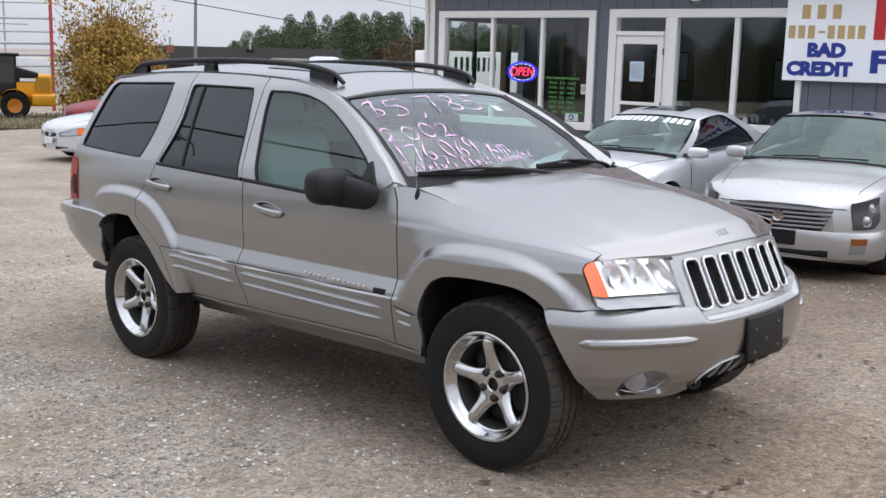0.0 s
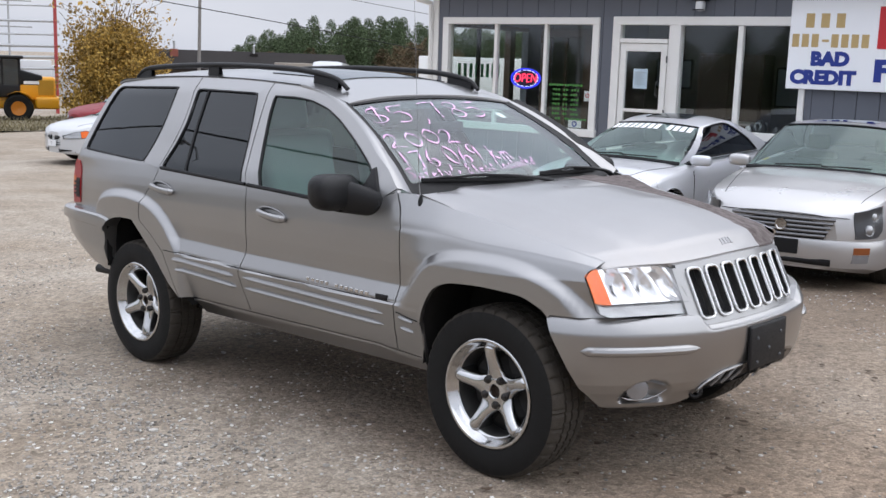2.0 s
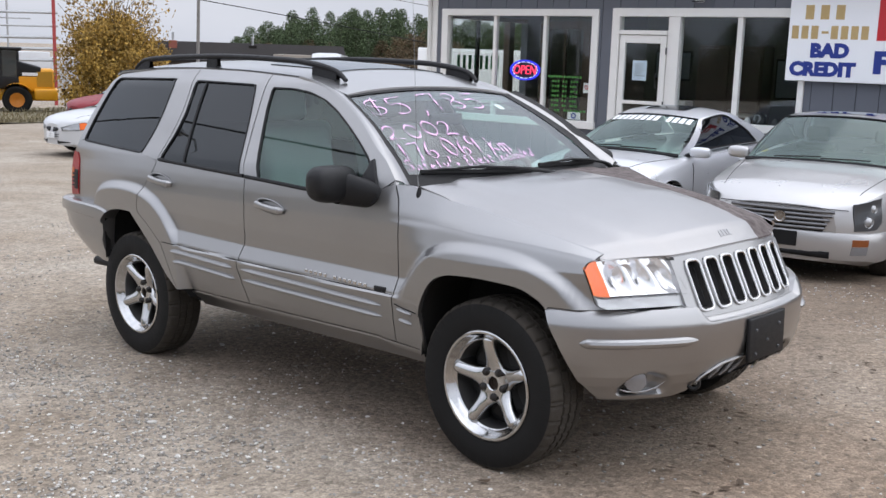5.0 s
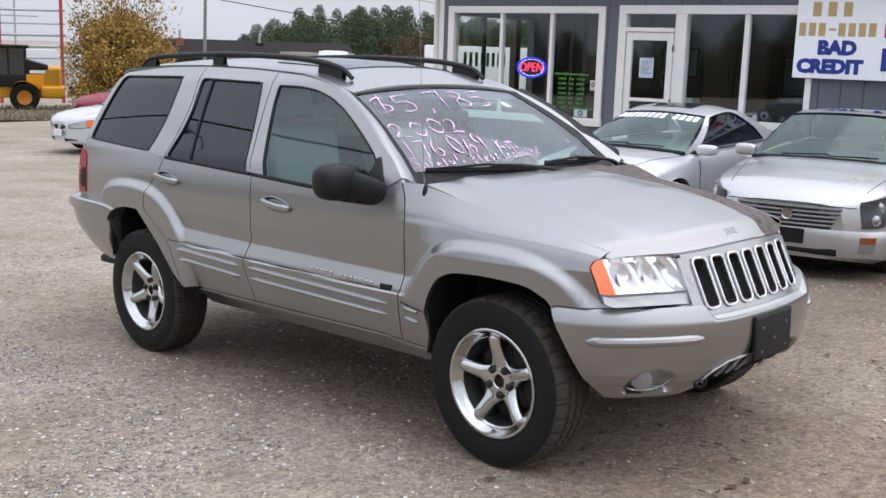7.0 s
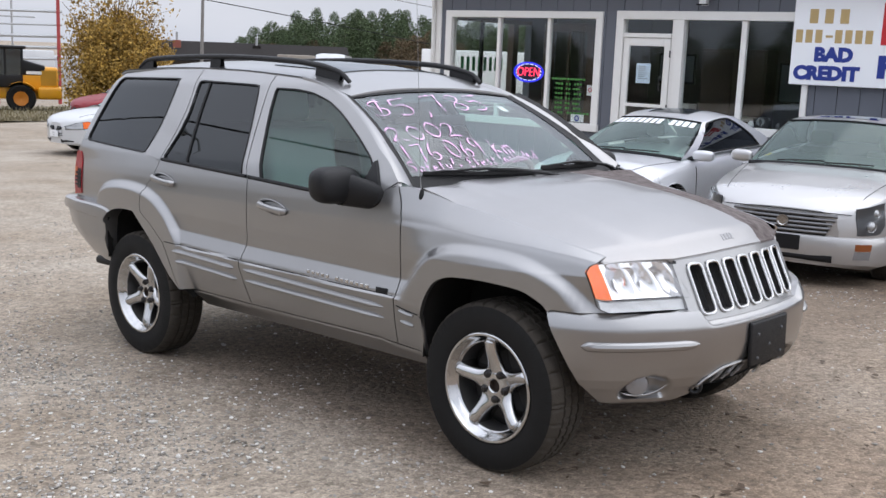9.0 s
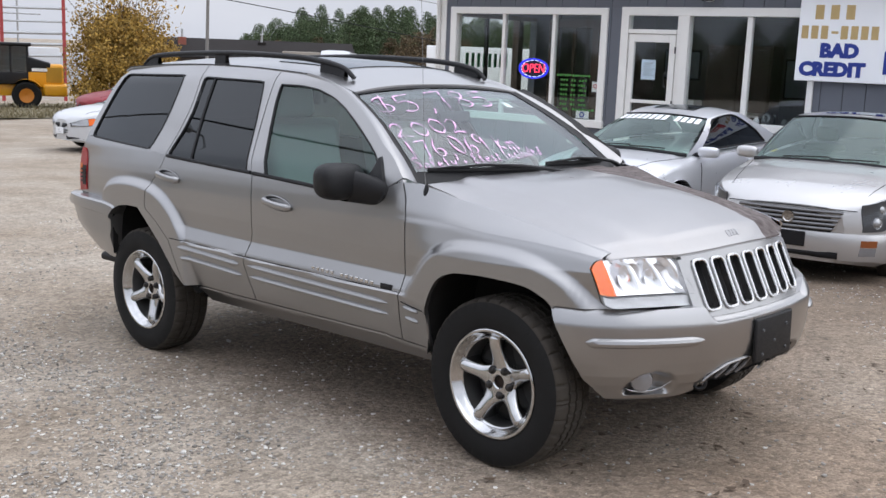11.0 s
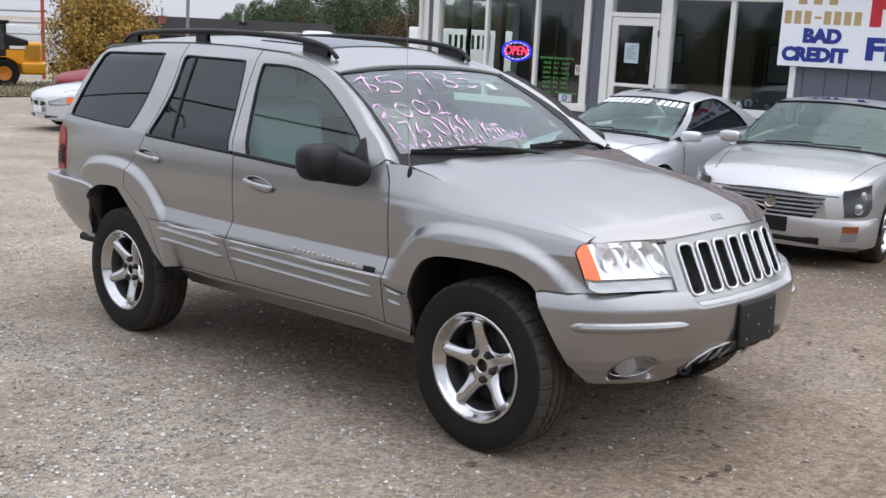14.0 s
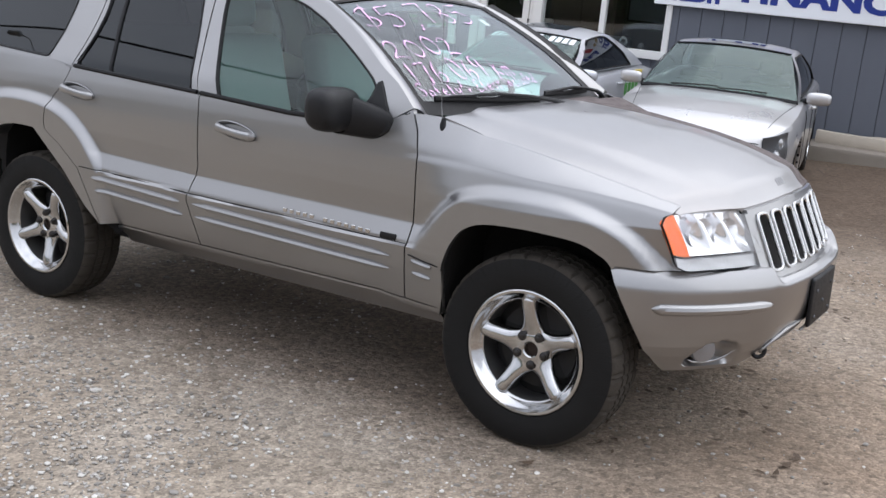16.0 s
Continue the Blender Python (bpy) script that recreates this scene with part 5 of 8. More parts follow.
STROKES = {
    "$": (0.62, [[(0.58, 0.86), (0.34, 0.97), (0.08, 0.80), (0.24, 0.56), (0.52, 0.42), (0.55, 0.18), (0.30, 0.03), (0.0, 0.14)], [(0.46, 1.12), (0.22, -0.16)]]),
    "5": (0.66, [[(0.12, 0.95), (0.05, 0.56), (0.34, 0.62), (0.56, 0.40), (0.46, 0.10), (0.18, 0.0), (0.0, 0.08)], [(0.12, 0.95), (0.68, 1.0)]]),
    ",": (0.20, [[(0.14, 0.08), (0.11, -0.08), (0.0, -0.26)]]),
    "7": (0.62, [[(0.0, 0.92), (0.30, 0.96), (0.60, 0.97)], [(0.60, 0.97), (0.44, 0.5), (0.33, 0.0)]]),
    "8": (0.60, [[(0.50, 0.90), (0.28, 1.0), (0.07, 0.80), (0.22, 0.58), (0.48, 0.38), (0.56, 0.18), (0.30, 0.0), (0.04, 0.18), (0.16, 0.42), (0.44, 0.62), (0.52, 0.84), (0.42, 0.97)]]),
    "2": (0.60, [[(0.0, 0.76), (0.20, 1.0), (0.44, 0.86), (0.34, 0.48), (0.0, 0.04), (0.24, 0.10), (0.62, 0.0)]]),
    "0": (0.56, [[(0.30, 1.0), (0.05, 0.70), (0.05, 0.25), (0.30, 0.0), (0.54, 0.30), (0.52, 0.75), (0.26, 0.98)]]),
    "1": (0.16, [[(0.08, 1.0), (0.0, 0.0)]]),
    "6": (0.52, [[(0.42, 1.0), (0.12, 0.62), (0.03, 0.20), (0.25, 0.0), (0.50, 0.20), (0.35, 0.45), (0.06, 0.28)]]),
    "9": (0.52, [[(0.48, 0.88), (0.22, 1.0), (0.03, 0.74), (0.22, 0.50), (0.46, 0.72), (0.48, 0.90), (0.44, 0.4), (0.36, 0.0)]]),
    "k": (0.42, [[(0.05, 0.8), (0.0, 0.0)], [(0.36, 0.55), (0.04, 0.25), (0.40, 0.0)]]),
    "m": (0.62, [[(0.0, 0.5), (0.0, 0.0)], [(0.0, 0.32), (0.15, 0.5), (0.28, 0.35), (0.27, 0.0)], [(0.27, 0.32), (0.42, 0.5), (0.56, 0.35), (0.58, 0.0)]]),
    "S": (0.58, [[(0.56, 0.86), (0.32, 1.0), (0.06, 0.78), (0.28, 0.54), (0.50, 0.32), (0.34, 0.02), (0.0, 0.10)]]),
    "a": (0.44, [[(0.38, 0.46), (0.14, 0.50), (0.02, 0.2), (0.18, 0.0), (0.38, 0.25)], [(0.39, 0.5), (0.36, 0.12), (0.46, 0.02)]]),
    "f": (0.36, [[(0.36, 0.95), (0.16, 0.9), (0.14, 0.5), (0.10, -0.1)], [(0.0, 0.5), (0.32, 0.52)]]),
    "e": (0.44, [[(0.02, 0.25), (0.36, 0.32), (0.22, 0.52), (0.02, 0.26), (0.18, 0.0), (0.44, 0.1)]]),
    "t": (0.34, [[(0.18, 0.85), (0.12, 0.1), (0.28, 0.02)], [(0.0, 0.52), (0.36, 0.56)]]),
    "y": (0.44, [[(0.0, 0.5), (0.10, 0.15), (0.34, 0.2)], [(0.42, 0.5), (0.30, -0.05), (0.06, -0.3)]]),
    "+": (0.40, [[(0.0, 0.22), (0.32, 0.24)], [(0.17, 0.4), (0.15, 0.05)]]),
    "E": (0.48, [[(0.46, 0.95), (0.10, 0.85), (0.22, 0.55), (0.36, 0.52)], [(0.26, 0.54), (0.0, 0.28), (0.16, 0.0), (0.46, 0.08)]]),
    "s": (0.36, [[(0.34, 0.44), (0.14, 0.5), (0.08, 0.33), (0.28, 0.2), (0.20, 0.0), (0.0, 0.04)]]),
    "I": (0.16, [[(0.06, 0.95), (0.0, 0.0)]]),
    "n": (0.42, [[(0.0, 0.5), (0.0, 0.0)], [(0.0, 0.3), (0.20, 0.5), (0.34, 0.32), (0.36, 0.0)]]),
    "c": (0.38, [[(0.36, 0.42), (0.16, 0.5), (0.02, 0.22), (0.18, 0.0), (0.38, 0.08)]]),
    "l": (0.16, [[(0.08, 0.9), (0.02, 0.1), (0.10, 0.0)]]),
    "u": (0.44, [[(0.0, 0.5), (0.06, 0.06), (0.30, 0.08), (0.38, 0.5)], [(0.38, 0.5), (0.40, 0.0)]]),
    "d": (0.46, [[(0.36, 0.4), (0.12, 0.5), (0.02, 0.2), (0.20, 0.0), (0.38, 0.2)], [(0.44, 0.95), (0.38, 0.0)]]),
    " ": (0.22, []),
}


def marker(name, text, y0, width, v0, size, slant=0.0, stroke=0.007):
    """Handwriting in marker on the outside of the windscreen: one pen stroke after another."""
    total = sum(STROKES[c][0] + 0.24 for c in text) - 0.24
    k, cap, at_x = width / total, size * 0.70, 0.0
    wob = random.Random(len(text))
    for c in text:
        adv, lines = STROKES[c]
        bm = bmesh.new()
        up, tilt, grow = wob.uniform(-0.06, 0.06), wob.uniform(0.02, 0.14), wob.uniform(0.93, 1.07)
        for line in lines:
            pts = spline(line, 18) if len(line) > 2 else even(line, 8)
            n = len(pts)
            top_row, low_row = [], []
            for i, (px, pz) in enumerate(pts):
                a, b = pts[max(0, i - 1)], pts[min(n - 1, i + 1)]
                d = np.array([(b[0] - a[0]) * k, (b[1] - a[1]) * cap])
                d = d / max(1e-6, np.linalg.norm(d))
                wd = stroke * 0.5 * (0.75 + 0.5 * math.sin(i * 0.7 + at_x * 9)) * (0.55 if i in (0, n - 1) else 1.0)
                sx, sz = (at_x + px * grow + tilt * pz) * k, (pz * grow + up) * cap
                for row, sg in ((top_row, 1), (low_row, -1)):
                    x, z = sx - d[1] * wd * sg, sz + d[0] * wd * sg
                    row.append(bm.verts.new(screen(y0 + x, v0 - (z + slant * x) / 0.715, 0.004)))
            for i in range(n - 1):
                bm.faces.new((top_row[i], top_row[i + 1], low_row[i + 1], low_row[i]))
        at_x += adv + 0.24
        if lines:
            part(name, bm, PINK_MARKER, windscreen)
        else:
            bm.free()


marker("price_mark", "$5,785", -0.600, 0.84, 0.305, 0.20, 0.02)
marker("year_mark", "2002", -0.650, 0.43, 0.57, 0.15, 0.03)
marker("distance_mark", "176,069 km", -0.655, 0.68, 0.78, 0.165, 0.05)
marker("note_mark", "Safety + Etest Included", -0.70, 0.86, 0.872, 0.090, 0.06, 0.005)
# ---- ground ----
def ground_z(x, y):
    """Height of the lot: it climbs towards +x and dips before the office."""
    z = 0.03492 * min(max(x, -75.0), 6.0)
    z -= 0.17 * float(smooth_step(2.0, 6.0, y)) * float(smooth_step(-30.0, -6.0, x))
    return z


def gravel_material():
    m = bpy.data.materials.new("packed_gravel")
    m.use_nodes = True
    t, n = m.node_tree, m.node_tree.nodes
    p = n["Principled BSDF"]
    p.inputs["Roughness"].default_value, p.inputs["Specular IOR Level"].default_value = 0.95, 0.2
    co = n.new("ShaderNodeTexCoord")

    def noise_node(scale, detail=5, rough=0.6):
        k = n.new("ShaderNodeTexNoise")
        k.inputs["Scale"].default_value, k.inputs["Detail"].default_value, k.inputs["Roughness"].default_value = scale, detail, rough
        t.links.new(co.outputs["Object"], k.inputs["Vector"])
        return k

    def stones(scale):
        k = n.new("ShaderNodeTexVoronoi")
        k.inputs["Scale"].default_value, k.inputs["Randomness"].default_value = scale, 1.0
        t.links.new(co.outputs["Object"], k.inputs["Vector"])
        return k

    def ramp_node(src, stops):
        r = n.new("ShaderNodeValToRGB")
        while len(r.color_ramp.elements) < len(stops):
            r.color_ramp.elements.new(0.5)
        for e, (pos, col) in zip(r.color_ramp.elements, stops):
            e.position, e.color = pos, (*col, 1)
        t.links.new(src, r.inputs["Fac"])
        return r

    def mixed(a, b, fac, kind="MIX"):
        k = n.new("ShaderNodeMix")
        k.data_type, k.blend_type = "RGBA", kind
        for s, v in (("A", a), ("B", b), ("Factor", fac)):
            if isinstance(v, (int, float)):
                k.inputs[s].default_value = v
            elif isinstance(v, tuple):
                k.inputs[s].default_value = (*v, 1)
            else:
                t.links.new(v, k.inputs[s])
        return k.outputs["Result"]

    pale = ramp_node(noise_node(0.55, 6).outputs["Fac"], [(0.30, (0.295, 0.248, 0.198)), (0.46, (0.365, 0.322, 0.272)), (0.70, (0.450, 0.415, 0.368))])
    sep = n.new("ShaderNodeSeparateXYZ")
    t.links.new(co.outputs["Object"], sep.inputs[0])
    lane = n.new("ShaderNodeMath")
    lane.operation = "MULTIPLY_ADD"
    lane.inputs[1].default_value, lane.inputs[2].default_value = 0.8, 0.0
    t.links.new(sep.outputs["X"], lane.inputs[0])
    wob = n.new("ShaderNodeMath")
    wob.operation = "MULTIPLY_ADD"
    wob.inputs[1].default_value = 2.6
    t.links.new(noise_node(0.7, 4).outputs["Fac"], wob.inputs[0])
    t.links.new(lane.outputs[0], wob.inputs[2])
    shift = n.new("ShaderNodeMapRange")
    shift.inputs["From Min"].default_value, shift.inputs["From Max"].default_value, shift.inputs["To Max"].default_value = 2.0, 3.8, 0.9
    t.links.new(wob.outputs[0], shift.inputs["Value"])
    base = mixed(pale.outputs["Color"], (0.275, 0.21, 0.16), shift.outputs["Result"])

    def edge(axis, wobble, lo, hi, most):
        """Fades in along an axis, its edge frayed by noise."""
        k, r = n.new("ShaderNodeMath"), n.new("ShaderNodeMapRange")
        k.operation = "MULTIPLY_ADD"
        k.inputs[1].default_value = wobble
        t.links.new(noise_node(0.9, 6, 0.65).outputs["Fac"], k.inputs[0])
        t.links.new(sep.outputs[axis], k.inputs[2])
        r.inputs["From Min"].default_value, r.inputs["From Max"].default_value, r.inputs["To Max"].default_value = lo, hi, most
        t.links.new(k.outputs[0], r.inputs["Value"])
        return r.outputs["Result"]

    # damp bare earth before the office
    both_ = n.new("ShaderNodeMath")
    both_.operation = "MULTIPLY"
    t.links.new(edge("Y", 3.0, 5.2, 6.8, 0.9), both_.inputs[0])
    t.links.new(edge("X", 2.0, -0.6, 1.6, 1.0), both_.inputs[1])
    base = mixed(base, (0.095, 0.075, 0.060), both_.outputs[0])
    # trodden bare earth round the SUV, its brown darkened to deepen the shade there
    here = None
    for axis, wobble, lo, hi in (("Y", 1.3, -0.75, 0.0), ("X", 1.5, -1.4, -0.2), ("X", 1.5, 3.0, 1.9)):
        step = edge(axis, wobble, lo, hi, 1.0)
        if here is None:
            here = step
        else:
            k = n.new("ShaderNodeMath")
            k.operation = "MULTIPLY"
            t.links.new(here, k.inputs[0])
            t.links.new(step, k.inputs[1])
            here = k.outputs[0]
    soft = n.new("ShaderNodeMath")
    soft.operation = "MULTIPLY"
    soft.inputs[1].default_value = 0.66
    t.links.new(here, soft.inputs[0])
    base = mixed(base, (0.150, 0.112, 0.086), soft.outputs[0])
    big, small = stones(42), stones(120)
    tone1 = ramp_node(big.outputs["Color"], [(0.0, (0.45, 0.44, 0.43)), (0.55, (0.95, 0.93, 0.90)), (0.93, (1.15, 1.12, 1.08)), (0.975, (1.75, 1.72, 1.66))])
    tone2 = ramp_node(small.outputs["Color"], [(0.0, (0.55, 0.54, 0.53)), (0.6, (1.0, 0.98, 0.95)), (1.0, (1.4, 1.37, 1.32))])
    col = mixed(base, tone1.outputs["Color"], 0.78, "MULTIPLY")
    col = mixed(col, tone2.outputs["Color"], 0.80, "MULTIPLY")
    patch = ramp_node(noise_node(2.4, 7, 0.65).outputs["Fac"], [(0.30, (0.72, 0.70, 0.68)), (0.5, (1.0, 0.99, 0.98)), (0.72, (1.16, 1.15, 1.14))])
    col = mixed(col, patch.outputs["Color"], 0.6, "MULTIPLY")
    grit = ramp_node(noise_node(14, 8, 0.7).outputs["Fac"], [(0.25, (0.72, 0.71, 0.70)), (0.75, (1.25, 1.24, 1.22))])
    col = mixed(col, grit.outputs["Color"], 0.8, "MULTIPLY")
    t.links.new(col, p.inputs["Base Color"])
    bump = n.new("ShaderNodeBump")
    bump.inputs["Strength"].default_value, bump.inputs["Distance"].default_value = 0.6, 0.010
    hsum = n.new("ShaderNodeMath")
    hsum.operation = "MULTIPLY_ADD"
    hsum.inputs[1].default_value = 0.5
    t.links.new(small.outputs["Distance"], hsum.inputs[0])
    t.links.new(big.outputs["Distance"], hsum.inputs[2])
    inv = n.new("ShaderNodeMath")
    inv.operation = "MULTIPLY"
    inv.inputs[1].default_value = -1.0
    t.links.new(hsum.outputs[0], inv.inputs[0])
    t.links.new(inv.outputs[0], bump.inputs["Height"])
    t.links.new(bump.outputs["Normal"], p.inputs["Normal"])
    return m


GRAVEL = gravel_material()


def spread_lines(a, b, fine, coarse, mid):
    """Coordinates that lie close together round mid and far apart towards a and b."""
    out, x = [mid], mid
    while x < b:
        x += fine + coarse * max(0, (x - mid) - 8) / 60
        out.append(min(x, b))
    x = mid
    while x > a:
        x -= fine + coarse * max(0, (mid - x) - 8) / 60
        out.append(max(x, a))
    return sorted(set(out))


rows = []
for x in spread_lines(-900, 900, 0.22, 9, 0.5):
    rows.append([(x, y, ground_z(x, y) + (0.022 * (noise.noise((x * 0.5, y * 0.5, 0)) + 0.35 * noise.noise((x * 1.9, y * 1.9, 3))) if abs(x) + abs(y) < 30 and not (-2.3 < x < 2.4 and -1.3 < y < 1.3) else 0)) for y in spread_lines(-900, 900, 0.22, 9, -0.5)])
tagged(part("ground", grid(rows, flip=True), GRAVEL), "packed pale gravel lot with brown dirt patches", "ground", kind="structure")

# loose stones on the lot
verts, faces = [], []
rng = np.random.default_rng(5)
ico = [(0, 0, 1), (0.894, 0, 0.447), (0.276, 0.851, 0.447), (-0.724, 0.526, 0.447), (-0.724, -0.526, 0.447), (0.276, -0.851, 0.447), (0.724, 0.526, -0.447), (-0.276, 0.851, -0.447), (-0.894, 0, -0.447), (-0.276, -0.851, -0.447), (0.724, -0.526, -0.447)]
icof = [(0, 1, 2), (0, 2, 3), (0, 3, 4), (0, 4, 5), (0, 5, 1), (1, 6, 2), (2, 7, 3), (3, 8, 4), (4, 9, 5), (5, 10, 1), (2, 6, 7), (3, 7, 8), (4, 8, 9), (5, 9, 10), (1, 10, 6)]
ico = np.array(ico)
count = 105000
sx_, sy_ = rng.uniform(-7, 4.6, count * 3), rng.uniform(-4.0, 6.0, count * 3)
thick = np.array([noise.noise((x * 0.9, y * 0.9, 7.0)) + 0.5 * noise.noise((x * 2.7, y * 2.7, 2.0)) for x, y in zip(sx_, sy_)])
keep = rng.random(count * 3) < np.clip(0.48 + 0.85 * thick, 0.10, 1.0) * np.interp(sy_ + 0.5 * thick, [-1.35, -0.85], [1.0, 0.12]) * np.where(sx_ > 1.6, 0.6, 1.0)
sx_, sy_ = sx_[keep], sy_[keep]
n_ = len(sx_)
sr_ = 0.0030 + 0.0078 * rng.random(n_) ** 2.6 + np.where(rng.random(n_) < 0.004, 0.010, 0)
ang = rng.uniform(0, 6.28, n_)
dims = np.stack([sr_ * rng.uniform(0.9, 1.5, n_), sr_ * rng.uniform(0.7, 1.1, n_), sr_ * rng.uniform(0.45, 0.8, n_)], 1)
pts_ = ico[None] * dims[:, None] * rng.uniform(0.82, 1.18, (n_, 11, 1))
ca_, sa_ = np.cos(ang)[:, None], np.sin(ang)[:, None]
gz_ = np.array([ground_z(x, y) for x, y in zip(sx_, sy_)])
verts = np.stack([sx_[:, None] + ca_ * pts_[..., 0] - sa_ * pts_[..., 1], sy_[:, None] + sa_ * pts_[..., 0] + ca_ * pts_[..., 1], (gz_ + 0.15 * sr_)[:, None] + pts_[..., 2]], 2).reshape(-1, 3)
faces = (np.array(icof)[None] + 11 * np.arange(n_)[:, None, None]).reshape(-1, 3)
verts, faces = verts.tolist(), faces.tolist()
me = bpy.data.meshes.new("loose_gravel")
me.from_pydata(verts, [], faces)
STONE = material("pebble", (0.34, 0.325, 0.30), 0.9, 0, 0.3, 3, 0.3, 200)
sn = STONE.node_tree
ri, rr_, mx = sn.nodes.new("ShaderNodeNewGeometry"), sn.nodes.new("ShaderNodeValToRGB"), None
rr_.color_ramp.elements[0].color, rr_.color_ramp.elements[1].color = (0.20, 0.185, 0.165, 1), (0.72, 0.70, 0.66, 1)
rr_.color_ramp.elements[0].position = 0.1
mid_el = rr_.color_ramp.elements.new(0.8)
mid_el.color = (0.46, 0.435, 0.40, 1)
sn.links.new(ri.outputs["Random Per Island"], rr_.inputs["Fac"])
sn.links.new(rr_.outputs["Color"], sn.nodes["Principled BSDF"].inputs["Base Color"])
me.materials.append(STONE)
tagged(new("loose_gravel", me), "loose pale grey stones scattered over the lot", "gravel", kind="stuff")

# dead leaves and dark crumbs trodden into the dirt lane
verts, faces = [], []
for _ in range(420):
    x, y = rng.uniform(1.3, 7.0), rng.uniform(-3.2, 4.5)
    z, a, r = ground_z(x, y) + 0.012, rng.uniform(0, 6.28), rng.uniform(0.006, 0.020)
    n = len(verts)
    for k in range(5):
        b = a + 1.2566 * k
        q = r * rng.uniform(0.5, 1.3)
        verts.append((x + 1.5 * q * math.cos(b) * math.cos(a) - q * math.sin(b) * math.sin(a), y + 1.5 * q * math.cos(b) * math.sin(a) + q * math.sin(b) * math.cos(a), z + rng.uniform(0.0, 0.008)))
    faces.append(tuple(range(n, n + 5)))
me = bpy.data.meshes.new("dead_leaves")
me.from_pydata(verts, [], faces)
me.materials.append(material("dead_leaf", (0.055, 0.036, 0.022), 0.85, 0, 0.4, 5, 0.3, 80, second=(0.12, 0.08, 0.05)))
tagged(new("dead_leaves", me), "small dark dead leaves lying on the dirt", "leaves", kind="stuff")

# ---- the sales office ----
SIDING = material("slate_siding", (0.120, 0.131, 0.157), 0.62, 0, 0.16, 5, 0.25, 40)
WHITE_TRIM = material("white_trim", (0.80, 0.79, 0.765), 0.5, 0, 0.08, 4, 0.2, 60)
ROOM_WALL = material("office_wall", (0.085, 0.078, 0.072), 0.8, 0, 0.1, 4)
BROWN_WOOD = material("brown_wood", (0.075, 0.042, 0.028), 0.5, 0, 0.3, 9, 0.2, 60)
CONCRETE = material("old_concrete", (0.28, 0.245, 0.205), 0.9, 0, 0.28, 7, 0.6, 60)
SHOP_GLASS = glass("shop_glass", (0.96, 0.98, 0.97), 0.98, 0.0, 1.36)
NOTICE_PAPER = material("bluish_paper", (0.70, 0.79, 0.93), 0.6, 0, 0.03, 20)
PAPER = material("paper", (0.78, 0.79, 0.80), 0.7, 0, 0.04, 20)
BLUE_INK = material("blue_sign_letters", (0.012, 0.035, 0.26), 0.4, 0, 0.15, 8)
GOLD_INK = material("gold_sign_letters", (0.50, 0.36, 0.16), 0.5, 0, 0.2, 8)
RED_INK = material("red_sign_letters", (0.55, 0.02, 0.03), 0.4, 0, 0.1, 8)
GREEN_INK = material("green_letters", (0.03, 0.30, 0.10), 0.5, 0, 0.1, 8)
LIME_INK = material("lime_letters", (0.085, 0.30, 0.065), 0.5, 0, 0.1, 8)
OFFICE = Matrix.Translation((-2.398, 10.25, -0.084)) @ pose(0, 0, 0, 0, 0, 5)
WALL_REGIONS = [(-6.75, -6.54, -0.45, 2.56), (-3.45, -3.20, -0.45, 2.56), (-6.54, -3.45, -0.45, 0.70), (-2.06, -0.15, -0.45, 0.84), (-0.15, 7.2, -0.45, 2.56), (-6.75, 7.2, 2.56, 3.12)]
office = thing("office_building", OFFICE, "single-storey sales office with slate board siding and white-framed windows", "building", kind="structure")
bm = bmesh.new()
for u0, u1, z0, z1 in WALL_REGIONS:
    box(u0, u1, 0.03, 0.2, z0, z1, bm=bm)
wall_front = part("wall_front", bm, SIDING, office, smooth=False)
boards = {}
k = -6.75
edges = list(np.arange(-6.75, 7.21, 0.305))
for u0, u1, z0, z1 in WALL_REGIONS:
    for a in edges:
        lo, hi = max(a, u0), min(a + 0.305, u1)
        if hi - lo < 0.03:
            continue
        w, h = round(hi - lo - 0.007, 3), round(z1 - z0, 3)
        if (w, h) not in boards:
            b_ = box(0, w, 0, 0.03, 0, h, 0.004, 1)
            me = bpy.data.meshes.new("siding_board")
            b_.to_mesh(me)
            b_.free()
            me.materials.append(SIDING)
            boards[(w, h)] = me
        ob = new("siding_board", boards[(w, h)])
        ob.parent = wall_front
        ob.matrix_basis = pose(lo + 0.0035, 0, z0)
part("wall_side", box(-6.75, -6.6, 2.72, 7.0, -0.45, 3.12), SIDING, office, smooth=False)
part("wall_side_upper", box(-6.75, -6.6, 0.2, 2.72, 2.50, 3.12), SIDING, office, smooth=False)
part("wall_side_lower", box(-6.75, -6.6, 0.2, 2.72, -0.45, 0.80), SIDING, office, smooth=False)
part("wall_back", box(-6.75, 7.2, 6.9, 7.05, -0.45, 3.12), SIDING, office, smooth=False)
part("wall_end", box(7.05, 7.2, 0.2, 6.9, -0.45, 3.12), SIDING, office, smooth=False)
part("roof", box(-7.0, 7.45, -0.28, 7.3, 3.12, 3.26, 0.02), material("roofing", (0.09, 0.09, 0.09), 0.9, 0, 0.2, 6, 0.4, 60), office, smooth=False)
part("gutter", box(-7.1, 7.45, -0.36, -0.26, 2.99, 3.12, 0.02), WHITE_TRIM, office)
part("downspout", tube([(-7.05, -0.3, 3.02), (-6.98, -0.2, 2.86), (-6.82, -0.05, 2.80), (-6.80, -0.045, 2.6), (-6.80, -0.045, -0.1)], 0.045, 8), WHITE_TRIM, office)
part("corner_trim", box(-6.79, -6.66, -0.02, 0.10, -0.45, 2.98, 0.005, 1), WHITE_TRIM, office)
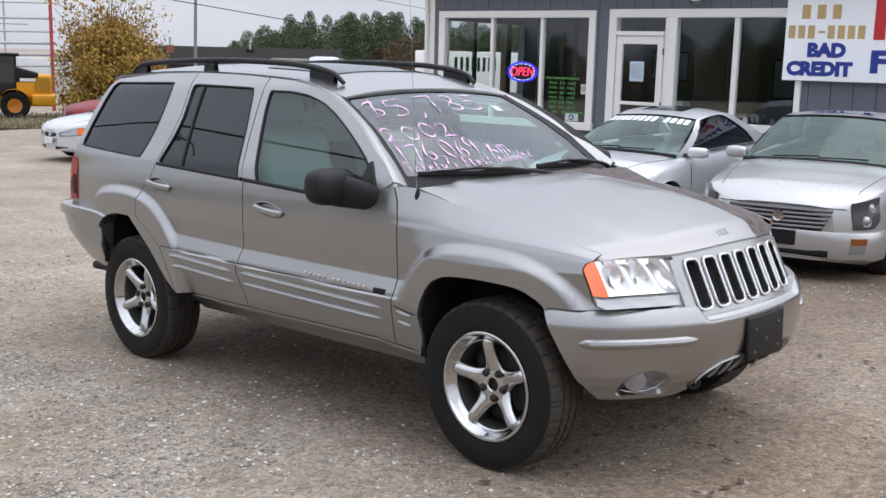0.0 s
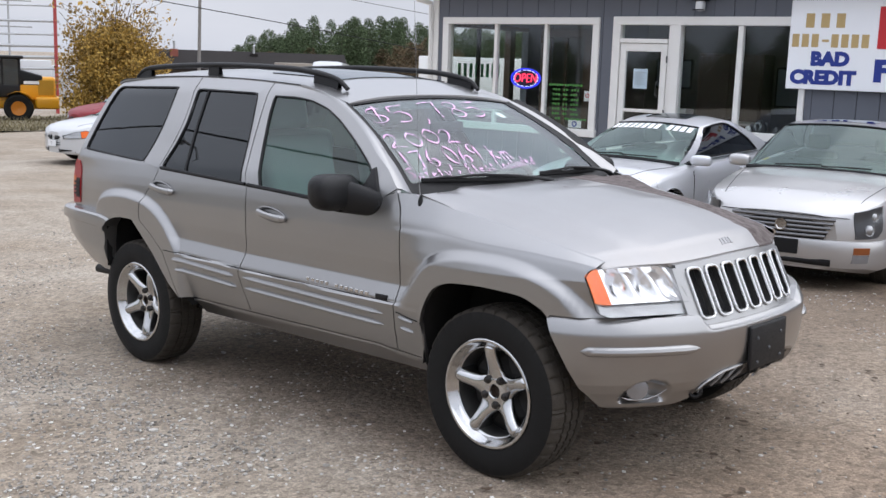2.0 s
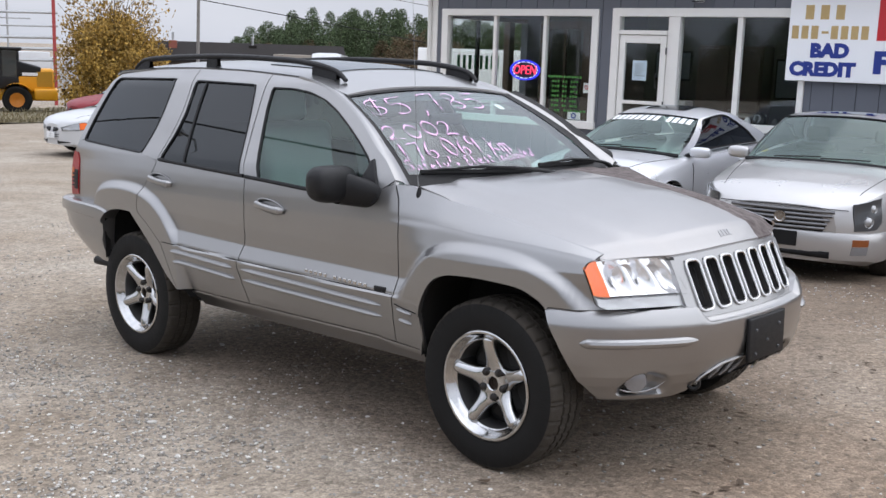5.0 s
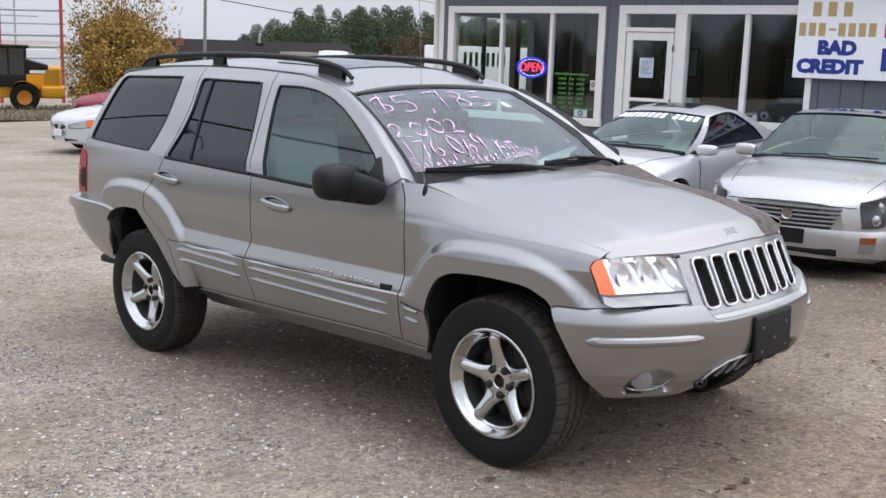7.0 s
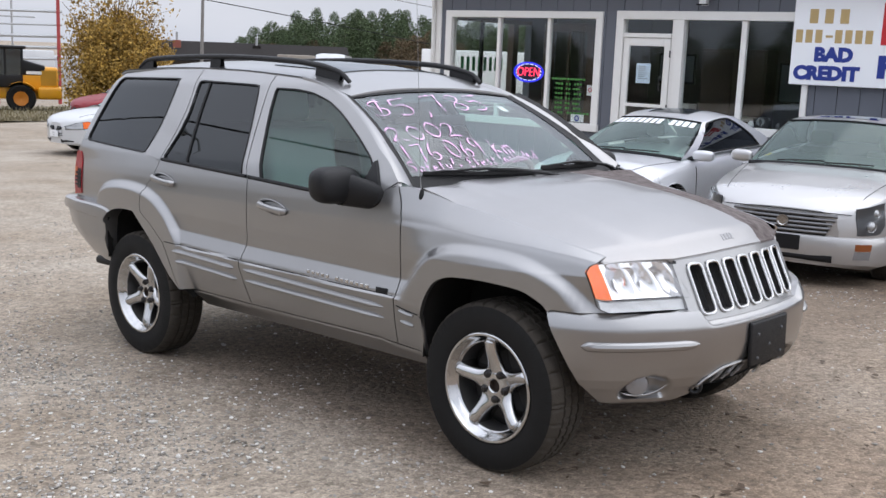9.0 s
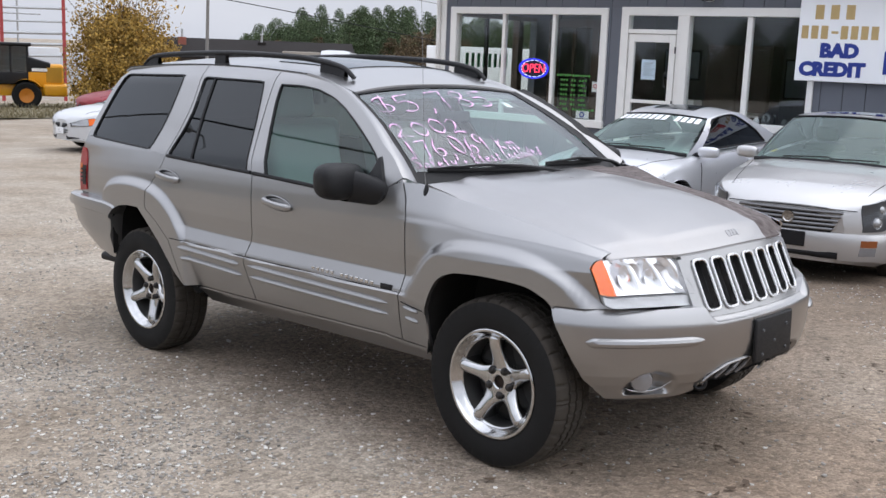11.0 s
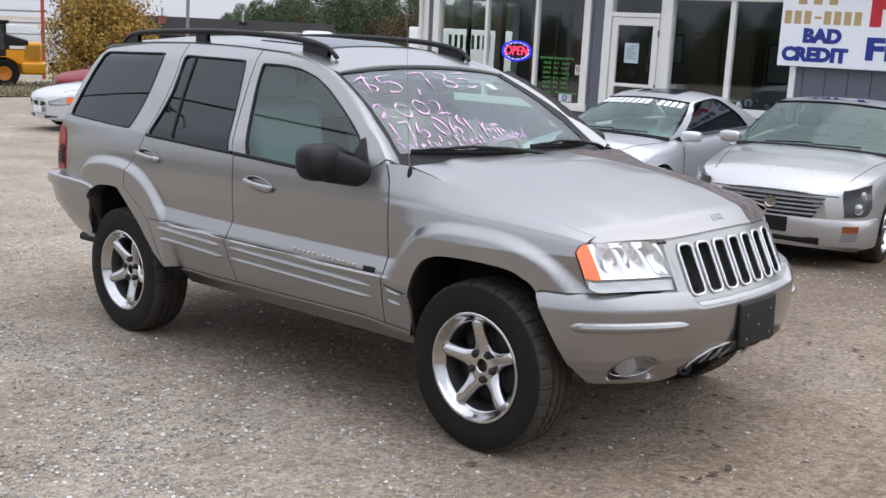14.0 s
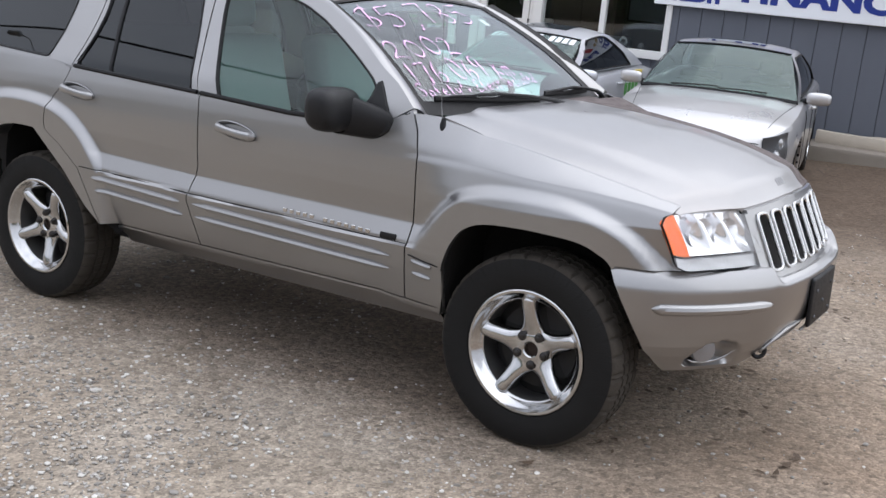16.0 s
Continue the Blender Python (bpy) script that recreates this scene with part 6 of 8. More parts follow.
tagged(part("ceiling", box(-6.6, 7.05, 0.2, 6.9, 2.66, 2.72), material("ceiling_board", (0.32, 0.32, 0.31), 0.9), smooth=False), kind="structure").matrix_basis = OFFICE
tagged(part("floor", box(-6.75, 7.05, 0.2, 6.9, -0.10, 0.0), material("office_floor", (0.10, 0.085, 0.07), 0.6, 0, 0.2, 5), smooth=False), kind="structure").matrix_basis = OFFICE
tagged(part("wall_partition", box(-6.6, 7.05, 3.6, 3.7, 0, 2.66), ROOM_WALL, smooth=False), kind="structure").matrix_basis = OFFICE


def trim_bar(parent, name, u0, u1, z0, z1, y0=-0.035, y1=0.12, mat=None, bevel=0.006):
    return part(name, box(u0, u1, y0, y1, z0, z1, bevel, 1), mat or WHITE_TRIM, parent)


win = thing("window_1", OFFICE, "white-framed shop window of three panes with a lit neon sign", "window", kind="structure")
trim_bar(win, "window_head", -6.55, -3.44, 2.455, 2.565)
trim_bar(win, "window_jamb", -6.55, -6.42, 0.72, 2.455)
trim_bar(win, "window_jamb", -3.56, -3.44, 0.72, 2.455)
trim_bar(win, "window_sill", -6.58, -3.42, 0.70, 0.815, -0.06)
for u in (-5.44, -4.45):
    trim_bar(win, "mullion", u - 0.03, u + 0.03, 0.815, 2.455, 0.0, 0.09)
for a, b in ((-6.42, -5.47), (-5.41, -4.48), (-4.42, -3.56)):
    ob = part("pane", box(a, b, 0.045, 0.051, 0.815, 2.455), SHOP_GLASS, win, smooth=False)
    ob.visible_shadow = False
win2 = thing("window_2", OFFICE, "white-framed shop window of two tall panes", "window", kind="structure")
trim_bar(win2, "window_head", -3.20, -0.15, 2.455, 2.58)
trim_bar(win2, "window_jamb", -0.225, -0.14, 0.84, 2.455)
trim_bar(win2, "window_post", -2.205, -2.06, -0.1, 2.455)
trim_bar(win2, "post_fillet", -2.255, -2.21, -0.1, 2.455, -0.015)
trim_bar(win2, "mullion", -1.18, -1.10, 0.95, 2.455, 0.0, 0.09)
trim_bar(win2, "window_sill", -2.06, -0.14, 0.84, 0.95, -0.06)
for a, b in ((-2.06, -1.18), (-1.10, -0.225)):
    ob = part("pane", box(a, b, 0.045, 0.051, 0.95, 2.455), SHOP_GLASS, win2, smooth=False)
    ob.visible_shadow = False
door = thing("door_1", OFFICE, "white glazed office door with a paper notice, closed", "door", kind="structure")
trim_bar(door, "door_jamb", -3.20, -3.07, -0.1, 2.455)
trim_bar(door, "transom_bar", -3.07, -2.26, 2.185, 2.25, -0.03)
ob = part("transom_pane", box(-3.07, -2.26, 0.045, 0.051, 2.25, 2.455), SHOP_GLASS, door, smooth=False)
ob.visible_shadow = False
leaf = trim_bar(door, "door_leaf", -3.06, -2.96, 0.03, 2.18, -0.01, 0.05)
trim_bar(leaf, "door_stile", -2.37, -2.27, 0.03, 2.18, -0.01, 0.05)
trim_bar(leaf, "door_rail", -2.96, -2.37, 2.06, 2.18, -0.01, 0.05)
trim_bar(leaf, "door_rail", -2.96, -2.37, 1.14, 1.19, -0.01, 0.05)
trim_bar(leaf, "door_rail", -2.96, -2.37, 0.03, 0.30, -0.01, 0.05)
for z0, z1 in ((0.30, 1.14), (1.19, 2.06)):
    ob = part("door_pane", box(-2.96, -2.37, 0.015, 0.021, z0, z1), SHOP_GLASS, leaf, smooth=False)
    ob.visible_shadow = False
part("door_handle", tube([(-2.40, -0.012, 1.40), (-2.40, -0.06, 1.42), (-2.40, -0.06, 1.60), (-2.40, -0.012, 1.62)], 0.011, 8), GREY_TRIM, leaf)
for z in (0.4, 1.15, 1.95):
    part("hinge", tube([(-2.255, -0.04, z - 0.05), (-2.255, -0.04, z + 0.05)], 0.012, 8), GREY_TRIM, leaf)
notice = thing("paper_notice", OFFICE, "white paper notice taped inside the door glass", "notice")
part("sheet", box(-2.83, -2.59, 0.023, 0.025, 1.50, 1.80), NOTICE_PAPER, notice, smooth=False)
for k in range(7):
    part("text_line", box(-2.79, -2.63 - 0.03 * (k % 3), 0.0205, 0.0225, 1.745 - 0.03 * k, 1.752 - 0.03 * k), GREY_TRIM, notice, smooth=False)

# side window of the corner office, lettered on its glass, and a brown inner door
win3 = thing("window_3", OFFICE, "corner office side window with green lettering on the glass", "window", kind="structure")
trim_bar(win3, "window_head", -6.76, -6.58, 2.42, 2.50, 0.2, 2.72, BROWN_WOOD)
trim_bar(win3, "window_sill", -6.76, -6.58, 0.80, 0.88, 0.2, 2.72, WHITE_TRIM)
trim_bar(win3, "mullion", -6.70, -6.63, 0.88, 2.42, 1.16, 1.22, BLACK_PLASTIC)
trim_bar(win3, "window_post", -6.74, -6.60, 0.88, 2.42, 2.12, 2.28, BROWN_WOOD)
ob = part("pane", box(-6.67, -6.664, 0.2, 2.72, 0.88, 2.42), SHOP_GLASS, win3, smooth=False)
ob.visible_shadow = False
for k in range(8):
    y0 = 0.60 + 0.172 * k
    part("letter_bar", box(-6.675, -6.671, y0, y0 + 0.085, 1.54, 1.79), GREEN_INK, win3, smooth=False)
inner = thing("inner_door_frame", OFFICE, "dark brown timber door frame inside the corner office", "door frame", kind="structure")
for u0, u1, y0, y1, z0, z1 in ((-5.78, -5.62, 1.9, 2.05, 0, 2.45), (-4.86, -4.62, 1.9, 2.05, 0, 2.45), (-5.78, -4.62, 1.9, 2.05, 2.30, 2.45), (-5.30, -5.24, 1.95, 2.0, 0, 2.3)):
    part("post", box(u0, u1, y0, y1, z0, z1, 0.006, 1), BROWN_WOOD, inner)
part("post", box(-4.62, -4.50, 2.0, 3.6, 0, 2.66), ROOM_WALL, inner, smooth=False)

# neon sign
neon = thing("neon_sign", OFFICE, "lit red and blue oval OPEN neon sign in the window", "neon sign")
RED_NEON, BLUE_NEON = glow("red_neon", (1.0, 0.04, 0.10), 3.0), glow("blue_neon", (0.02, 0.03, 0.85), 1.3)
WHITE_NEON = glow("pale_neon", (0.55, 0.60, 1.0), 2.0)
oval = [(-4.87 + 0.285 * math.cos(a), 0.12, 1.58 + 0.155 * math.sin(a)) for a in np.linspace(0, 2 * math.pi, 49)]
c = np.array((-4.87, 0.12, 1.58))
part("backing", grid([[tuple(p) for p in oval], [tuple(c + (np.array(p) - c) * 0.02) for p in oval]]), material("blue_backing", (0.006, 0.006, 0.05), 0.5), neon)
for ring, rad in ((1.0, 0.016), (0.86, 0.006)):
    for k in range(0, 48, 3 if ring < 1 else 48):
        pts = [tuple(c + (np.array(p) - c) * ring + (0, -0.015, 0)) for p in (oval if ring == 1.0 else oval[k : k + 3])]
        part("blue_tube", tube(pts, rad, 6), BLUE_NEON if ring == 1.0 else WHITE_NEON, neon)
lettering("open_letters", "OPEN", 0.21, frame_of((-5.10, 0.095, 1.515), (1, 0, 0), (0, 0, 1)), RED_NEON, neon, 0.006, 0.1, -0.0035, width=0.44)
hours = thing("opening_hours", OFFICE, "green painted opening hours on the window glass", "lettering")
for k, (a, b) in enumerate(((-4.36, -3.72), (-4.28, -3.78), (-4.28, -3.80), (-4.28, -3.78), (-4.28, -3.79), (-4.28, -3.80), (-4.28, -3.78), (-4.40, -3.62))):
    z = 1.52 - 0.077 * k
    n_ = 13 if k in (0, 7) else 10
    for j in range(n_):
        u = a + (b - a) * j / n_
        if (j in (3, 6) and k not in (0, 7)) or (k == 7 and j in (2, 5)):
            continue
        w_, low = (b - a) / n_ * (0.62, 0.72, 0.5)[(j + k) % 3], z - (0.036, 0.030, 0.034)[(2 * j + k) % 3]
        part("text_bar", box(u, u + w_, 0.040, 0.043, low, z - (0.0, 0.004)[j % 2]), LIME_INK, hours, smooth=False)
sticker = thing("window_sticker", OFFICE, "small white and blue round sticker card in the window corner", "sticker")
part("card", box(-3.97, -3.73, 0.053, 0.055, 0.83, 0.95), PAPER, sticker, smooth=False)
ringb = lathe([(0.028, 0), (0.045, 0), (0.045, -0.003), (0.028, -0.003)], 24)
bmesh.ops.transform(ringb, matrix=pose(-3.85, 0.0415, 0.89), verts=ringb.verts)
part("ring", ringb, BLUE_INK, sticker)
nos = thing("no_smoking_card", OFFICE, "small white card with a red ring on the window", "card")
part("card", box(-3.70, -3.57, 0.053, 0.055, 1.26, 1.42), PAPER, nos, smooth=False)
ringb = lathe([(0.024, 0), (0.034, 0), (0.034, -0.003), (0.024, -0.003)], 24)
bmesh.ops.transform(ringb, matrix=pose(-3.635, 0.0415, 1.35), verts=ringb.verts)
part("ring", ringb, RED_INK, nos)


def picture(u, z, w, h, label):
    p_ = thing("picture_frame", OFFICE, label, "picture", "pictures on the office wall")
    part("frame", box(u - w / 2, u + w / 2, 3.55, 3.598, z - h / 2, z + h / 2, 0.008, 1), BLACK_PLASTIC, p_)
    part("print", box(u - w / 2 + 0.04, u + w / 2 - 0.04, 3.544, 3.552, z - h / 2 + 0.04, z + h / 2 - 0.04), material("print", (0.10, 0.13, 0.16), 0.3, 0, 0.5, 5), p_, smooth=False)


picture(-4.9, 1.62, 0.45, 0.5, "framed dark print on the office wall")
picture(-3.9, 1.72, 0.75, 0.55, "framed dark print on the office wall")
picture(-1.4, 1.55, 1.1, 0.7, "wide framed print on the office wall")
shelf = thing("brown_cabinet", OFFICE, "tall brown wooden cabinet against the office wall", "cabinet")
part("carcass", box(-3.2, -2.0, 3.1, 3.58, 0, 2.1, 0.01, 1), BROWN_WOOD, shelf)
for u0, u1 in ((-3.17, -2.61), (-2.59, -2.03)):
    d_ = part("cabinet_door", box(u0, u1, 3.075, 3.10, 0.08, 2.05, 0.008, 1), BROWN_WOOD, shelf)
    part("knob", lathe([(0.0005, -0.02), (0.012, -0.018), (0.008, 0.0)], 10), ALLOY, d_).matrix_basis = pose(u1 - 0.05 if u0 < -3 else u0 + 0.05, 3.075, 1.0)
desk = thing("desk", OFFICE, "pale office desk with papers behind the glass", "desk")
part("desktop", box(-3.1, -1.3, 1.0, 1.7, 0.98, 1.02, 0.008, 1), material("pale_laminate", (0.45, 0.43, 0.40), 0.5), desk)
for u in (-3.05, -1.4):
    part("desk_side", box(u, u + 0.04, 1.02, 1.68, 0, 0.98), BROWN_WOOD, desk)
for u, y, h in ((-2.95, 1.1, 0.10), (-2.7, 1.2, 0.16), (-2.5, 1.1, 0.06)):
    pp = thing("paper_stack", OFFICE, "stack of papers lying on the office desk", "papers", "papers on the desk")
    part("sheets", box(u, u + 0.22, y, y + 0.3, 1.02, 1.02 + h, 0.004, 1), PAPER, pp)
for u, z, r, mat, lab in ((-0.82, 0.95, 0.10, BLACK_PLASTIC, "small dark model car wheel on the window sill"), (-0.58, 0.95, 0.05, GREY_TRIM, "small grey ornament on the window sill"), (-1.0, 0.95, 0.05, PAPER, "small white ornament on the window sill")):
    orn = thing("sill_ornament", OFFICE, lab, "ornament", "ornaments on the window sill")
    o_ = lathe([(0.0005, 0.0), (r * 0.9, 0.0), (r, r * 0.5), (r * 0.8, r * 1.2), (r * 0.4, r * 1.7), (0.0005, r * 1.8)], 20, "z")
    bmesh.ops.transform(o_, matrix=pose(u, 0.2, z), verts=o_.verts)
    part("ornament_body", o_, mat, orn)
    if mat is BLACK_PLASTIC:
        rr2 = lathe([(0.03, 0), (0.06, 0), (0.06, -0.006), (0.03, -0.006)], 20)
        bmesh.ops.transform(rr2, matrix=pose(u, 0.11, z + 0.09), verts=rr2.verts)
        part("ring", rr2, ALLOY, orn)
lampw = thing("wall_lamp", OFFICE, "small black wall lantern with a white glass over the window", "wall lamp")
part("housing", box(-1.86, -1.64, -0.16, 0.0, 2.80, 2.90, 0.015, 2), BLACK_PLASTIC, lampw)
part("lamp_glass", box(-1.81, -1.69, -0.14, -0.03, 2.66, 2.80, 0.02, 2), material("opal_glass", (0.75, 0.76, 0.77), 0.3), lampw)
part("cage", box(-1.84, -1.66, -0.15, -0.145, 2.66, 2.68), BLACK_PLASTIC, lampw)

# advertising board
board = thing("sign_board", OFFICE, "white painted advertising board with gold, blue and red letters", "sign")
part("panel", box(-0.395, 5.6, -0.09, -0.035, 1.60, 2.80, 0.008, 1), material("sign_white", (0.90, 0.92, 0.95), 0.5, 0, 0.05, 3), board)
for u in (0.1, 2.6, 5.1):
    part("batten", box(u, u + 0.06, -0.035, 0.0, 1.62, 2.78), WHITE_TRIM, board)


def on_board(text, u, z, cap, width, mat, off=0.0):
    return lettering("letters", text, cap / 0.70, frame_of((u, -0.092, z), (1, 0, 0), (0, 0, 1)), mat, board, 0.003, 0, off, width=width)


on_board("BAD", -0.07, 1.935, 0.17, 0.52, BLUE_INK, 0.016)
on_board("CREDIT", -0.335, 1.685, 0.17, 0.90, BLUE_INK, 0.016)
on_board("FINANC", 0.77, 1.745, 0.27, 1.88, BLUE_INK, 0.018)
on_board("F", 0.765, 2.19, 0.50, 0.36, RED_INK, 0.03)
for u0, u1, z0, z1, n_ in ((-0.19, 0.43, 2.43, 2.62, 3), (-0.36, 0.71, 2.17, 2.345, 8)):
    for k in range(n_):
        w_ = (u1 - u0) / n_
        a = u0 + w_ * k
        if n_ == 8 and k == 3:
            part("digit_bar", box(a + 0.02, a + w_ - 0.02, -0.0935, -0.0895, (z0 + z1) / 2 - 0.016, (z0 + z1) / 2 + 0.016), GOLD_INK, board, smooth=False)
            continue
        w2 = w_ * (0.62 if n_ == 3 else 0.8)
        part("digit_bar", box(a + 0.012, a + w2, -0.0935, -0.0895, z0, z1, 0.0015, 1), GOLD_INK, board, smooth=False)

# ledge and concrete blocks along the wall
PALE_CONCRETE = material("weathered_block", (0.50, 0.445, 0.37), 0.9, 0, 0.3, 7, 0.6, 60)
def slab(name, u0, u1, y0, y1, z0, z1, label, cat, kind=""):
    b_ = box(u0, u1, y0, y1, z0, z1, 0.02, 2)
    bmesh.ops.subdivide_edges(b_, edges=[e for e in b_.edges if e.calc_length() > 0.4], cuts=14, use_grid_fill=True)
    for v in b_.verts:
        v.co += Vector((0, 0.02, 0.02)) * noise.noise(v.co * 3.1)
    ob = tagged(part(name, b_, PALE_CONCRETE if name == "concrete_block" else CONCRETE), label, cat, kind=kind)
    ob.matrix_basis = OFFICE
    return ob


slab("ledge", -3.3, 7.2, -0.75, 0.0, -0.5, 0.085, "worn concrete ledge along the office wall", "ledge", "structure")
slab("concrete_block", 2.05, 3.9, -0.34, -0.16, 0.075, 0.235, "old concrete parking block lying on the ledge", "concrete block")
# ---- other parked cars: x forward, y left, standing on z = 0 ----
CAR_GLASS = glass("car_glass", (0.60, 0.80, 0.72), 0.95, 0.0, 1.52, (0.84, 0.98, 0.95))
DARK_GLASS = glass("dark_car_glass", (0.10, 0.11, 0.12), 1.0, 0.0, 1.55)
LAMP_GREY = material("smoky_lamp_back", (0.075, 0.078, 0.085), 0.3, 0.5, 0.2, 20)
GRILLE_SLAT = material("satin_grille", (0.17, 0.17, 0.175), 0.35, 0.7, 0.06, 20)
SEAT = material("grey_upholstery", (0.16, 0.16, 0.155), 0.8, 0, 0.2, 12)


def sedan(name, m, paint, label, s):
    """A saloon or coupe from its side profile s; returns the car and its face functions."""
    car = thing(name, m, label, "car", "cars parked on the lot")
    L0, L1, w = s["rear"], s["front"], s["width"]

    def W(x):
        return float(np.interp(x, *zip(*s["plan"])))

    def top(x):
        return float(np.interp(x, *zip(*s["shoulder"]))), float(np.interp(x, *zip(*s["crown"])))

    def section(x):
        ww, (zs, zc) = W(x), top(x)
        zl = float(np.interp(x, [L0, L0 + 0.3, L1 - 0.35, L1], [0.34, 0.2, 0.19, 0.24]))
        half = [(ww - 0.10, zl), (ww - 0.02, zl + 0.04), (ww - 0.005, 0.36), (ww, 0.46), (ww + 0.004, 0.56), (ww - 0.006, zs - 0.14), (ww - 0.022, zs - 0.06), (ww - 0.055, zs - 0.015), (ww - 0.11, zs), (ww * 0.66, zs + (zc - zs) * 0.6), (ww * 0.33, zs + (zc - zs) * 0.92), (0, zc)]
        out = []
        for y, z in half:
            for ax in s["axles"]:
                d = abs(x - ax)
                if d < s["arch"]:
                    z = max(z, min(s["hub"] + math.sqrt(s["arch"] ** 2 - d * d), zs - 0.05))
            out.append((x, y, z))
        return out

    def side(x, z):
        h = section(x)
        return float(np.interp(z, [p[2] for p in h], [p[1] for p in h]))

    xs = sorted(set(np.r_[np.linspace(L0, L1, 90), [ax + k * s["arch"] for ax in s["axles"] for k in (-1, -0.97, -0.9, 0.9, 0.97, 1)]].round(4)))
    rows = []
    for x in xs:
        h = section(x)
        rows.append(h + [(a, -b, c) for a, b, c in h[-2::-1]])
    body = part("body", grid(rows), paint, car)
    for end in (rows[0], rows[-1]):
        bm = poly_mesh(end, [tuple(range(len(end)))])
        part("end_panel", bm, paint, body)
    part("shaded_underbody", box(L0 + 0.3, L1 - 0.35, -w + 0.16, w - 0.16, 0.2, 0.42), SHADOW_PAN, body)
    for ax in s["axles"]:
        for sg in (-1, 1):
            part("wheel_housing", grid([[(ax + s["arch"] * math.cos(a), sg * (W(ax) - o), s["hub"] + s["arch"] * math.sin(a)) for a in np.linspace(0, math.pi, 20)] for o in (0.004, 0.3)]), SHADOW_PAN, body)
            add_wheel(car, ax, sg, 0, s["tyre"], 0.2, s["tyre"] * 0.66, W(ax) - 0.115, s["tyre"] * 0.98, s.get("spokes", 7), CHROME if s.get("shiny") else ALLOY)
    # glasshouse
    ab, at, ct, cb = (np.array(s[k]) for k in ("a_base", "a_top", "c_top", "c_base"))

    def cabin(u, t, sg, out=0.0):
        base = ab * (1 - u) + cb * u
        base = base + np.array((0, 0.035 * math.sin(math.pi * u), 0.02 * math.sin(math.pi * u)))
        up = at * (1 - u) + ct * u
        up = up + np.array((0, 0.02 * math.sin(math.pi * u), s["arc"] * math.sin(math.pi * u)))
        p = base * (1 - t) + up * t + np.array((0, 0.035 * math.sin(math.pi * t) + out, 0))
        return (p[0], sg * p[1], p[2])

    def lid(u):
        """How much of the window's height is left towards its rear end."""
        if s.get("round_end"):
            return max(0.04, math.sqrt(max(0.0, 1 - max(0.0, (u - 0.50) / 0.50) ** 2)) ** 0.9)
        return 1 - s["swoop"] * max(0, u - 0.45) ** 2 / 0.3

    for sg in (-1, 1):
        w0, w1, t0, t1 = s["win"]
        for a, b, c, d in ((0, w0, 0, 1), (w1, 1, 0, 1), (w0, w1, 0, t0), (w0, w1, t1, 1)):
            part("pillar", grid([[cabin(u, t, sg) for t in np.linspace(c, d, 8)] for u in np.linspace(a, b, 12)]), paint, body)
        ob = part("side_window", grid([[cabin(w0 + (w1 - w0) * u, t0 + (t1 - t0) * t * lid(u), sg, -0.006) for t in np.linspace(0, 1, 8)] for u in np.linspace(0, 1, 24)]), DARK_GLASS, body)
        edge = [cabin(w0 + (w1 - w0) * u, t0, sg, 0.002) for u in np.linspace(0, 1, 20)] + [cabin(w1, t0 + (t1 - t0) * t * lid(1.0), sg, 0.002) for t in np.linspace(0, 1, 4)] + [cabin(w0 + (w1 - w0) * u, t0 + (t1 - t0) * lid(u), sg, 0.002) for u in np.linspace(1, 0, 24)]
        part("window_seal", tube(edge + edge[:1], 0.010, 6), SEAL, ob)
        if s["swoop"]:
            fill = [[cabin(w0 + (w1 - w0) * u, t0 + (t1 - t0) * (lid(u) * (1 - k) + k), sg, 0.0) for u in np.linspace(0, 1, 24)] for k in (0, 0.5, 1)]
            part("pillar", grid(fill), paint, body)
        for u in s["posts"]:
            part("window_post", grid([[cabin(u + d, t, sg, 0.001) for t in np.linspace(t0, t1, 8)] for d in (0, 0.03)]), SEAL, ob)
        # mirror
        mx, my, mz = s["mirror"]
        rows_ = []
        for a in np.linspace(-math.pi / 2, math.pi / 2, 11):
            pw = lambda v, e: math.copysign(abs(v) ** e, v)
            rows_.append([(mx + 0.06 * pw(math.cos(a), 0.5) * pw(math.cos(b), 0.7) - 0.02 * math.sin(a), sg * (my + 0.115 * pw(math.sin(a), 0.75)), mz + 0.062 * pw(math.cos(a), 0.45) * pw(math.sin(b), 0.7)) for b in np.linspace(0, 2 * math.pi, 21)])
        mir = part("door_mirror", grid(rows_), paint, car)
        part("mirror_arm", tube([(mx, sg * (my - 0.08), mz - 0.02), (mx - 0.02, sg * (my - 0.2), mz - 0.06)], 0.028, 8), BLACK_PLASTIC, mir)
        # door lines and handle
        for xd in s["doors"]:
            part("door_gap", tube([(xd, sg * (W(xd) + (0.004 if z < 0.6 else -0.0)), z) for z in (0.28, 0.4, 0.56)] + [(xd, sg * (W(xd) - 0.003), top(xd)[0] - 0.14), (xd, sg * (W(xd) - 0.02), top(xd)[0] - 0.06)], 0.004, 5), SEAL, body)
        hx = s["handle"]
        part("door_handle", tube([(hx - 0.1, sg * (W(hx) - 0.005), top(hx)[0] - 0.13), (hx - 0.06, sg * (W(hx) + 0.025), top(hx)[0] - 0.13), (hx + 0.06, sg * (W(hx) + 0.025), top(hx)[0] - 0.13), (hx + 0.1, sg * (W(hx) - 0.005), top(hx)[0] - 0.13)], 0.016, 8), paint, body)

    def front_glass(k, v, out=0.0):
        a = ab * v + at * (1 - v)
        c = 1 - k * k
        return (a[0] + 0.10 * c * (0.4 + 0.6 * v) + out * 0.5, k * a[1], a[2] + 0.03 * c + out * 0.85 + 0.015 * math.sin(math.pi * v))

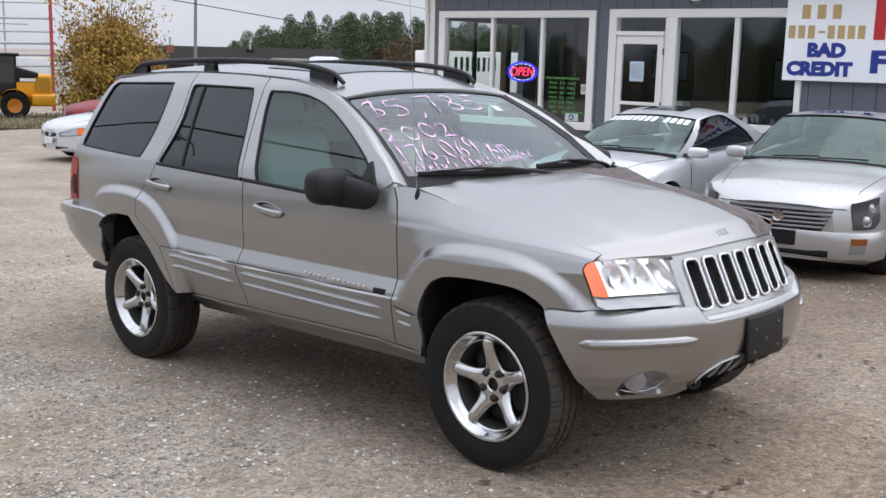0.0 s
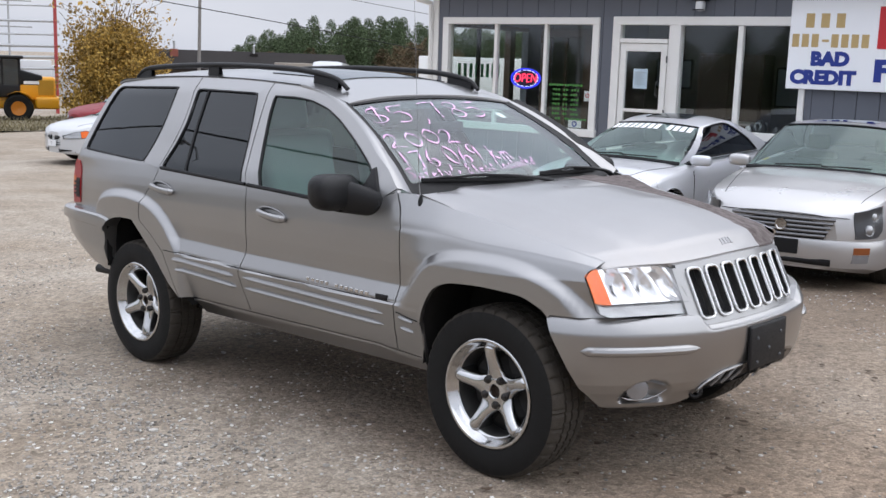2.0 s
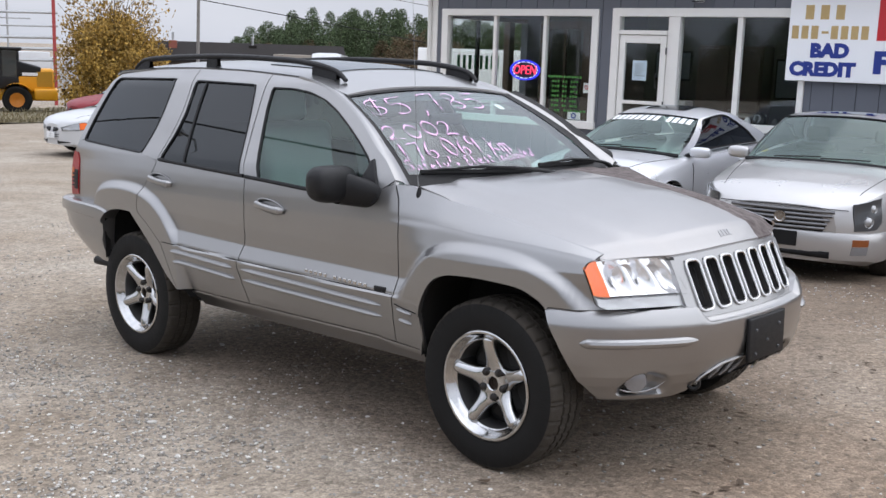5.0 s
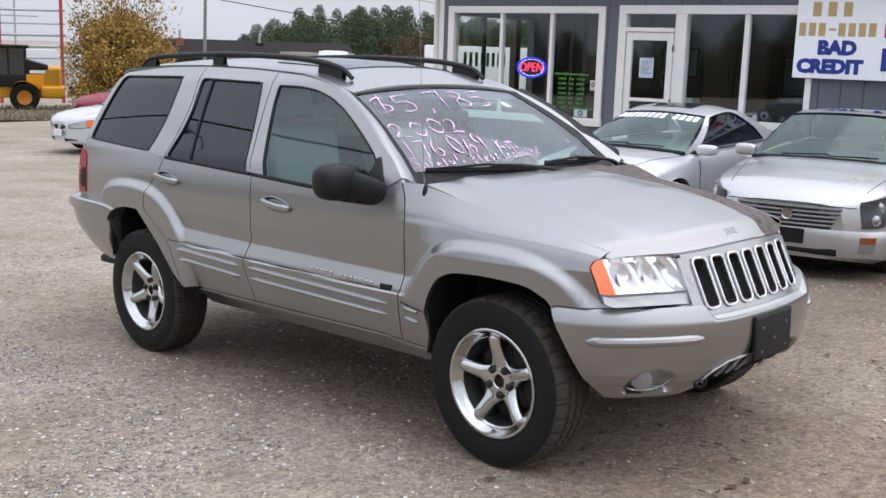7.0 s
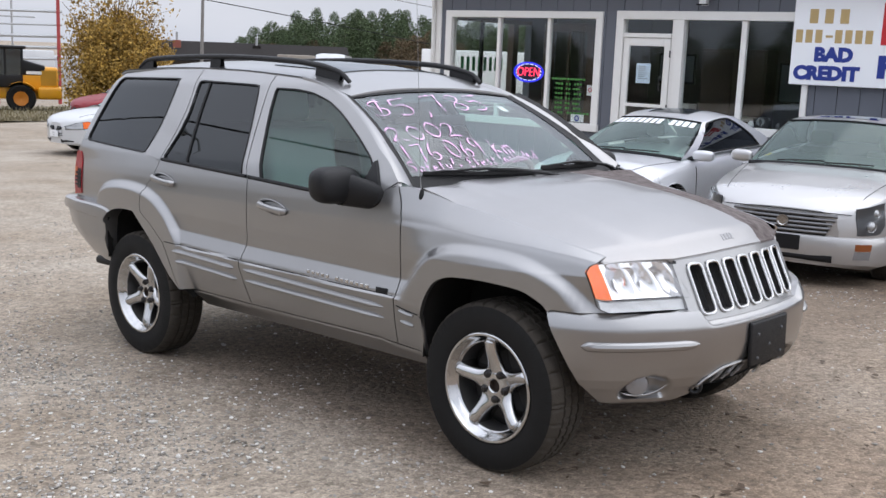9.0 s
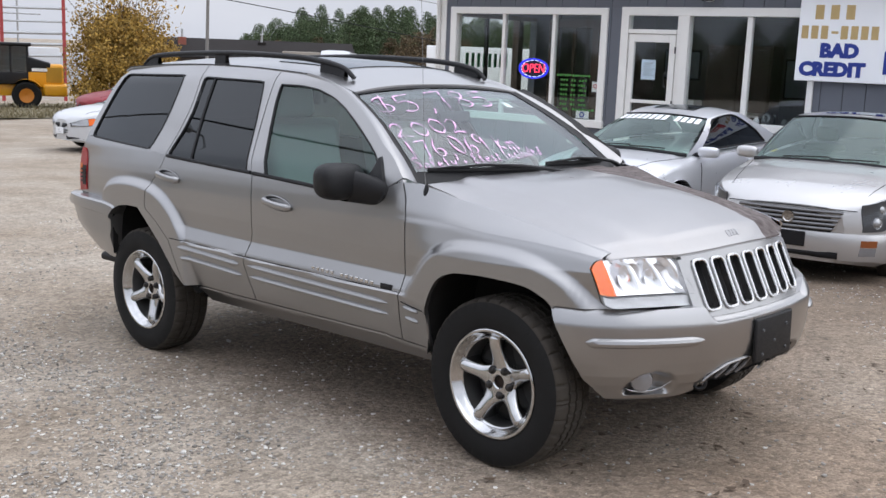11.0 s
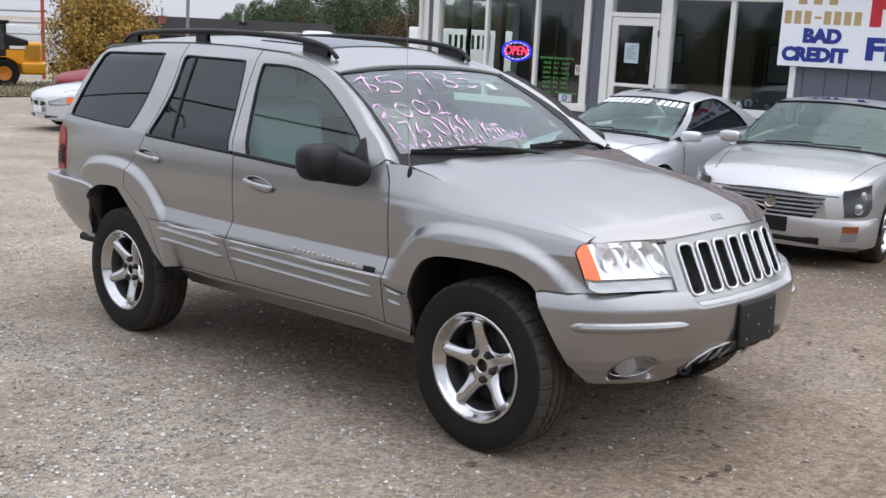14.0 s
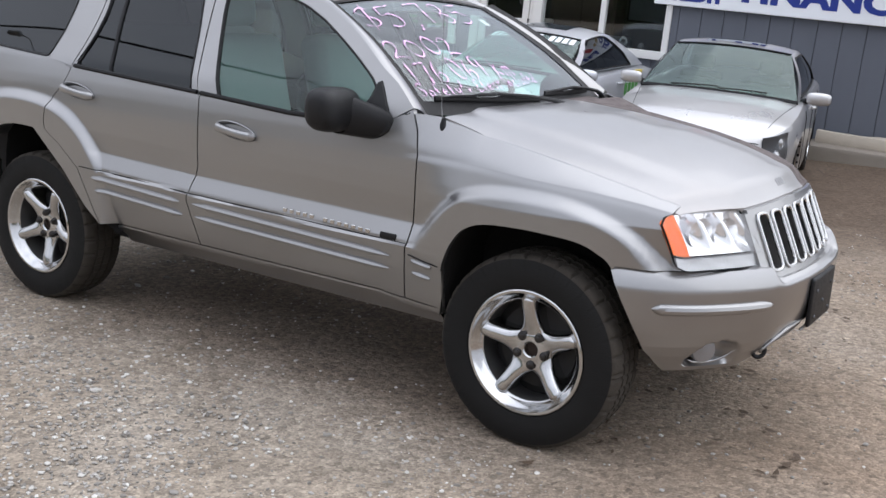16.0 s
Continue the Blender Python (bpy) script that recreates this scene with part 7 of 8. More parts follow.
    ws = part("windscreen", grid([[front_glass(k, v) for k in np.linspace(-1, 1, 17)] for v in np.linspace(0, 1, 9)]), CAR_GLASS, body)
    part("seal", tube([front_glass(k, 0.0, 0.004) for k in np.linspace(-1, 1, 17)], 0.010, 6), SEAL, ws)
    part("cowl", tube([front_glass(k, 1.0, 0.006) for k in np.linspace(-1, 1, 17)], 0.022, 6), BLACK_PLASTIC, ws)
    for y0, y1 in ((-0.62, 0.0), (0.0, 0.62)):
        part("wiper", tube([front_glass(k, 0.955 - 0.05 * abs(k - y0), 0.014) for k in np.linspace(y0, y1, 6)], 0.008, 6), BLACK_PLASTIC, ws)
    part("rear_window", grid([[tuple(np.array((ct * (1 - v) + cb * v)) * (1, k, 1) + np.array((-0.08 * (1 - k * k), 0, 0.03 * (1 - k * k) * (1 - v)))) for k in np.linspace(-1, 1, 13)] for v in np.linspace(0, 1, 8)]), DARK_GLASS, body)
    rows_ = []
    for u in np.linspace(0, 1, 20):
        e = at * (1 - u) + ct * u + np.array((0, 0.02 * math.sin(math.pi * u), s["arc"] * math.sin(math.pi * u)))
        rows_.append([(e[0] + 0.04 * (1 - k * k) * (1 - 2 * u), k * e[1], e[2] + 0.05 * (1 - abs(k) ** 2.4)) for k in np.linspace(-1, 1, 17)])
    roof_ = part("roof", grid(rows_, lip=0.01, inward=(0, 0, -1)), paint, body)
    if s.get("sunroof"):
        a, b = s["sunroof"]
        part("sunroof", grid([[tuple(np.array(rows_[i][j]) + (0, 0, 0.004)) for j in range(4, 13)] for i in range(a, b)]), DARK_GLASS, roof_)
    cab = part("cabin", box(cb[0] + 0.2, ab[0] - 0.1, -ab[1] + 0.08, ab[1] - 0.08, 0.45, ab[2] - 0.10), SEAT, body)
    for y in (-0.36, 0.36):
        part("seat", box(-0.35, -0.2, y - 0.22, y + 0.22, 0.6, ab[2] + 0.12, 0.05, 3), SEAT, cab)
        part("headrest", box(-0.38, -0.28, y - 0.12, y + 0.12, ab[2] + 0.14, ab[2] + 0.3, 0.04, 3), SEAT, cab)
    part("dashboard", box(ab[0] - 0.55, ab[0] - 0.02, -ab[1] + 0.06, ab[1] - 0.06, ab[2] - 0.3, ab[2] - 0.01, 0.05, 3), DASH, cab)
    for v0, v1 in s.get("hood_lines", ()):
        for sg in (-1, 1):
            pts = []
            for t in np.linspace(0, 1, 14):
                x, y = v0[0] + (v1[0] - v0[0]) * t, v0[1] + (v1[1] - v0[1]) * t
                zs, zc = top(x)
                q = abs(y) / max(W(x), 0.1)
                z = float(np.interp(q, [0, 0.33, 0.66, 1 - 0.11 / max(W(x), 0.3), 1], [zc, zs + (zc - zs) * 0.92, zs + (zc - zs) * 0.6, zs, zs - 0.06]))
                pts.append((x, sg * y, z + 0.001))
            part("hood_gap", tube(pts, 0.003, 5), SEAL, body)
    return car, body, front_glass, W, top, side


def on_side(side, sg, x0, x1, low, high, off, nx=10, nz=7, lip=0.012):
    """A sheet that lies on a car's flank or front corner, between two lines z(x)."""
    rows = [[(x + off * 0.6, sg * (side(x, z) + off), z) for z in np.linspace(low(x), high(x), nz)] for x in np.linspace(x0, x1, nx)]
    bm = grid(rows, lip=lip, inward=(-0.5, -sg * 0.7, 0))
    bmesh.ops.recalc_face_normals(bm, faces=bm.faces)
    return bm


def quad_patch(a, b, c, d, nu=8, nv=6, bulge=(0, 0, 0), lip=0.0, inward=(-1, 0, 0)):
    a, b, c, d, g = (np.array(v, float) for v in (a, b, c, d, bulge))
    rows = [[tuple(a * (1 - u) * (1 - v) + b * u * (1 - v) + c * u * v + d * (1 - u) * v + g * math.sin(math.pi * u) * math.sin(math.pi * v)) for v in np.linspace(0, 1, nv)] for u in np.linspace(0, 1, nu)]
    return grid(rows, lip=lip, inward=inward)


def y_flip(p):
    return (p[0], -p[1], p[2])


# champagne saloon facing the SUV
CTS = dict(front=2.40, rear=-2.42, width=0.86, axles=(1.44, -1.44), hub=0.325, tyre=0.332, arch=0.385, plan=[(-2.42, 0.70), (-2.2, 0.80), (-1.6, 0.85), (0, 0.855), (1.5, 0.852), (1.9, 0.826), (2.1, 0.785), (2.25, 0.715), (2.34, 0.62), (2.40, 0.47)],
           shoulder=[(-2.42, 0.98), (-1.7, 1.04), (0, 1.0), (1.05, 0.955), (1.6, 0.90), (2.05, 0.84), (2.2, 0.81), (2.32, 0.765), (2.40, 0.705)], crown=[(-2.42, 1.02), (-1.7, 1.08), (0, 1.0), (1.1, 1.005), (1.6, 0.955), (2.1, 0.87), (2.28, 0.81), (2.36, 0.765), (2.40, 0.722)],
           a_base=(1.02, 0.75, 0.965), a_top=(0.28, 0.575, 1.375), c_top=(-0.95, 0.575, 1.355), c_base=(-1.72, 0.74, 1.05), arc=0.03, win=(0.10, 0.86, 0.05, 0.90), swoop=0.0, posts=(0.47,), mirror=(0.70, 0.925, 1.005), doors=(0.92, -0.12, -1.05), handle=0.05, sunroof=(2, 9), hood_lines=(((1.1, 0.74), (2.18, 0.60)),), spokes=7, shiny=True)
LAMP_CLEAR = material("clear_lamp", (0.45, 0.46, 0.47), 0.2, 0.6, 0.4, 14, 0.3, 60, 0.6)
DULL_AMBER = material("dull_amber", (0.24, 0.065, 0.012), 0.3, 0, 0.2, 40, 0.2, 200, 0.5)
cts, body, cts_glass, cW, cTop, cSide = sedan("saloon_car", Matrix.Translation((-0.610, 7.18, -0.186)) @ pose(0, 0, 0, 0, 0, -78.7), CHAMPAGNE, "champagne silver saloon with angular headlights on the gravel", CTS)
for sg in (-1, 1):
    f = (lambda p: p) if sg > 0 else y_flip

    def q(name, pts, mat, bulge=(0, 0, 0), lip=0.0, lab="", own=None):
        bm = quad_patch(*[f(p) for p in pts], bulge=f(bulge), lip=lip)
        bmesh.ops.recalc_face_normals(bm, faces=bm.faces)
        return part(name, bm, mat, own or cts, lab)

    lowl, highl = (lambda x: float(np.interp(x, [2.10, 2.16, 2.35], [0.60, 0.535, 0.525]))), (lambda x: float(np.interp(x, [2.10, 2.22, 2.35], [0.81, 0.79, 0.755])))
    def lamp_side(x, z):
        return cSide(x, min(z, cTop(x)[0] - 0.075))

    hl = part("headlight", on_side(lamp_side, sg, 2.10, 2.345, lowl, highl, 0.016), LENS, cts, "tall angular headlight with two round projectors")
    hl.visible_shadow = False
    part("lamp_back", on_side(lamp_side, sg, 2.10, 2.345, lowl, highl, 0.005), LAMP_GREY, hl)
    for cx, cz, r in ((2.20, 0.715, 0.036), (2.255, 0.605, 0.042)):
        bm = lathe([(r * 1.25, -0.012), (r * 1.2, 0.004), (r, 0.0), (r * 0.8, 0.008), (r * 0.4, 0.014), (0.0005, 0.016)], 20, "x")
        bmesh.ops.transform(bm, matrix=Matrix.Translation((cx + 0.004, sg * (cSide(cx, cz) + 0.003), cz)) @ pose(0, 0, 0, 0, 0, sg * 52), verts=bm.verts)
        part("lamp_projector", bm, LAMP_CLEAR, hl)
    part("side_marker", on_side(cSide, sg, 2.265, 2.355, lambda x: 0.395, lambda x: 0.455, 0.036), DULL_AMBER, cts, "dull amber bumper lamp")
    part("fog_lamp", on_side(cSide, sg, 2.265, 2.355, lambda x: 0.318, lambda x: 0.392, 0.034), FOG_GLASS, cts, "clear fog lamp")
g0 = [(2.385, -0.46, 0.695), (2.385, 0.46, 0.695), (2.405, 0.36, 0.50), (2.405, -0.36, 0.50)]
gr = part("grille", quad_patch(*g0, nu=14, nv=6, bulge=(0.035, 0, 0), lip=0.02), BLACK_PLASTIC, cts, "wide grille of dark horizontal slats")
for k in range(5):
    t = 0.08 + 0.19 * k
    hw = 0.46 - 0.10 * t
    part("grille_slat", tube([(2.395 + 0.02 * t + 0.038 * (1 - (y / hw) ** 2), y, 0.695 - 0.195 * t) for y in np.linspace(-hw, hw, 13)], 0.0145, 6), GRILLE_SLAT, gr)
em = lathe([(0.0005, 0.006), (0.036, 0.006), (0.042, 0.012), (0.052, 0.012), (0.056, 0.0)], 24, "x")
bmesh.ops.transform(em, matrix=pose(2.452, 0, 0.61), verts=em.verts)
part("emblem", em, ALLOY, gr, "round chrome emblem")
part("lower_intake", quad_patch((2.428, -0.44, 0.335), (2.428, 0.44, 0.335), (2.422, 0.44, 0.275), (2.422, -0.44, 0.275), bulge=(0.02, 0, 0), lip=0.01), BLACK_PLASTIC, cts)
path = spline([(1.98, 0.815), (2.10, 0.785), (2.25, 0.717), (2.34, 0.625), (2.39, 0.49), (2.412, 0.30), (2.42, 0.0)], 30)
path = np.vstack([path, path[::-1][1:] * (1, -1)])
rows = []
for z, o in ((0.255, -0.03), (0.265, 0.004), (0.30, 0.016), (0.40, 0.026), (0.475, 0.024), (0.50, 0.014), (0.508, -0.02)):
    tg = np.gradient(path, axis=0)
    tg /= np.linalg.norm(tg, axis=1)[:, None]
    rows.append([(x - o * ty, y + o * tx, z) for (x, y), (tx, ty) in zip(path, tg)])
bm = grid(rows)
bmesh.ops.recalc_face_normals(bm, faces=bm.faces)
part("bumper_cover", bm, CHAMPAGNE, cts)
part("hood_edge", tube([(float(np.interp(abs(y), [0, 0.46, 0.60, 0.67], [2.436, 2.40, 2.365, 2.335])), y, float(np.interp(abs(y), [0, 0.46, 0.67], [0.712, 0.705, 0.70]))) for y in np.linspace(-0.56, 0.56, 27)], 0.004, 5), SEAL, cts)
part("plate_bracket", box(2.43, 2.455, -0.16, 0.16, 0.36, 0.49, 0.006, 1), BLACK_PLASTIC, cts, "black plate bracket")

# silver coupe with a white banner across its windscreen
CLK = dict(front=2.22, rear=-2.30, width=0.86, axles=(1.38, -1.30), hub=0.318, tyre=0.325, arch=0.375, plan=[(-2.30, 0.66), (-2.1, 0.78), (-1.5, 0.85), (0, 0.862), (1.3, 0.86), (1.8, 0.82), (2.0, 0.74), (2.15, 0.58), (2.22, 0.4)],
           shoulder=[(-2.30, 0.90), (-1.6, 0.985), (-0.6, 0.965), (0.9, 0.91), (1.5, 0.83), (2.0, 0.72), (2.22, 0.62)], crown=[(-2.30, 0.96), (-1.6, 1.02), (0, 0.98), (1.05, 0.955), (1.5, 0.895), (2.0, 0.775), (2.22, 0.66)],
           a_base=(1.0, 0.715, 0.925), a_top=(0.22, 0.545, 1.305), c_top=(-0.92, 0.545, 1.300), c_base=(-1.62, 0.70, 1.0), arc=0.08, win=(0.10, 0.80, 0.05, 0.93), swoop=0.62, round_end=True, posts=(), mirror=(0.84, 0.905, 0.975), doors=(0.88, -0.62), handle=-0.42, sunroof=(3, 11), hood_lines=(((1.05, 0.70), (2.1, 0.38)),), spokes=7)
clk, body, clk_glass, kW, kTop, kSide = sedan("coupe_car", Matrix.Translation((-3.05, 7.55, -0.255)) @ pose(0, 0, 0, 0, 0, -86.3), SILVER, "silver two-door coupe with a white banner on its windscreen", CLK)
banner = thing("screen_banner", clk.matrix_basis.copy(), "white vinyl banner bars across the coupe windscreen top", "banner")
for k in range(13):
    if k == 8:
        continue
    a = -0.96 + 0.147 * k
    wd = 0.128
    for t0, t1, v0, v1 in ((0.06, 0.90, 0.04, 0.20),):
        part("letter_bar", grid([[clk_glass(a + wd * t - 0.12 * (v - 0.05), v, 0.006) for v in np.linspace(v0, v1, 4)] for t in (t0, t1)], flip=True), WHITE_LETTER, banner)
flag = thing("green_lettering", clk.matrix_basis.copy(), "green painted lettering bars on the coupe's rear quarter", "lettering")
for k in range(4):
    x = -0.58 - 0.13 * k
    part("letter_bar", box(x - 0.09, x - 0.02, kW(x) - 0.006, kW(x) + 0.006, 0.66, 0.82, 0.002, 1), LIME_INK, flag)
tag = thing("yellow_tag", clk.matrix_basis.copy(), "yellow price tag on the coupe's rear fender", "tag")
part("card", box(-1.22, -1.0, 0.815, 0.845, 0.885, 0.965, 0.004, 1), material("yellow_card", (0.75, 0.6, 0.12), 0.6), tag)

# white compact and a red car beside it, at the far side of the lot
PON = dict(front=2.24, rear=-2.24, width=0.85, axles=(1.36, -1.28), hub=0.29, tyre=0.30, arch=0.35, plan=[(-2.24, 0.7), (-1.6, 0.83), (0, 0.85), (1.4, 0.845), (1.8, 0.80), (2.0, 0.72), (2.12, 0.60), (2.20, 0.44), (2.24, 0.28)],
           shoulder=[(-2.24, 0.92), (-1.6, 0.98), (0, 0.93), (1.0, 0.88), (1.5, 0.82), (1.9, 0.765), (2.1, 0.705), (2.2, 0.65), (2.24, 0.60)], crown=[(-2.24, 0.97), (-1.6, 1.02), (0, 0.95), (1.0, 0.93), (1.5, 0.88), (1.9, 0.81), (2.1, 0.745), (2.2, 0.69), (2.24, 0.64)],
           a_base=(1.0, 0.70, 0.89), a_top=(0.2, 0.55, 1.30), c_top=(-0.8, 0.55, 1.30), c_base=(-1.6, 0.70, 1.0), arc=0.03, win=(0.1, 0.88, 0.05, 0.9), swoop=0.3, posts=(0.5,), mirror=(0.62, 0.94, 0.93), doors=(0.85, -0.4), handle=-0.2, hood_lines=(((1.0, 0.68), (2.0, 0.5)),), spokes=6)


def compact(m, paint, label):
    car, body_, gl, w_, t_, sd = sedan("compact_car", m, paint, label, PON)
    for sg in (-1, 1):
        f = (lambda p: p) if sg > 0 else y_flip
        part("lamp_surround", on_side(sd, sg, 1.86, 2.225, lambda x: float(np.interp(x, [1.86, 1.95, 2.225], [0.615, 0.55, 0.51])), lambda x: float(np.interp(x, [1.86, 1.95, 2.12, 2.225], [0.67, 0.695, 0.655, 0.58])), 0.004), GREY_TRIM, car, "dark joint round the headlight")
        part("headlight", on_side(sd, sg, 2.03, 2.215, lambda x: float(np.interp(x, [2.03, 2.215], [0.548, 0.522])), lambda x: float(np.interp(x, [2.03, 2.12, 2.215], [0.67, 0.645, 0.575])), 0.008), LAMP_CLEAR, car, "swept clear headlight")
        part("turn_lamp", on_side(sd, sg, 1.88, 2.025, lambda x: float(np.interp(x, [1.88, 1.95, 2.025], [0.615, 0.565, 0.55])), lambda x: float(np.interp(x, [1.88, 1.95, 2.025], [0.662, 0.685, 0.672])), 0.008), AMBER, car, "amber corner lamp")
        for nm, pts, mat, lab in (("nostril", [(2.245, 0.06, 0.575), (2.19, 0.30, 0.60), (2.225, 0.26, 0.51), (2.27, 0.07, 0.49)], BLACK_PLASTIC, "dark grille opening"), ("fog_recess", [(2.25, 0.20, 0.33), (2.10, 0.60, 0.34), (2.10, 0.60, 0.27), (2.25, 0.22, 0.26)], BLACK_PLASTIC, "")):
            bm = quad_patch(*[f(p) for p in pts], bulge=f((0.03, 0.02, 0)), lip=0.02)
            bmesh.ops.recalc_face_normals(bm, faces=bm.faces)
            part(nm, bm, mat, car, lab)
    for z in (0.44, 0.40):
        part("bumper_line", tube([(2.285 - 0.75 * y * y, y, z) for y in np.linspace(-0.74, 0.74, 21)], 0.008, 6), GREY_TRIM, car)
    part("front_plate", box(2.275, 2.29, -0.15, 0.15, 0.36, 0.48, 0.004, 1), PAPER, car, "pale blank plate")
    return car


compact(Matrix.Translation((-17.5, 9.24, ground_z(-17.5, 9.24))) @ pose(0, 0, 0, 0, 0, -90) @ Matrix.Diagonal((1.08, 1.08, 1.09, 1)), WHITE_PAINT, "white compact car with amber corner lamps on the gravel")
compact(Matrix.Translation((-25.55, 13.87, ground_z(-25.55, 13.87))) @ pose(0, 0, 0, 0, 0, -88) @ Matrix.Diagonal((1.05, 1.05, 1.16, 1)), RED_PAINT, "dark red compact car parked behind the white one")
# ---- far side: verge, loader, bush, racks, woods ----
EYE0 = Vector((4.1, -4.09))


def far(azimuth, dist):
    """A place on the lot by compass bearing and distance from the first viewpoint."""
    a = radians(azimuth)
    x, y = EYE0.x + dist * math.cos(a), EYE0.y + dist * math.sin(a)
    return x, y, ground_z(x, y)


LEAF_GREEN = material("pine_needles", (0.060, 0.100, 0.042), 0.9, 0, 0.35, 0.5, second=(0.105, 0.145, 0.065))
LEAF_BROWN = material("autumn_leaves", (0.12, 0.088, 0.05), 0.8, 0, 0.35, 0.8, second=(0.18, 0.12, 0.058))
LEAF_GOLD = material("golden_leaves", (0.29, 0.172, 0.036), 0.8, 0, 0.3, 1.2, second=(0.47, 0.30, 0.06))
POLE_WOOD = material("weathered_pole", (0.20, 0.19, 0.18), 0.85, 0, 0.2, 8, 0.4, 40)
BARK = material("bark", (0.10, 0.08, 0.062), 0.9, 0, 0.3, 8, 0.5, 40)
GRASS = material("verge_grass", (0.125, 0.118, 0.058), 0.9, 0, 0.4, 0.6, second=(0.23, 0.185, 0.105))
YELLOW = material("loader_yellow", (0.70, 0.32, 0.010), 0.4, 0, 0.1, 6)
STEEL = material("galvanised_steel", (0.42, 0.43, 0.44), 0.5, 0.5, 0.15, 6)
RUST_RED = material("red_steel", (0.36, 0.05, 0.05), 0.55, 0, 0.15, 6)


def islands(mat, lo, hi):
    """Lets each leaf of a crown take a shade of its own."""
    t = mat.node_tree
    p = t.nodes["Principled BSDF"]
    src = p.inputs["Base Color"].links[0].from_socket
    g, r, mx_ = t.nodes.new("ShaderNodeNewGeometry"), t.nodes.new("ShaderNodeMapRange"), t.nodes.new("ShaderNodeMix")
    r.inputs["To Min"].default_value, r.inputs["To Max"].default_value = lo, hi
    mx_.data_type, mx_.blend_type = "RGBA", "MULTIPLY"
    mx_.inputs["Factor"].default_value = 1.0
    cmb = t.nodes.new("ShaderNodeCombineColor")
    for k in range(3):
        t.links.new(r.outputs["Result"], cmb.inputs[k])
    t.links.new(g.outputs["Random Per Island"], r.inputs["Value"])
    t.links.new(src, mx_.inputs["A"])
    t.links.new(cmb.outputs[0], mx_.inputs["B"])
    t.links.new(mx_.outputs["Result"], p.inputs["Base Color"])


for mt in (LEAF_GREEN, LEAF_BROWN, LEAF_GOLD):
    islands(mt, 0.45, 1.5)


def leaf_mesh(name, centres, size, mat, parent, rng, label="", aspect=0.6):
    verts, faces = [], []
    for c in centres:
        s = size * rng.uniform(0.6, 1.4)
        u = rng.normal(size=3)
        u /= np.linalg.norm(u)
        v = np.cross(u, rng.normal(size=3))
        v /= np.linalg.norm(v)
        n = len(verts)
        c = np.array(c)
        verts += [tuple(c - u * s), tuple(c + v * s * aspect), tuple(c + u * s), tuple(c - v * s * aspect)]
        faces.append((n, n + 1, n + 2, n + 3))
    me = bpy.data.meshes.new(name)
    me.from_pydata(verts, [], faces)
    me.materials.append(mat)
    ob = new(name, me)
    ob.parent = parent
    return tagged(ob, label, kind="stuff")


# grass verge
rng = np.random.default_rng(11)
va, vb, vc, vd = (-29.5, 9.0), (-31.5, 15.0), (-47.0, 26.0), (-44.0, 12.0)
rows = []
for u in np.linspace(0, 1, 26):
    row = []
    for v in np.linspace(0, 1, 26):
        x = (va[0] * (1 - u) + vb[0] * u) * (1 - v) + (vd[0] * (1 - u) + vc[0] * u) * v
        y = (va[1] * (1 - u) - 14 * (1 - u) + (vb[1] + 8) * u) * (1 - v) + (vd[1] * (1 - u) - 14 * (1 - u) + (vc[1] + 12) * u) * v
        row.append((x, y, ground_z(x, y) + 0.05 + 0.08 * noise.noise((x * 0.6, y * 0.6, 1))))
    rows.append(row)
tagged(part("verge", grid(rows), GRASS), "strip of dry grass along the edge of the lot", "grass verge", kind="structure")
verts, faces = [], []
for _ in range(9000):
    u, v = rng.random(), rng.random() ** 1.5
    x = (va[0] * (1 - u) + vb[0] * u) * (1 - v) + (vd[0] * (1 - u) + vc[0] * u) * v
    y = ((va[1] - 14) * (1 - u) + (vb[1] + 8) * u) * (1 - v) + ((vd[1] - 14) * (1 - u) + (vc[1] + 12) * u) * v
    z, h, a = ground_z(x, y) + 0.03, rng.uniform(0.06, 0.22), rng.uniform(0, 6.28)
    n = len(verts)
    verts += [(x - 0.03 * math.cos(a), y - 0.03 * math.sin(a), z), (x + 0.03 * math.cos(a), y + 0.03 * math.sin(a), z), (x + rng.uniform(-0.1, 0.1), y + rng.uniform(-0.1, 0.1), z + h)]
    faces.append((n, n + 1, n + 2))
me = bpy.data.meshes.new("grass")
me.from_pydata(verts, [], faces)
me.materials.append(GRASS)
tagged(new("grass", me), "dry yellow-green grass blades on the verge", "grass", kind="stuff")

# golden bush
bx, by, bz = far(150.15, 47)
bush = thing("bush_tree", Matrix.Translation((bx, by, bz)) @ Matrix.Diagonal((1.06, 1.06, 1.16, 1)), "tall golden autumn bush with thin bare upper twigs", "tree")
rng = np.random.default_rng(3)
limbs, tips = bmesh.new(), []
for k in range(26):
    a, lean, h = rng.uniform(0, 6.28), rng.uniform(0.15, 0.75), rng.uniform(3.0, 4.9)
    pts = [np.array((0.25 * math.cos(a), 0.25 * math.sin(a), -0.1))]
    for j in range(1, 7):
        t = j / 6
        pts.append(np.array((math.cos(a) * lean * h * 0.68 * t**1.1, math.sin(a) * lean * h * 0.68 * t**1.1, h * t * (1 - 0.25 * lean * t))) + rng.normal(0, 0.07, 3))
    g = tube([tuple(p) for p in pts], list(np.linspace(0.045, 0.008, 7)), 5)
    tmp = bpy.data.meshes.new("t")
    g.to_mesh(tmp)
    g.free()
    limbs.from_mesh(tmp)
    bpy.data.meshes.remove(tmp)
    tips += pts[2:]
part("limb", limbs, BARK, bush)
cent = []
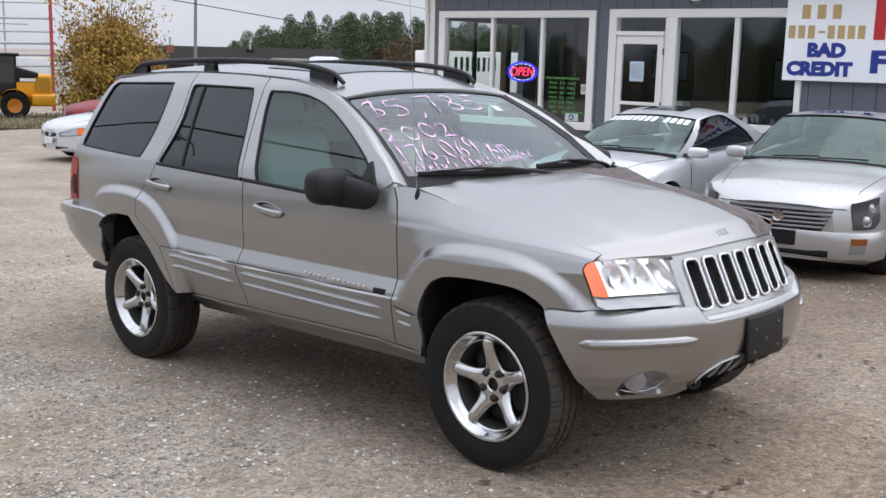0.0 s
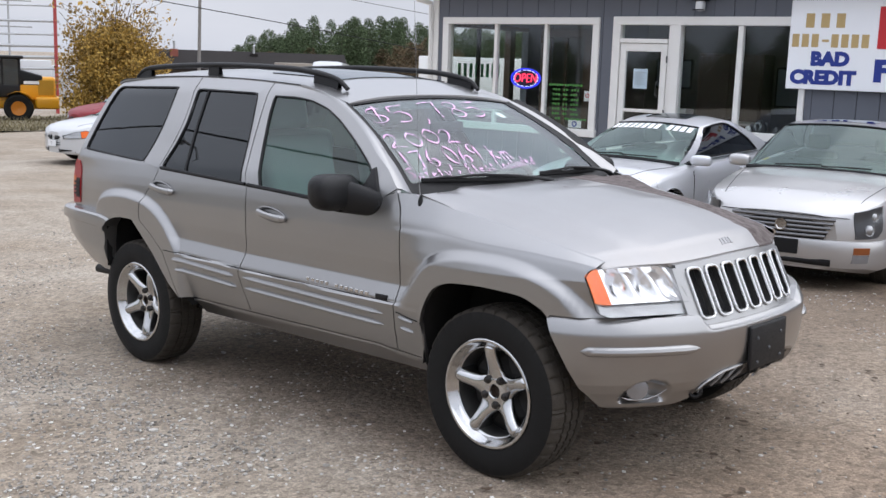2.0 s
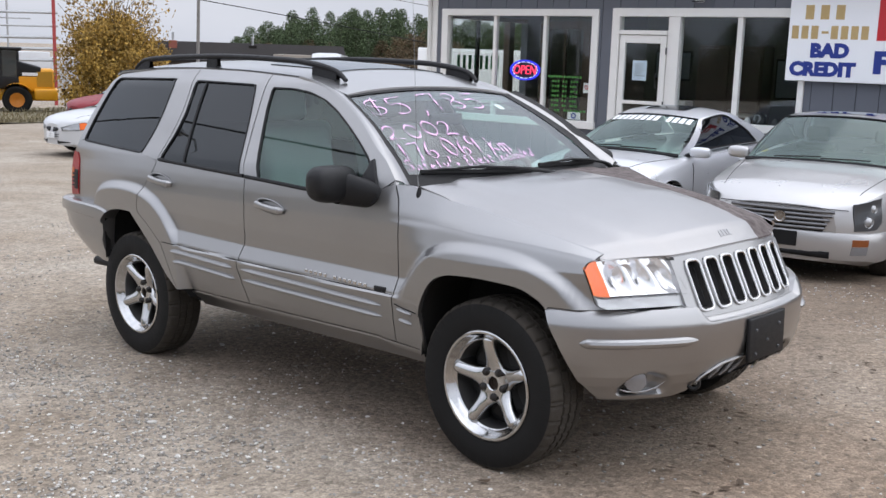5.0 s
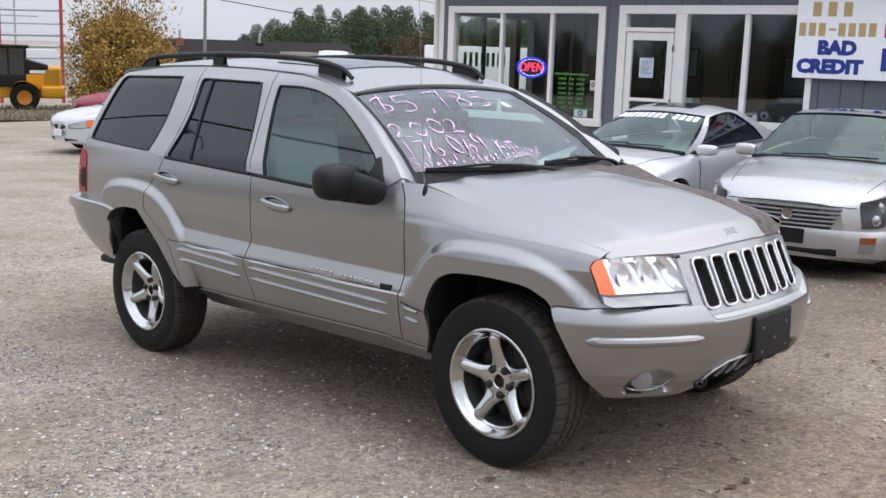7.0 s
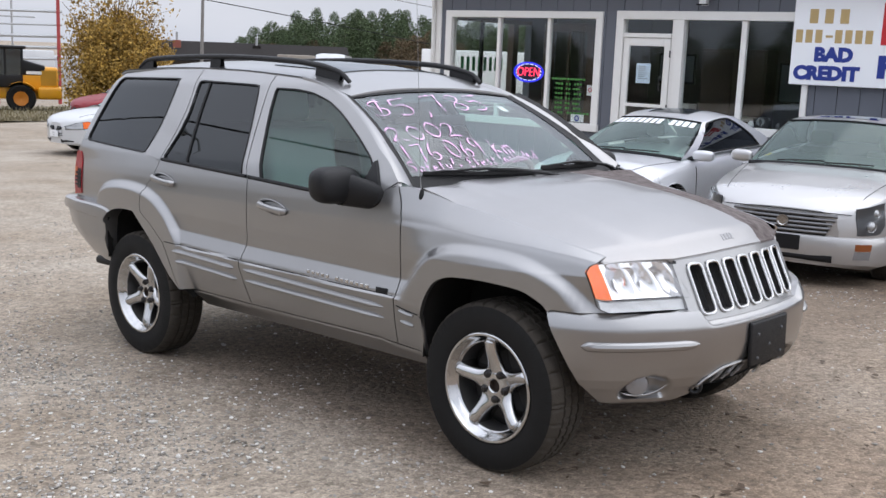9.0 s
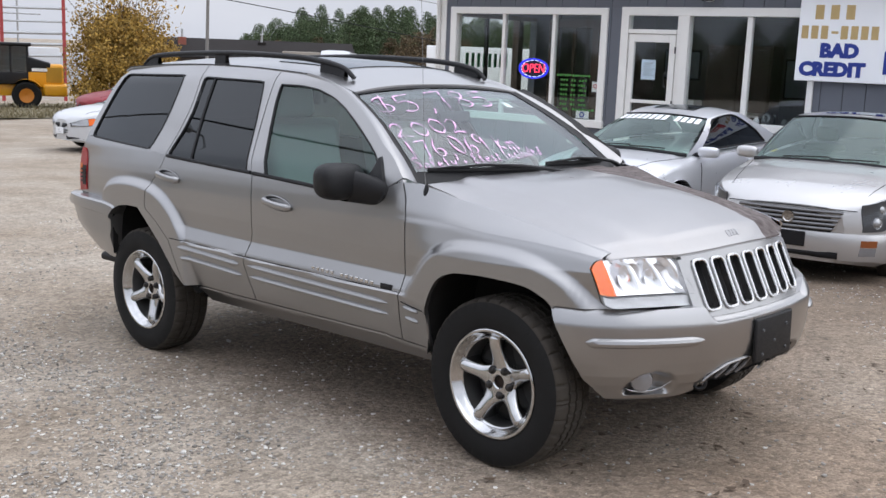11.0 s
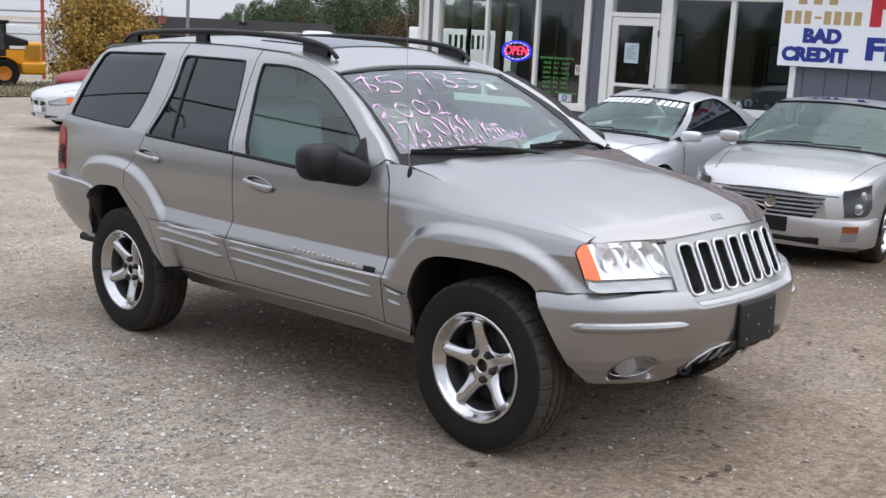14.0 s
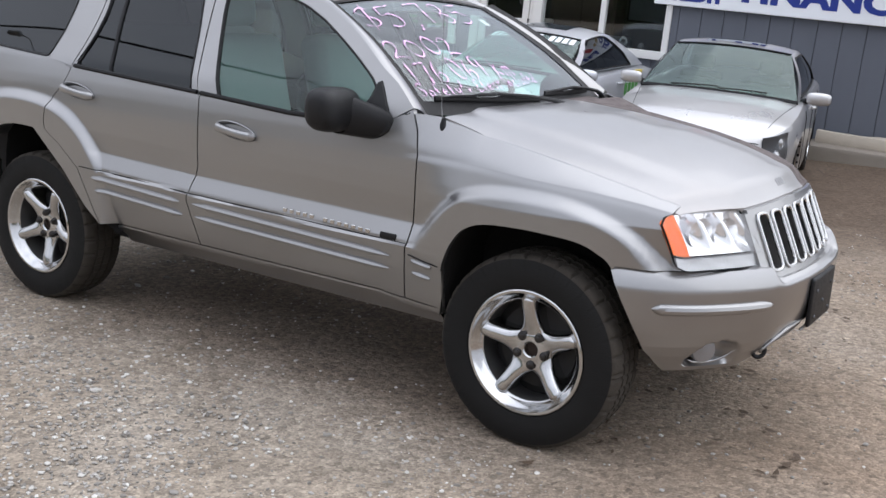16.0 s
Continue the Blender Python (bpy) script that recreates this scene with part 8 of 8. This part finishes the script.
for p in tips:
    n = int(rng.integers(24, 60)) if p[2] < 3.7 else int(rng.integers(1, 7))
    cent += [p + rng.normal(0, 0.30 if p[2] < 3.7 else 0.22, 3) * (1, 1, 0.8) for _ in range(n)]
clump = rng.normal(0, 1, (260, 3)) * (1.0, 1.0, 0.95) * 1.15 + (0, 0, 1.9)
clump = clump[(clump[:, 2] > 0.1) & (clump[:, 2] < 3.15) & (np.hypot(clump[:, 0], clump[:, 1]) < 2.5 - 0.16 * np.maximum(0, clump[:, 2] - 2.2) ** 2)]
for c in clump:
    r = rng.uniform(0.22, 0.42)
    cent += [c + rng.normal(0, r * 0.6, 3) for _ in range(int(900 * r * r))]
for _ in range(9000):
    a, r, z = rng.uniform(0, 6.28), rng.random() ** 0.5, rng.uniform(0.05, 3.5)
    rad = (2.3 + 0.25 * math.sin(2 * a + 1.0) + 0.2 * math.sin(5 * a)) * math.sin(min(1, (z + 0.9) / 4.4) * math.pi) ** 0.7
    cent.append(np.array((rad * r * math.cos(a), rad * r * math.sin(a), z)) + rng.normal(0, 0.12, 3))
cent = [c for c in cent if math.hypot(c[0], c[1]) < 2.25 - 0.35 * max(0.0, 0.8 - c[2])]
leaf_mesh("crown", cent, 0.055, LEAF_GOLD, bush, rng, "golden leaves")
# long arching sprigs with larger leaves above the crown
sprigs, tuft = bmesh.new(), []
for k in range(15):
    a, reach, h = rng.uniform(0, 6.28), rng.uniform(0.5, 2.3), rng.uniform(3.9, 5.6)
    pts = [np.array((reach * math.cos(a) * t**1.6, reach * math.sin(a) * t**1.6, 2.6 + (h - 2.6) * (t - 0.12 * t**3))) for t in np.linspace(0, 1, 7)]
    g = tube([tuple(p) for p in pts], list(np.linspace(0.018, 0.005, 7)), 5)
    tmp = bpy.data.meshes.new("t")
    g.to_mesh(tmp)
    g.free()
    sprigs.from_mesh(tmp)
    bpy.data.meshes.remove(tmp)
    for p in pts[4:]:
        tuft += [p + rng.normal(0, 0.13, 3) for _ in range(int(rng.integers(3, 11)))]
part("sprig", sprigs, BARK, bush)
leaf_mesh("sprig_leaves", tuft, 0.085, LEAF_GOLD, bush, rng, "olive and gold leaves on thin sprigs")

# woods behind the lot
def conifer(seed, h, mat, slim):
    rng = np.random.default_rng(seed)
    tr = thing("forest_tree", Matrix.Identity(4), "dark green conifer in the woods behind the lot" if mat is LEAF_GREEN else "russet autumn tree in the woods behind the lot", "tree", "woods behind the lot")
    part("trunk", tube([(0, 0, -0.3), (0.05, 0.02, h * 0.5), (0, 0, h * 0.97)], [0.16, 0.10, 0.02], 7), BARK, tr)
    cs = []
    for z in np.arange(h * 0.04, h, 0.30):
        t = z / h
        r = slim * h * math.sin(math.pi * min(1, 0.24 + t * 0.74)) ** 0.75 * (0.75 + 0.5 * rng.random()) + 0.10
        for _ in range(int(30 + 110 * r)):
            a, q = rng.uniform(0, 6.28), rng.random() ** 0.55
            cs.append((r * q * math.cos(a), r * q * math.sin(a), z + rng.uniform(-0.3, 0.3) - 0.25 * r * q))
    leaf_mesh("crown", cs, 0.115, mat, tr, rng, "", 0.5)
    return tr


models = [conifer(1, 9.3, LEAF_GREEN, 0.22), conifer(2, 8.7, LEAF_GREEN, 0.28), conifer(4, 9.6, LEAF_GREEN, 0.20), conifer(5, 6.8, LEAF_BROWN, 0.30), conifer(6, 8.4, LEAF_GREEN, 0.30)]
rng = np.random.default_rng(21)
used = set()
for row, (d0, n) in enumerate(((106, 36), (116, 36), (126, 32))):
    for k in range(n):
        az = 129.0 + (147.5 - 129.0) * (k + rng.uniform(-0.35, 0.35)) / n
        hmax = float(np.interp(az, [124, 133, 136, 138.5, 141.5, 143.2, 144.8, 147.5], [0.98, 0.98, 1.0, 0.90, 0.88, 0.80, 0.42, 0.25]))
        i = 3 if rng.random() < (0.36 if az < 141 else 0.18) else int(rng.choice((0, 1, 2, 4)))
        x, y, z = far(az, d0 + rng.uniform(-3, 3))
        sc = hmax * rng.uniform(0.76, 1.0) * (0.93 + 0.07 * row)
        mm = Matrix.Translation((x, y, z)) @ pose(0, 0, 0, 0, 0, rng.uniform(0, 360)) @ Matrix.Diagonal((sc, sc, sc, 1))
        if i in used:
            ob = copy_thing(models[i], mm)
        else:
            ob = models[i]
            used.add(i)
        ob.matrix_basis = mm
# low russet scrub at the foot of the woods
for k in range(30):
    az = 129.5 + 0.52 * k + rng.uniform(-0.2, 0.2)
    x, y, z = far(az, 101 + rng.uniform(-2, 2))
    sc = rng.uniform(0.42, 0.62) * (1.0 if az < 143 else 0.6)
    copy_thing(models[3], Matrix.Translation((x, y, z)) @ pose(0, 0, 0, 0, 0, rng.uniform(0, 360)) @ Matrix.Diagonal((sc * 1.3, sc * 1.3, sc, 1)))
# more woods on the far side of the street
for row in (0, 1):
    for k in range(36):
        x, y = -80 + 3.9 * (k + 0.5 * row) + rng.uniform(-0.8, 0.8), -42 - 5 * row + rng.uniform(-1.5, 1.5)
        sc = rng.uniform(0.52, 0.70)
        copy_thing(models[int(rng.choice((0, 1, 2, 3, 4)))], Matrix.Translation((x, y, ground_z(x, y))) @ pose(0, 0, 0, 0, 0, rng.uniform(0, 360)) @ Matrix.Diagonal((sc * 2.0, sc * 2.0, sc, 1)))

# wheel loader
RIM_ORANGE = material("rim_orange", (0.50, 0.17, 0.010), 0.55, 0, 0.25, 9)
lx, ly, lz = far(156.0, 51)
loader = thing("wheel_loader", Matrix.Translation((lx, ly, lz)) @ pose(0, 0, 0, 0, 0, 243) @ Matrix.Diagonal((0.9, 0.9, 0.9, 1)), "yellow wheel loader standing on the far verge", "loader")
for x in (-1.25, 1.55):
    for y in (-1.0, 1.0):
        bm = lathe([(0.33, -0.24), (0.42, -0.29), (0.57, -0.29), (0.65, -0.24), (0.68, 0.0), (0.65, 0.24), (0.57, 0.29), (0.33, 0.24)], 32)
        t_ = part("tyre", bm, RUBBER, loader)
        t_.matrix_basis = pose(x, y, 0.66)
        part("rim", lathe([(0.0005, -0.20), (0.10, -0.21), (0.13, -0.06), (0.27, -0.08), (0.33, -0.27), (0.34, 0.29), (0.0005, 0.2)], 24), RIM_ORANGE, t_)
part("engine_hood", box(-2.95, -1.2, -0.66, 0.66, 1.0, 2.15, 0.16, 4), YELLOW, loader, "rounded yellow engine hood")
part("counterweight", box(-3.1, -2.0, -1.0, 1.0, 0.62, 1.2, 0.12, 3), YELLOW, loader)
part("frame", box(-2.4, 2.0, -0.45, 0.45, 0.6, 1.2, 0.05, 2), YELLOW, loader)
for y in (-1.0, 1.0):
    part("fender", grid([[(-1.25 + 0.78 * math.cos(a), y + o, 0.66 + 0.78 * math.sin(a)) for a in np.linspace(0.5, 2.6, 14)] for o in (-0.32, 0.32)]), YELLOW, loader)
CAB_GLASS = glass("cab_glass", (0.36, 0.40, 0.41), 1.0, 0.0, 1.5)
cabn = part("cab", box(-1.35, 0.25, -0.70, 0.70, 1.15, 1.75, 0.06, 3), BLACK_PLASTIC, loader)
part("cab_roof", box(-1.5, 0.45, -0.82, 0.82, 2.98, 3.14, 0.07, 3), BLACK_PLASTIC, cabn)
for x in (-1.30, -0.55, 0.20):
    for y in (-0.66, 0.66):
        part("cab_post", box(x - 0.04, x + 0.04, y - 0.04, y + 0.04, 1.7, 3.0), BLACK_PLASTIC, cabn)
for y in (-0.66, 0.66):
    part("cab_window", box(-1.28, 0.18, y - 0.01, y + 0.01, 1.75, 2.98), CAB_GLASS, cabn)
wedge = box(-2.35, -1.25, -0.675, 0.675, 1.74, 2.5, 0.06, 3)
for v in wedge.verts:
    if v.co.z > 2.1:
        v.co.z -= 0.30 * (-1.25 - v.co.x) / 1.1
part("hood_top", wedge, BLACK_PLASTIC, loader, "black sloping hood cover")
for y in (-0.665, 0.665):
    part("side_grille", box(-2.86, -2.15, y - 0.012, y + 0.012, 1.28, 2.0, 0.008, 1), material("grille_yellow", (0.42, 0.22, 0.012), 0.6, 0, 0.2, 12), loader)
    part("side_label", box(-2.2, -1.5, y * 1.018 - 0.012, y * 1.018 + 0.012, 1.80, 1.95, 0.004, 1), PAPER, loader)
part("lift_arm", tube([(0.7, 0.5, 1.7), (2.0, 0.5, 1.3), (2.9, 0.5, 0.6)], 0.14, 8), YELLOW, loader)
part("lift_arm", tube([(0.7, -0.5, 1.7), (2.0, -0.5, 1.3), (2.9, -0.5, 0.6)], 0.14, 8), YELLOW, loader)
part("bucket", box(2.8, 3.7, -1.3, 1.3, 0.05, 1.0, 0.1, 2), YELLOW, loader)
part("rear_lamp_bar", box(-2.97, -2.94, -0.5, 0.5, 1.25, 1.95, 0.02, 1), GREY_TRIM, loader)

# red-posted steel rack with long bars, white trucks behind it
rx, ry, rz = far(152.95, 62)
rack = thing("steel_rack", Matrix.Translation((rx, ry, rz)) @ pose(0, 0, 0, 0, 0, 153), "tall steel rack with red posts and grey bars", "rack")
for k in range(4):
    part("post", box(-0.09, 0.09, 3.1 * k - 0.09, 3.1 * k + 0.09, -0.2, 7.2, 0.01, 1), RUST_RED, rack)
for z, r in ((6.6, 0.05), (5.7, 0.05), (4.9, 0.08), (4.2, 0.06), (3.6, 0.10), (3.0, 0.10), (2.4, 0.08)):
    part("bar", tube([(0.05, -0.2, z), (0.05, 10.5, z - 0.15)], r, 6), STEEL, rack)
for y in (2.4, 5.6, 8.4):
    part("mast", tube([(2.5, y, -0.5), (2.5, y, 8.5)], 0.06, 6), STEEL, rack)
    for z in (4.6, 6.0, 7.4):
        part("crossarm", tube([(2.5, y - 1.2, z), (2.5, y + 1.2, z)], 0.05, 6), STEEL, rack)
for k, (az, d, h, ln, lab) in enumerate(((155.4, 78, 2.7, 6.0, "white box truck parked beyond the rack"), (153.4, 82, 2.4, 5.0, "white van parked beyond the rack"))):
    x, y, z = far(az, d)
    tk = thing("box_truck", Matrix.Translation((x, y, z)) @ pose(0, 0, 0, 0, 0, 245), lab, "truck", "trucks beyond the rack")
    part("truck_box", box(-ln / 2, ln / 2 - 1.6, -1.1, 1.1, 0.7, h + 0.5, 0.06, 2), WHITE_PAINT, tk)
    cb_ = part("truck_cab", box(ln / 2 - 1.5, ln / 2, -1.0, 1.0, 0.5, h - 0.3, 0.18, 3), WHITE_PAINT, tk)
    part("cab_window", box(ln / 2 - 1.0, ln / 2 - 0.2, -1.015, 1.015, 1.45, h - 0.6, 0.04, 2), DARK_GLASS, cb_)
    for wx in (-ln / 2 + 1.0, ln / 2 - 0.8):
        for wy in (-0.95, 0.95):
            part("tyre", lathe([(0.2, -0.12), (0.42, -0.12), (0.45, 0.0), (0.42, 0.12), (0.2, 0.12)], 20), RUBBER, tk).matrix_basis = pose(wx, wy, 0.45)

# long dark shed with chimneys
sx, sy, sz = far(144.0, 92)
shed = thing("long_shed", Matrix.Translation((sx, sy, sz)) @ pose(0, 0, 0, 0, 0, 56), "long low dark shed with small chimneys", "building")
DARK_ROOF = material("dark_shingles", (0.020, 0.017, 0.016), 1.0, 0, 0.3, 3, 0.3, 30)
CHIMNEY_BRICK = material("chimney_brick", (0.26, 0.085, 0.06), 0.9, 0, 0.25, 8)
part("wall", box(-9.5, 8.5, -3, 3, -0.5, 2.9), material("brown_boards", (0.075, 0.060, 0.048), 0.8, 0, 0.3, 3), shed, smooth=False)
part("roof", grid([[(x, y, z) for y, z in ((-3.4, 2.75), (-3.4, 2.9), (0, 4.35), (3.4, 2.9), (3.4, 2.75))] for x in (-9.8, -3, 3, 8.8)]), DARK_ROOF, shed, smooth=False)
for x, y, h in ((-5.2, -1.0, 4.9), (1.2, -0.6, 4.7)):
    ch = part("chimney", box(x - 0.32, x + 0.32, y - 0.32, y + 0.32, 3.4, h - 0.5, 0.02, 1), CHIMNEY_BRICK if x < 0 else DARK_ROOF, shed)
    part("flue", tube([(x, y, h - 0.55), (x, y, h + 0.1)], 0.09, 8), STEEL, ch)
    part("flue_cap", lathe([(0.0005, 0.08), (0.2, 0.0), (0.0005, -0.01)], 12, "z"), STEEL, ch).matrix_basis = pose(x, y, h + 0.12)
for x in (-7, -4, -1, 2, 5):
    part("shed_window", box(x - 0.5, x + 0.5, -3.02, -2.98, 1.2, 2.1), DARK_GLASS, shed, smooth=False)
for k, (az, d, w_, h_) in enumerate(((146.3, 78, 2.6, 1.4), (143.2, 76, 1.9, 1.6), (141.2, 62, 1.7, 2.85), (145.2, 80, 2.0, 1.3))):
    x, y, z = far(az, d)
    cr = thing("yard_crate", Matrix.Translation((x, y, z)) @ pose(0, 0, 0, 0, 0, 55 + 9 * k), ("pale timber stack in the yard", "grey steel bin in the yard", "pale tarpaulined stack in the yard", "white tote in the yard")[k], "crate", "yard stock by the shed")
    part("crate_body", box(-w_ / 2, w_ / 2, -0.8, 0.8, 0.1, h_, 0.05, 2), (CONCRETE, STEEL, CONCRETE, PAPER)[k], cr)
    for s_ in (-w_ / 3, w_ / 3):
        part("skid", box(s_ - 0.08, s_ + 0.08, -0.8, 0.8, 0, 0.1), BROWN_WOOD, cr)

# van and white trailer
vx, vy, vz = far(139.3, 60)
van = thing("van", Matrix.Translation((vx, vy, vz)) @ pose(0, 0, 0, 0, 0, -48), "white van seen over the roof of the SUV", "van")
rows = []
for x in np.linspace(-2.6, 2.5, 24):
    zt = float(np.interp(x, [-2.6, -2.4, 0.9, 1.6, 2.2, 2.5], [2.55, 2.82, 2.92, 2.4, 1.45, 1.1]))
    hw = 0.95
    rows.append([(x, y, z) for y, z in ((-hw, 0.4), (-hw, 1.3), (-hw * 0.96, zt * 0.72), (-hw * 0.82, zt - 0.06), (-hw * 0.5, zt), (hw * 0.5, zt), (hw * 0.82, zt - 0.06), (hw * 0.96, zt * 0.72), (hw, 1.3), (hw, 0.4))])
vb_ = part("van_body", grid(rows), WHITE_PAINT, van)
part("windscreen", quad_patch((1.62, -0.72, 2.42), (1.62, 0.72, 2.42), (2.2, 0.85, 1.46), (2.2, -0.85, 1.46), bulge=(0.08, 0, 0.05)), CAR_GLASS, vb_)
for wx in (-1.6, 1.6):
    for wy in (-0.85, 0.85):
        part("tyre", lathe([(0.2, -0.12), (0.34, -0.12), (0.36, 0.0), (0.34, 0.12), (0.2, 0.12)], 20), RUBBER, van).matrix_basis = pose(wx, wy, 0.36)
tx, ty_, tz = far(130.6, 42)
trailer = thing("box_trailer", Matrix.Translation((tx, ty_, tz)) @ pose(0, 0, 0, 0, 0, 44), "long white box trailer standing beside the office", "trailer")
part("trailer_box", box(-2.95, 7.4, -1.25, 1.25, 0.75, 2.72, 0.05, 2), material("trailer_white", (0.82, 0.83, 0.83), 0.5, 0, 0.06, 2), trailer)
for x in np.arange(-2.6, 7.3, 0.61):
    part("side_rib", box(x - 0.02, x + 0.02, -1.27, -1.25, 0.8, 2.66), WHITE_TRIM, trailer, smooth=False)
part("chassis", box(-2.6, 7.2, -0.5, 0.5, 0.5, 0.75), BLACK_PLASTIC, trailer, smooth=False)
for wx in (4.6, 5.7):
    for wy in (-1.0, 1.0):
        part("tyre", lathe([(0.2, -0.14), (0.46, -0.14), (0.48, 0.0), (0.46, 0.14), (0.2, 0.14)], 20), RUBBER, trailer).matrix_basis = pose(wx, wy, 0.48)

# poles and cables
def pole(az, d, h, lean=0.0, az2=None):
    x, y, z = far(az, d)
    p_ = thing("utility_pole", Matrix.Translation((x, y, z)) @ pose(0, 0, 0, 0, lean, 0), "weathered wooden utility pole with a crossarm", "pole", "utility poles")
    part("shaft", tube([(0, 0, -0.4), (0, 0, h)], [0.15, 0.11], 10), POLE_WOOD, p_)
    part("crossarm", box(-0.05, 0.05, -1.1, 1.1, h - 0.7, h - 0.58, 0.01, 1), BARK, p_)
    for y_ in (-1.0, -0.4, 0.4, 1.0):
        part("insulator", lathe([(0.0005, 0.0), (0.04, 0.0), (0.05, 0.06), (0.02, 0.12), (0.0005, 0.13)], 10, "z"), STEEL, p_).matrix_basis = pose(0, y_, h - 0.58)
    return Vector((x, y, z + h))


pole(146.05, 88, 12.5, 2.0)


def cable(a, b, sag, r=0.02):
    pts = [tuple(Vector(a).lerp(Vector(b), t) - Vector((0, 0, 4 * sag * t * (1 - t)))) for t in np.linspace(0, 1, 40)]
    ob = part("overhead_cable", tube(pts, r, 5), SEAL)
    tagged(ob, "thin black overhead power cable", "cable", "overhead cables")


def up_at(az, d, slope):
    a = radians(az)
    return (EYE0.x + d * math.cos(a), EYE0.y + d * math.sin(a), 1.75 + slope * d)


cable(up_at(156.5, 80, 0.062), up_at(131.0, 95, -0.002), -0.2, 0.035)
cable(up_at(152.0, 85, 0.085), up_at(128.0, 95, 0.024), 0.0, 0.02)
cable(up_at(146.0, 88, 0.088), up_at(126.0, 100, 0.040), 0.0, 0.02)
# the service cable that crosses the street side of the lot
street = []
for x, y, h in ((-44.0, -5.4, 9.6), (24.0, -9.6, 9.3)):
    z = ground_z(x, y)
    p_ = thing("utility_pole", Matrix.Translation((x, y, z)), "weathered wooden utility pole on the street side", "pole", "utility poles")
    part("shaft", tube([(0, 0, -0.4), (0, 0, h - z + 0.3)], [0.16, 0.10], 10), BARK, p_)
    street.append((x, y, h))
cable(street[0], street[1], 0.45, 0.022)
lamp_post = thing("street_lamp", Matrix.Translation((-14.5, -6.85, ground_z(-14.5, -6.85))), "grey street lamp with a curved arm", "lamp")
part("lamp_pole", tube([(0, 0, -0.3), (0, 0, 5.0), (0, 0, 7.6), (-0.15, 0.05, 8.2), (-0.6, 0.15, 8.55), (-1.1, 0.3, 8.6)], [0.07, 0.05, 0.04, 0.03, 0.028, 0.025], 10), STEEL, lamp_post)
part("lamp_head", box(-1.75, -1.05, 0.2, 0.42, 8.52, 8.68, 0.05, 3), STEEL, lamp_post)
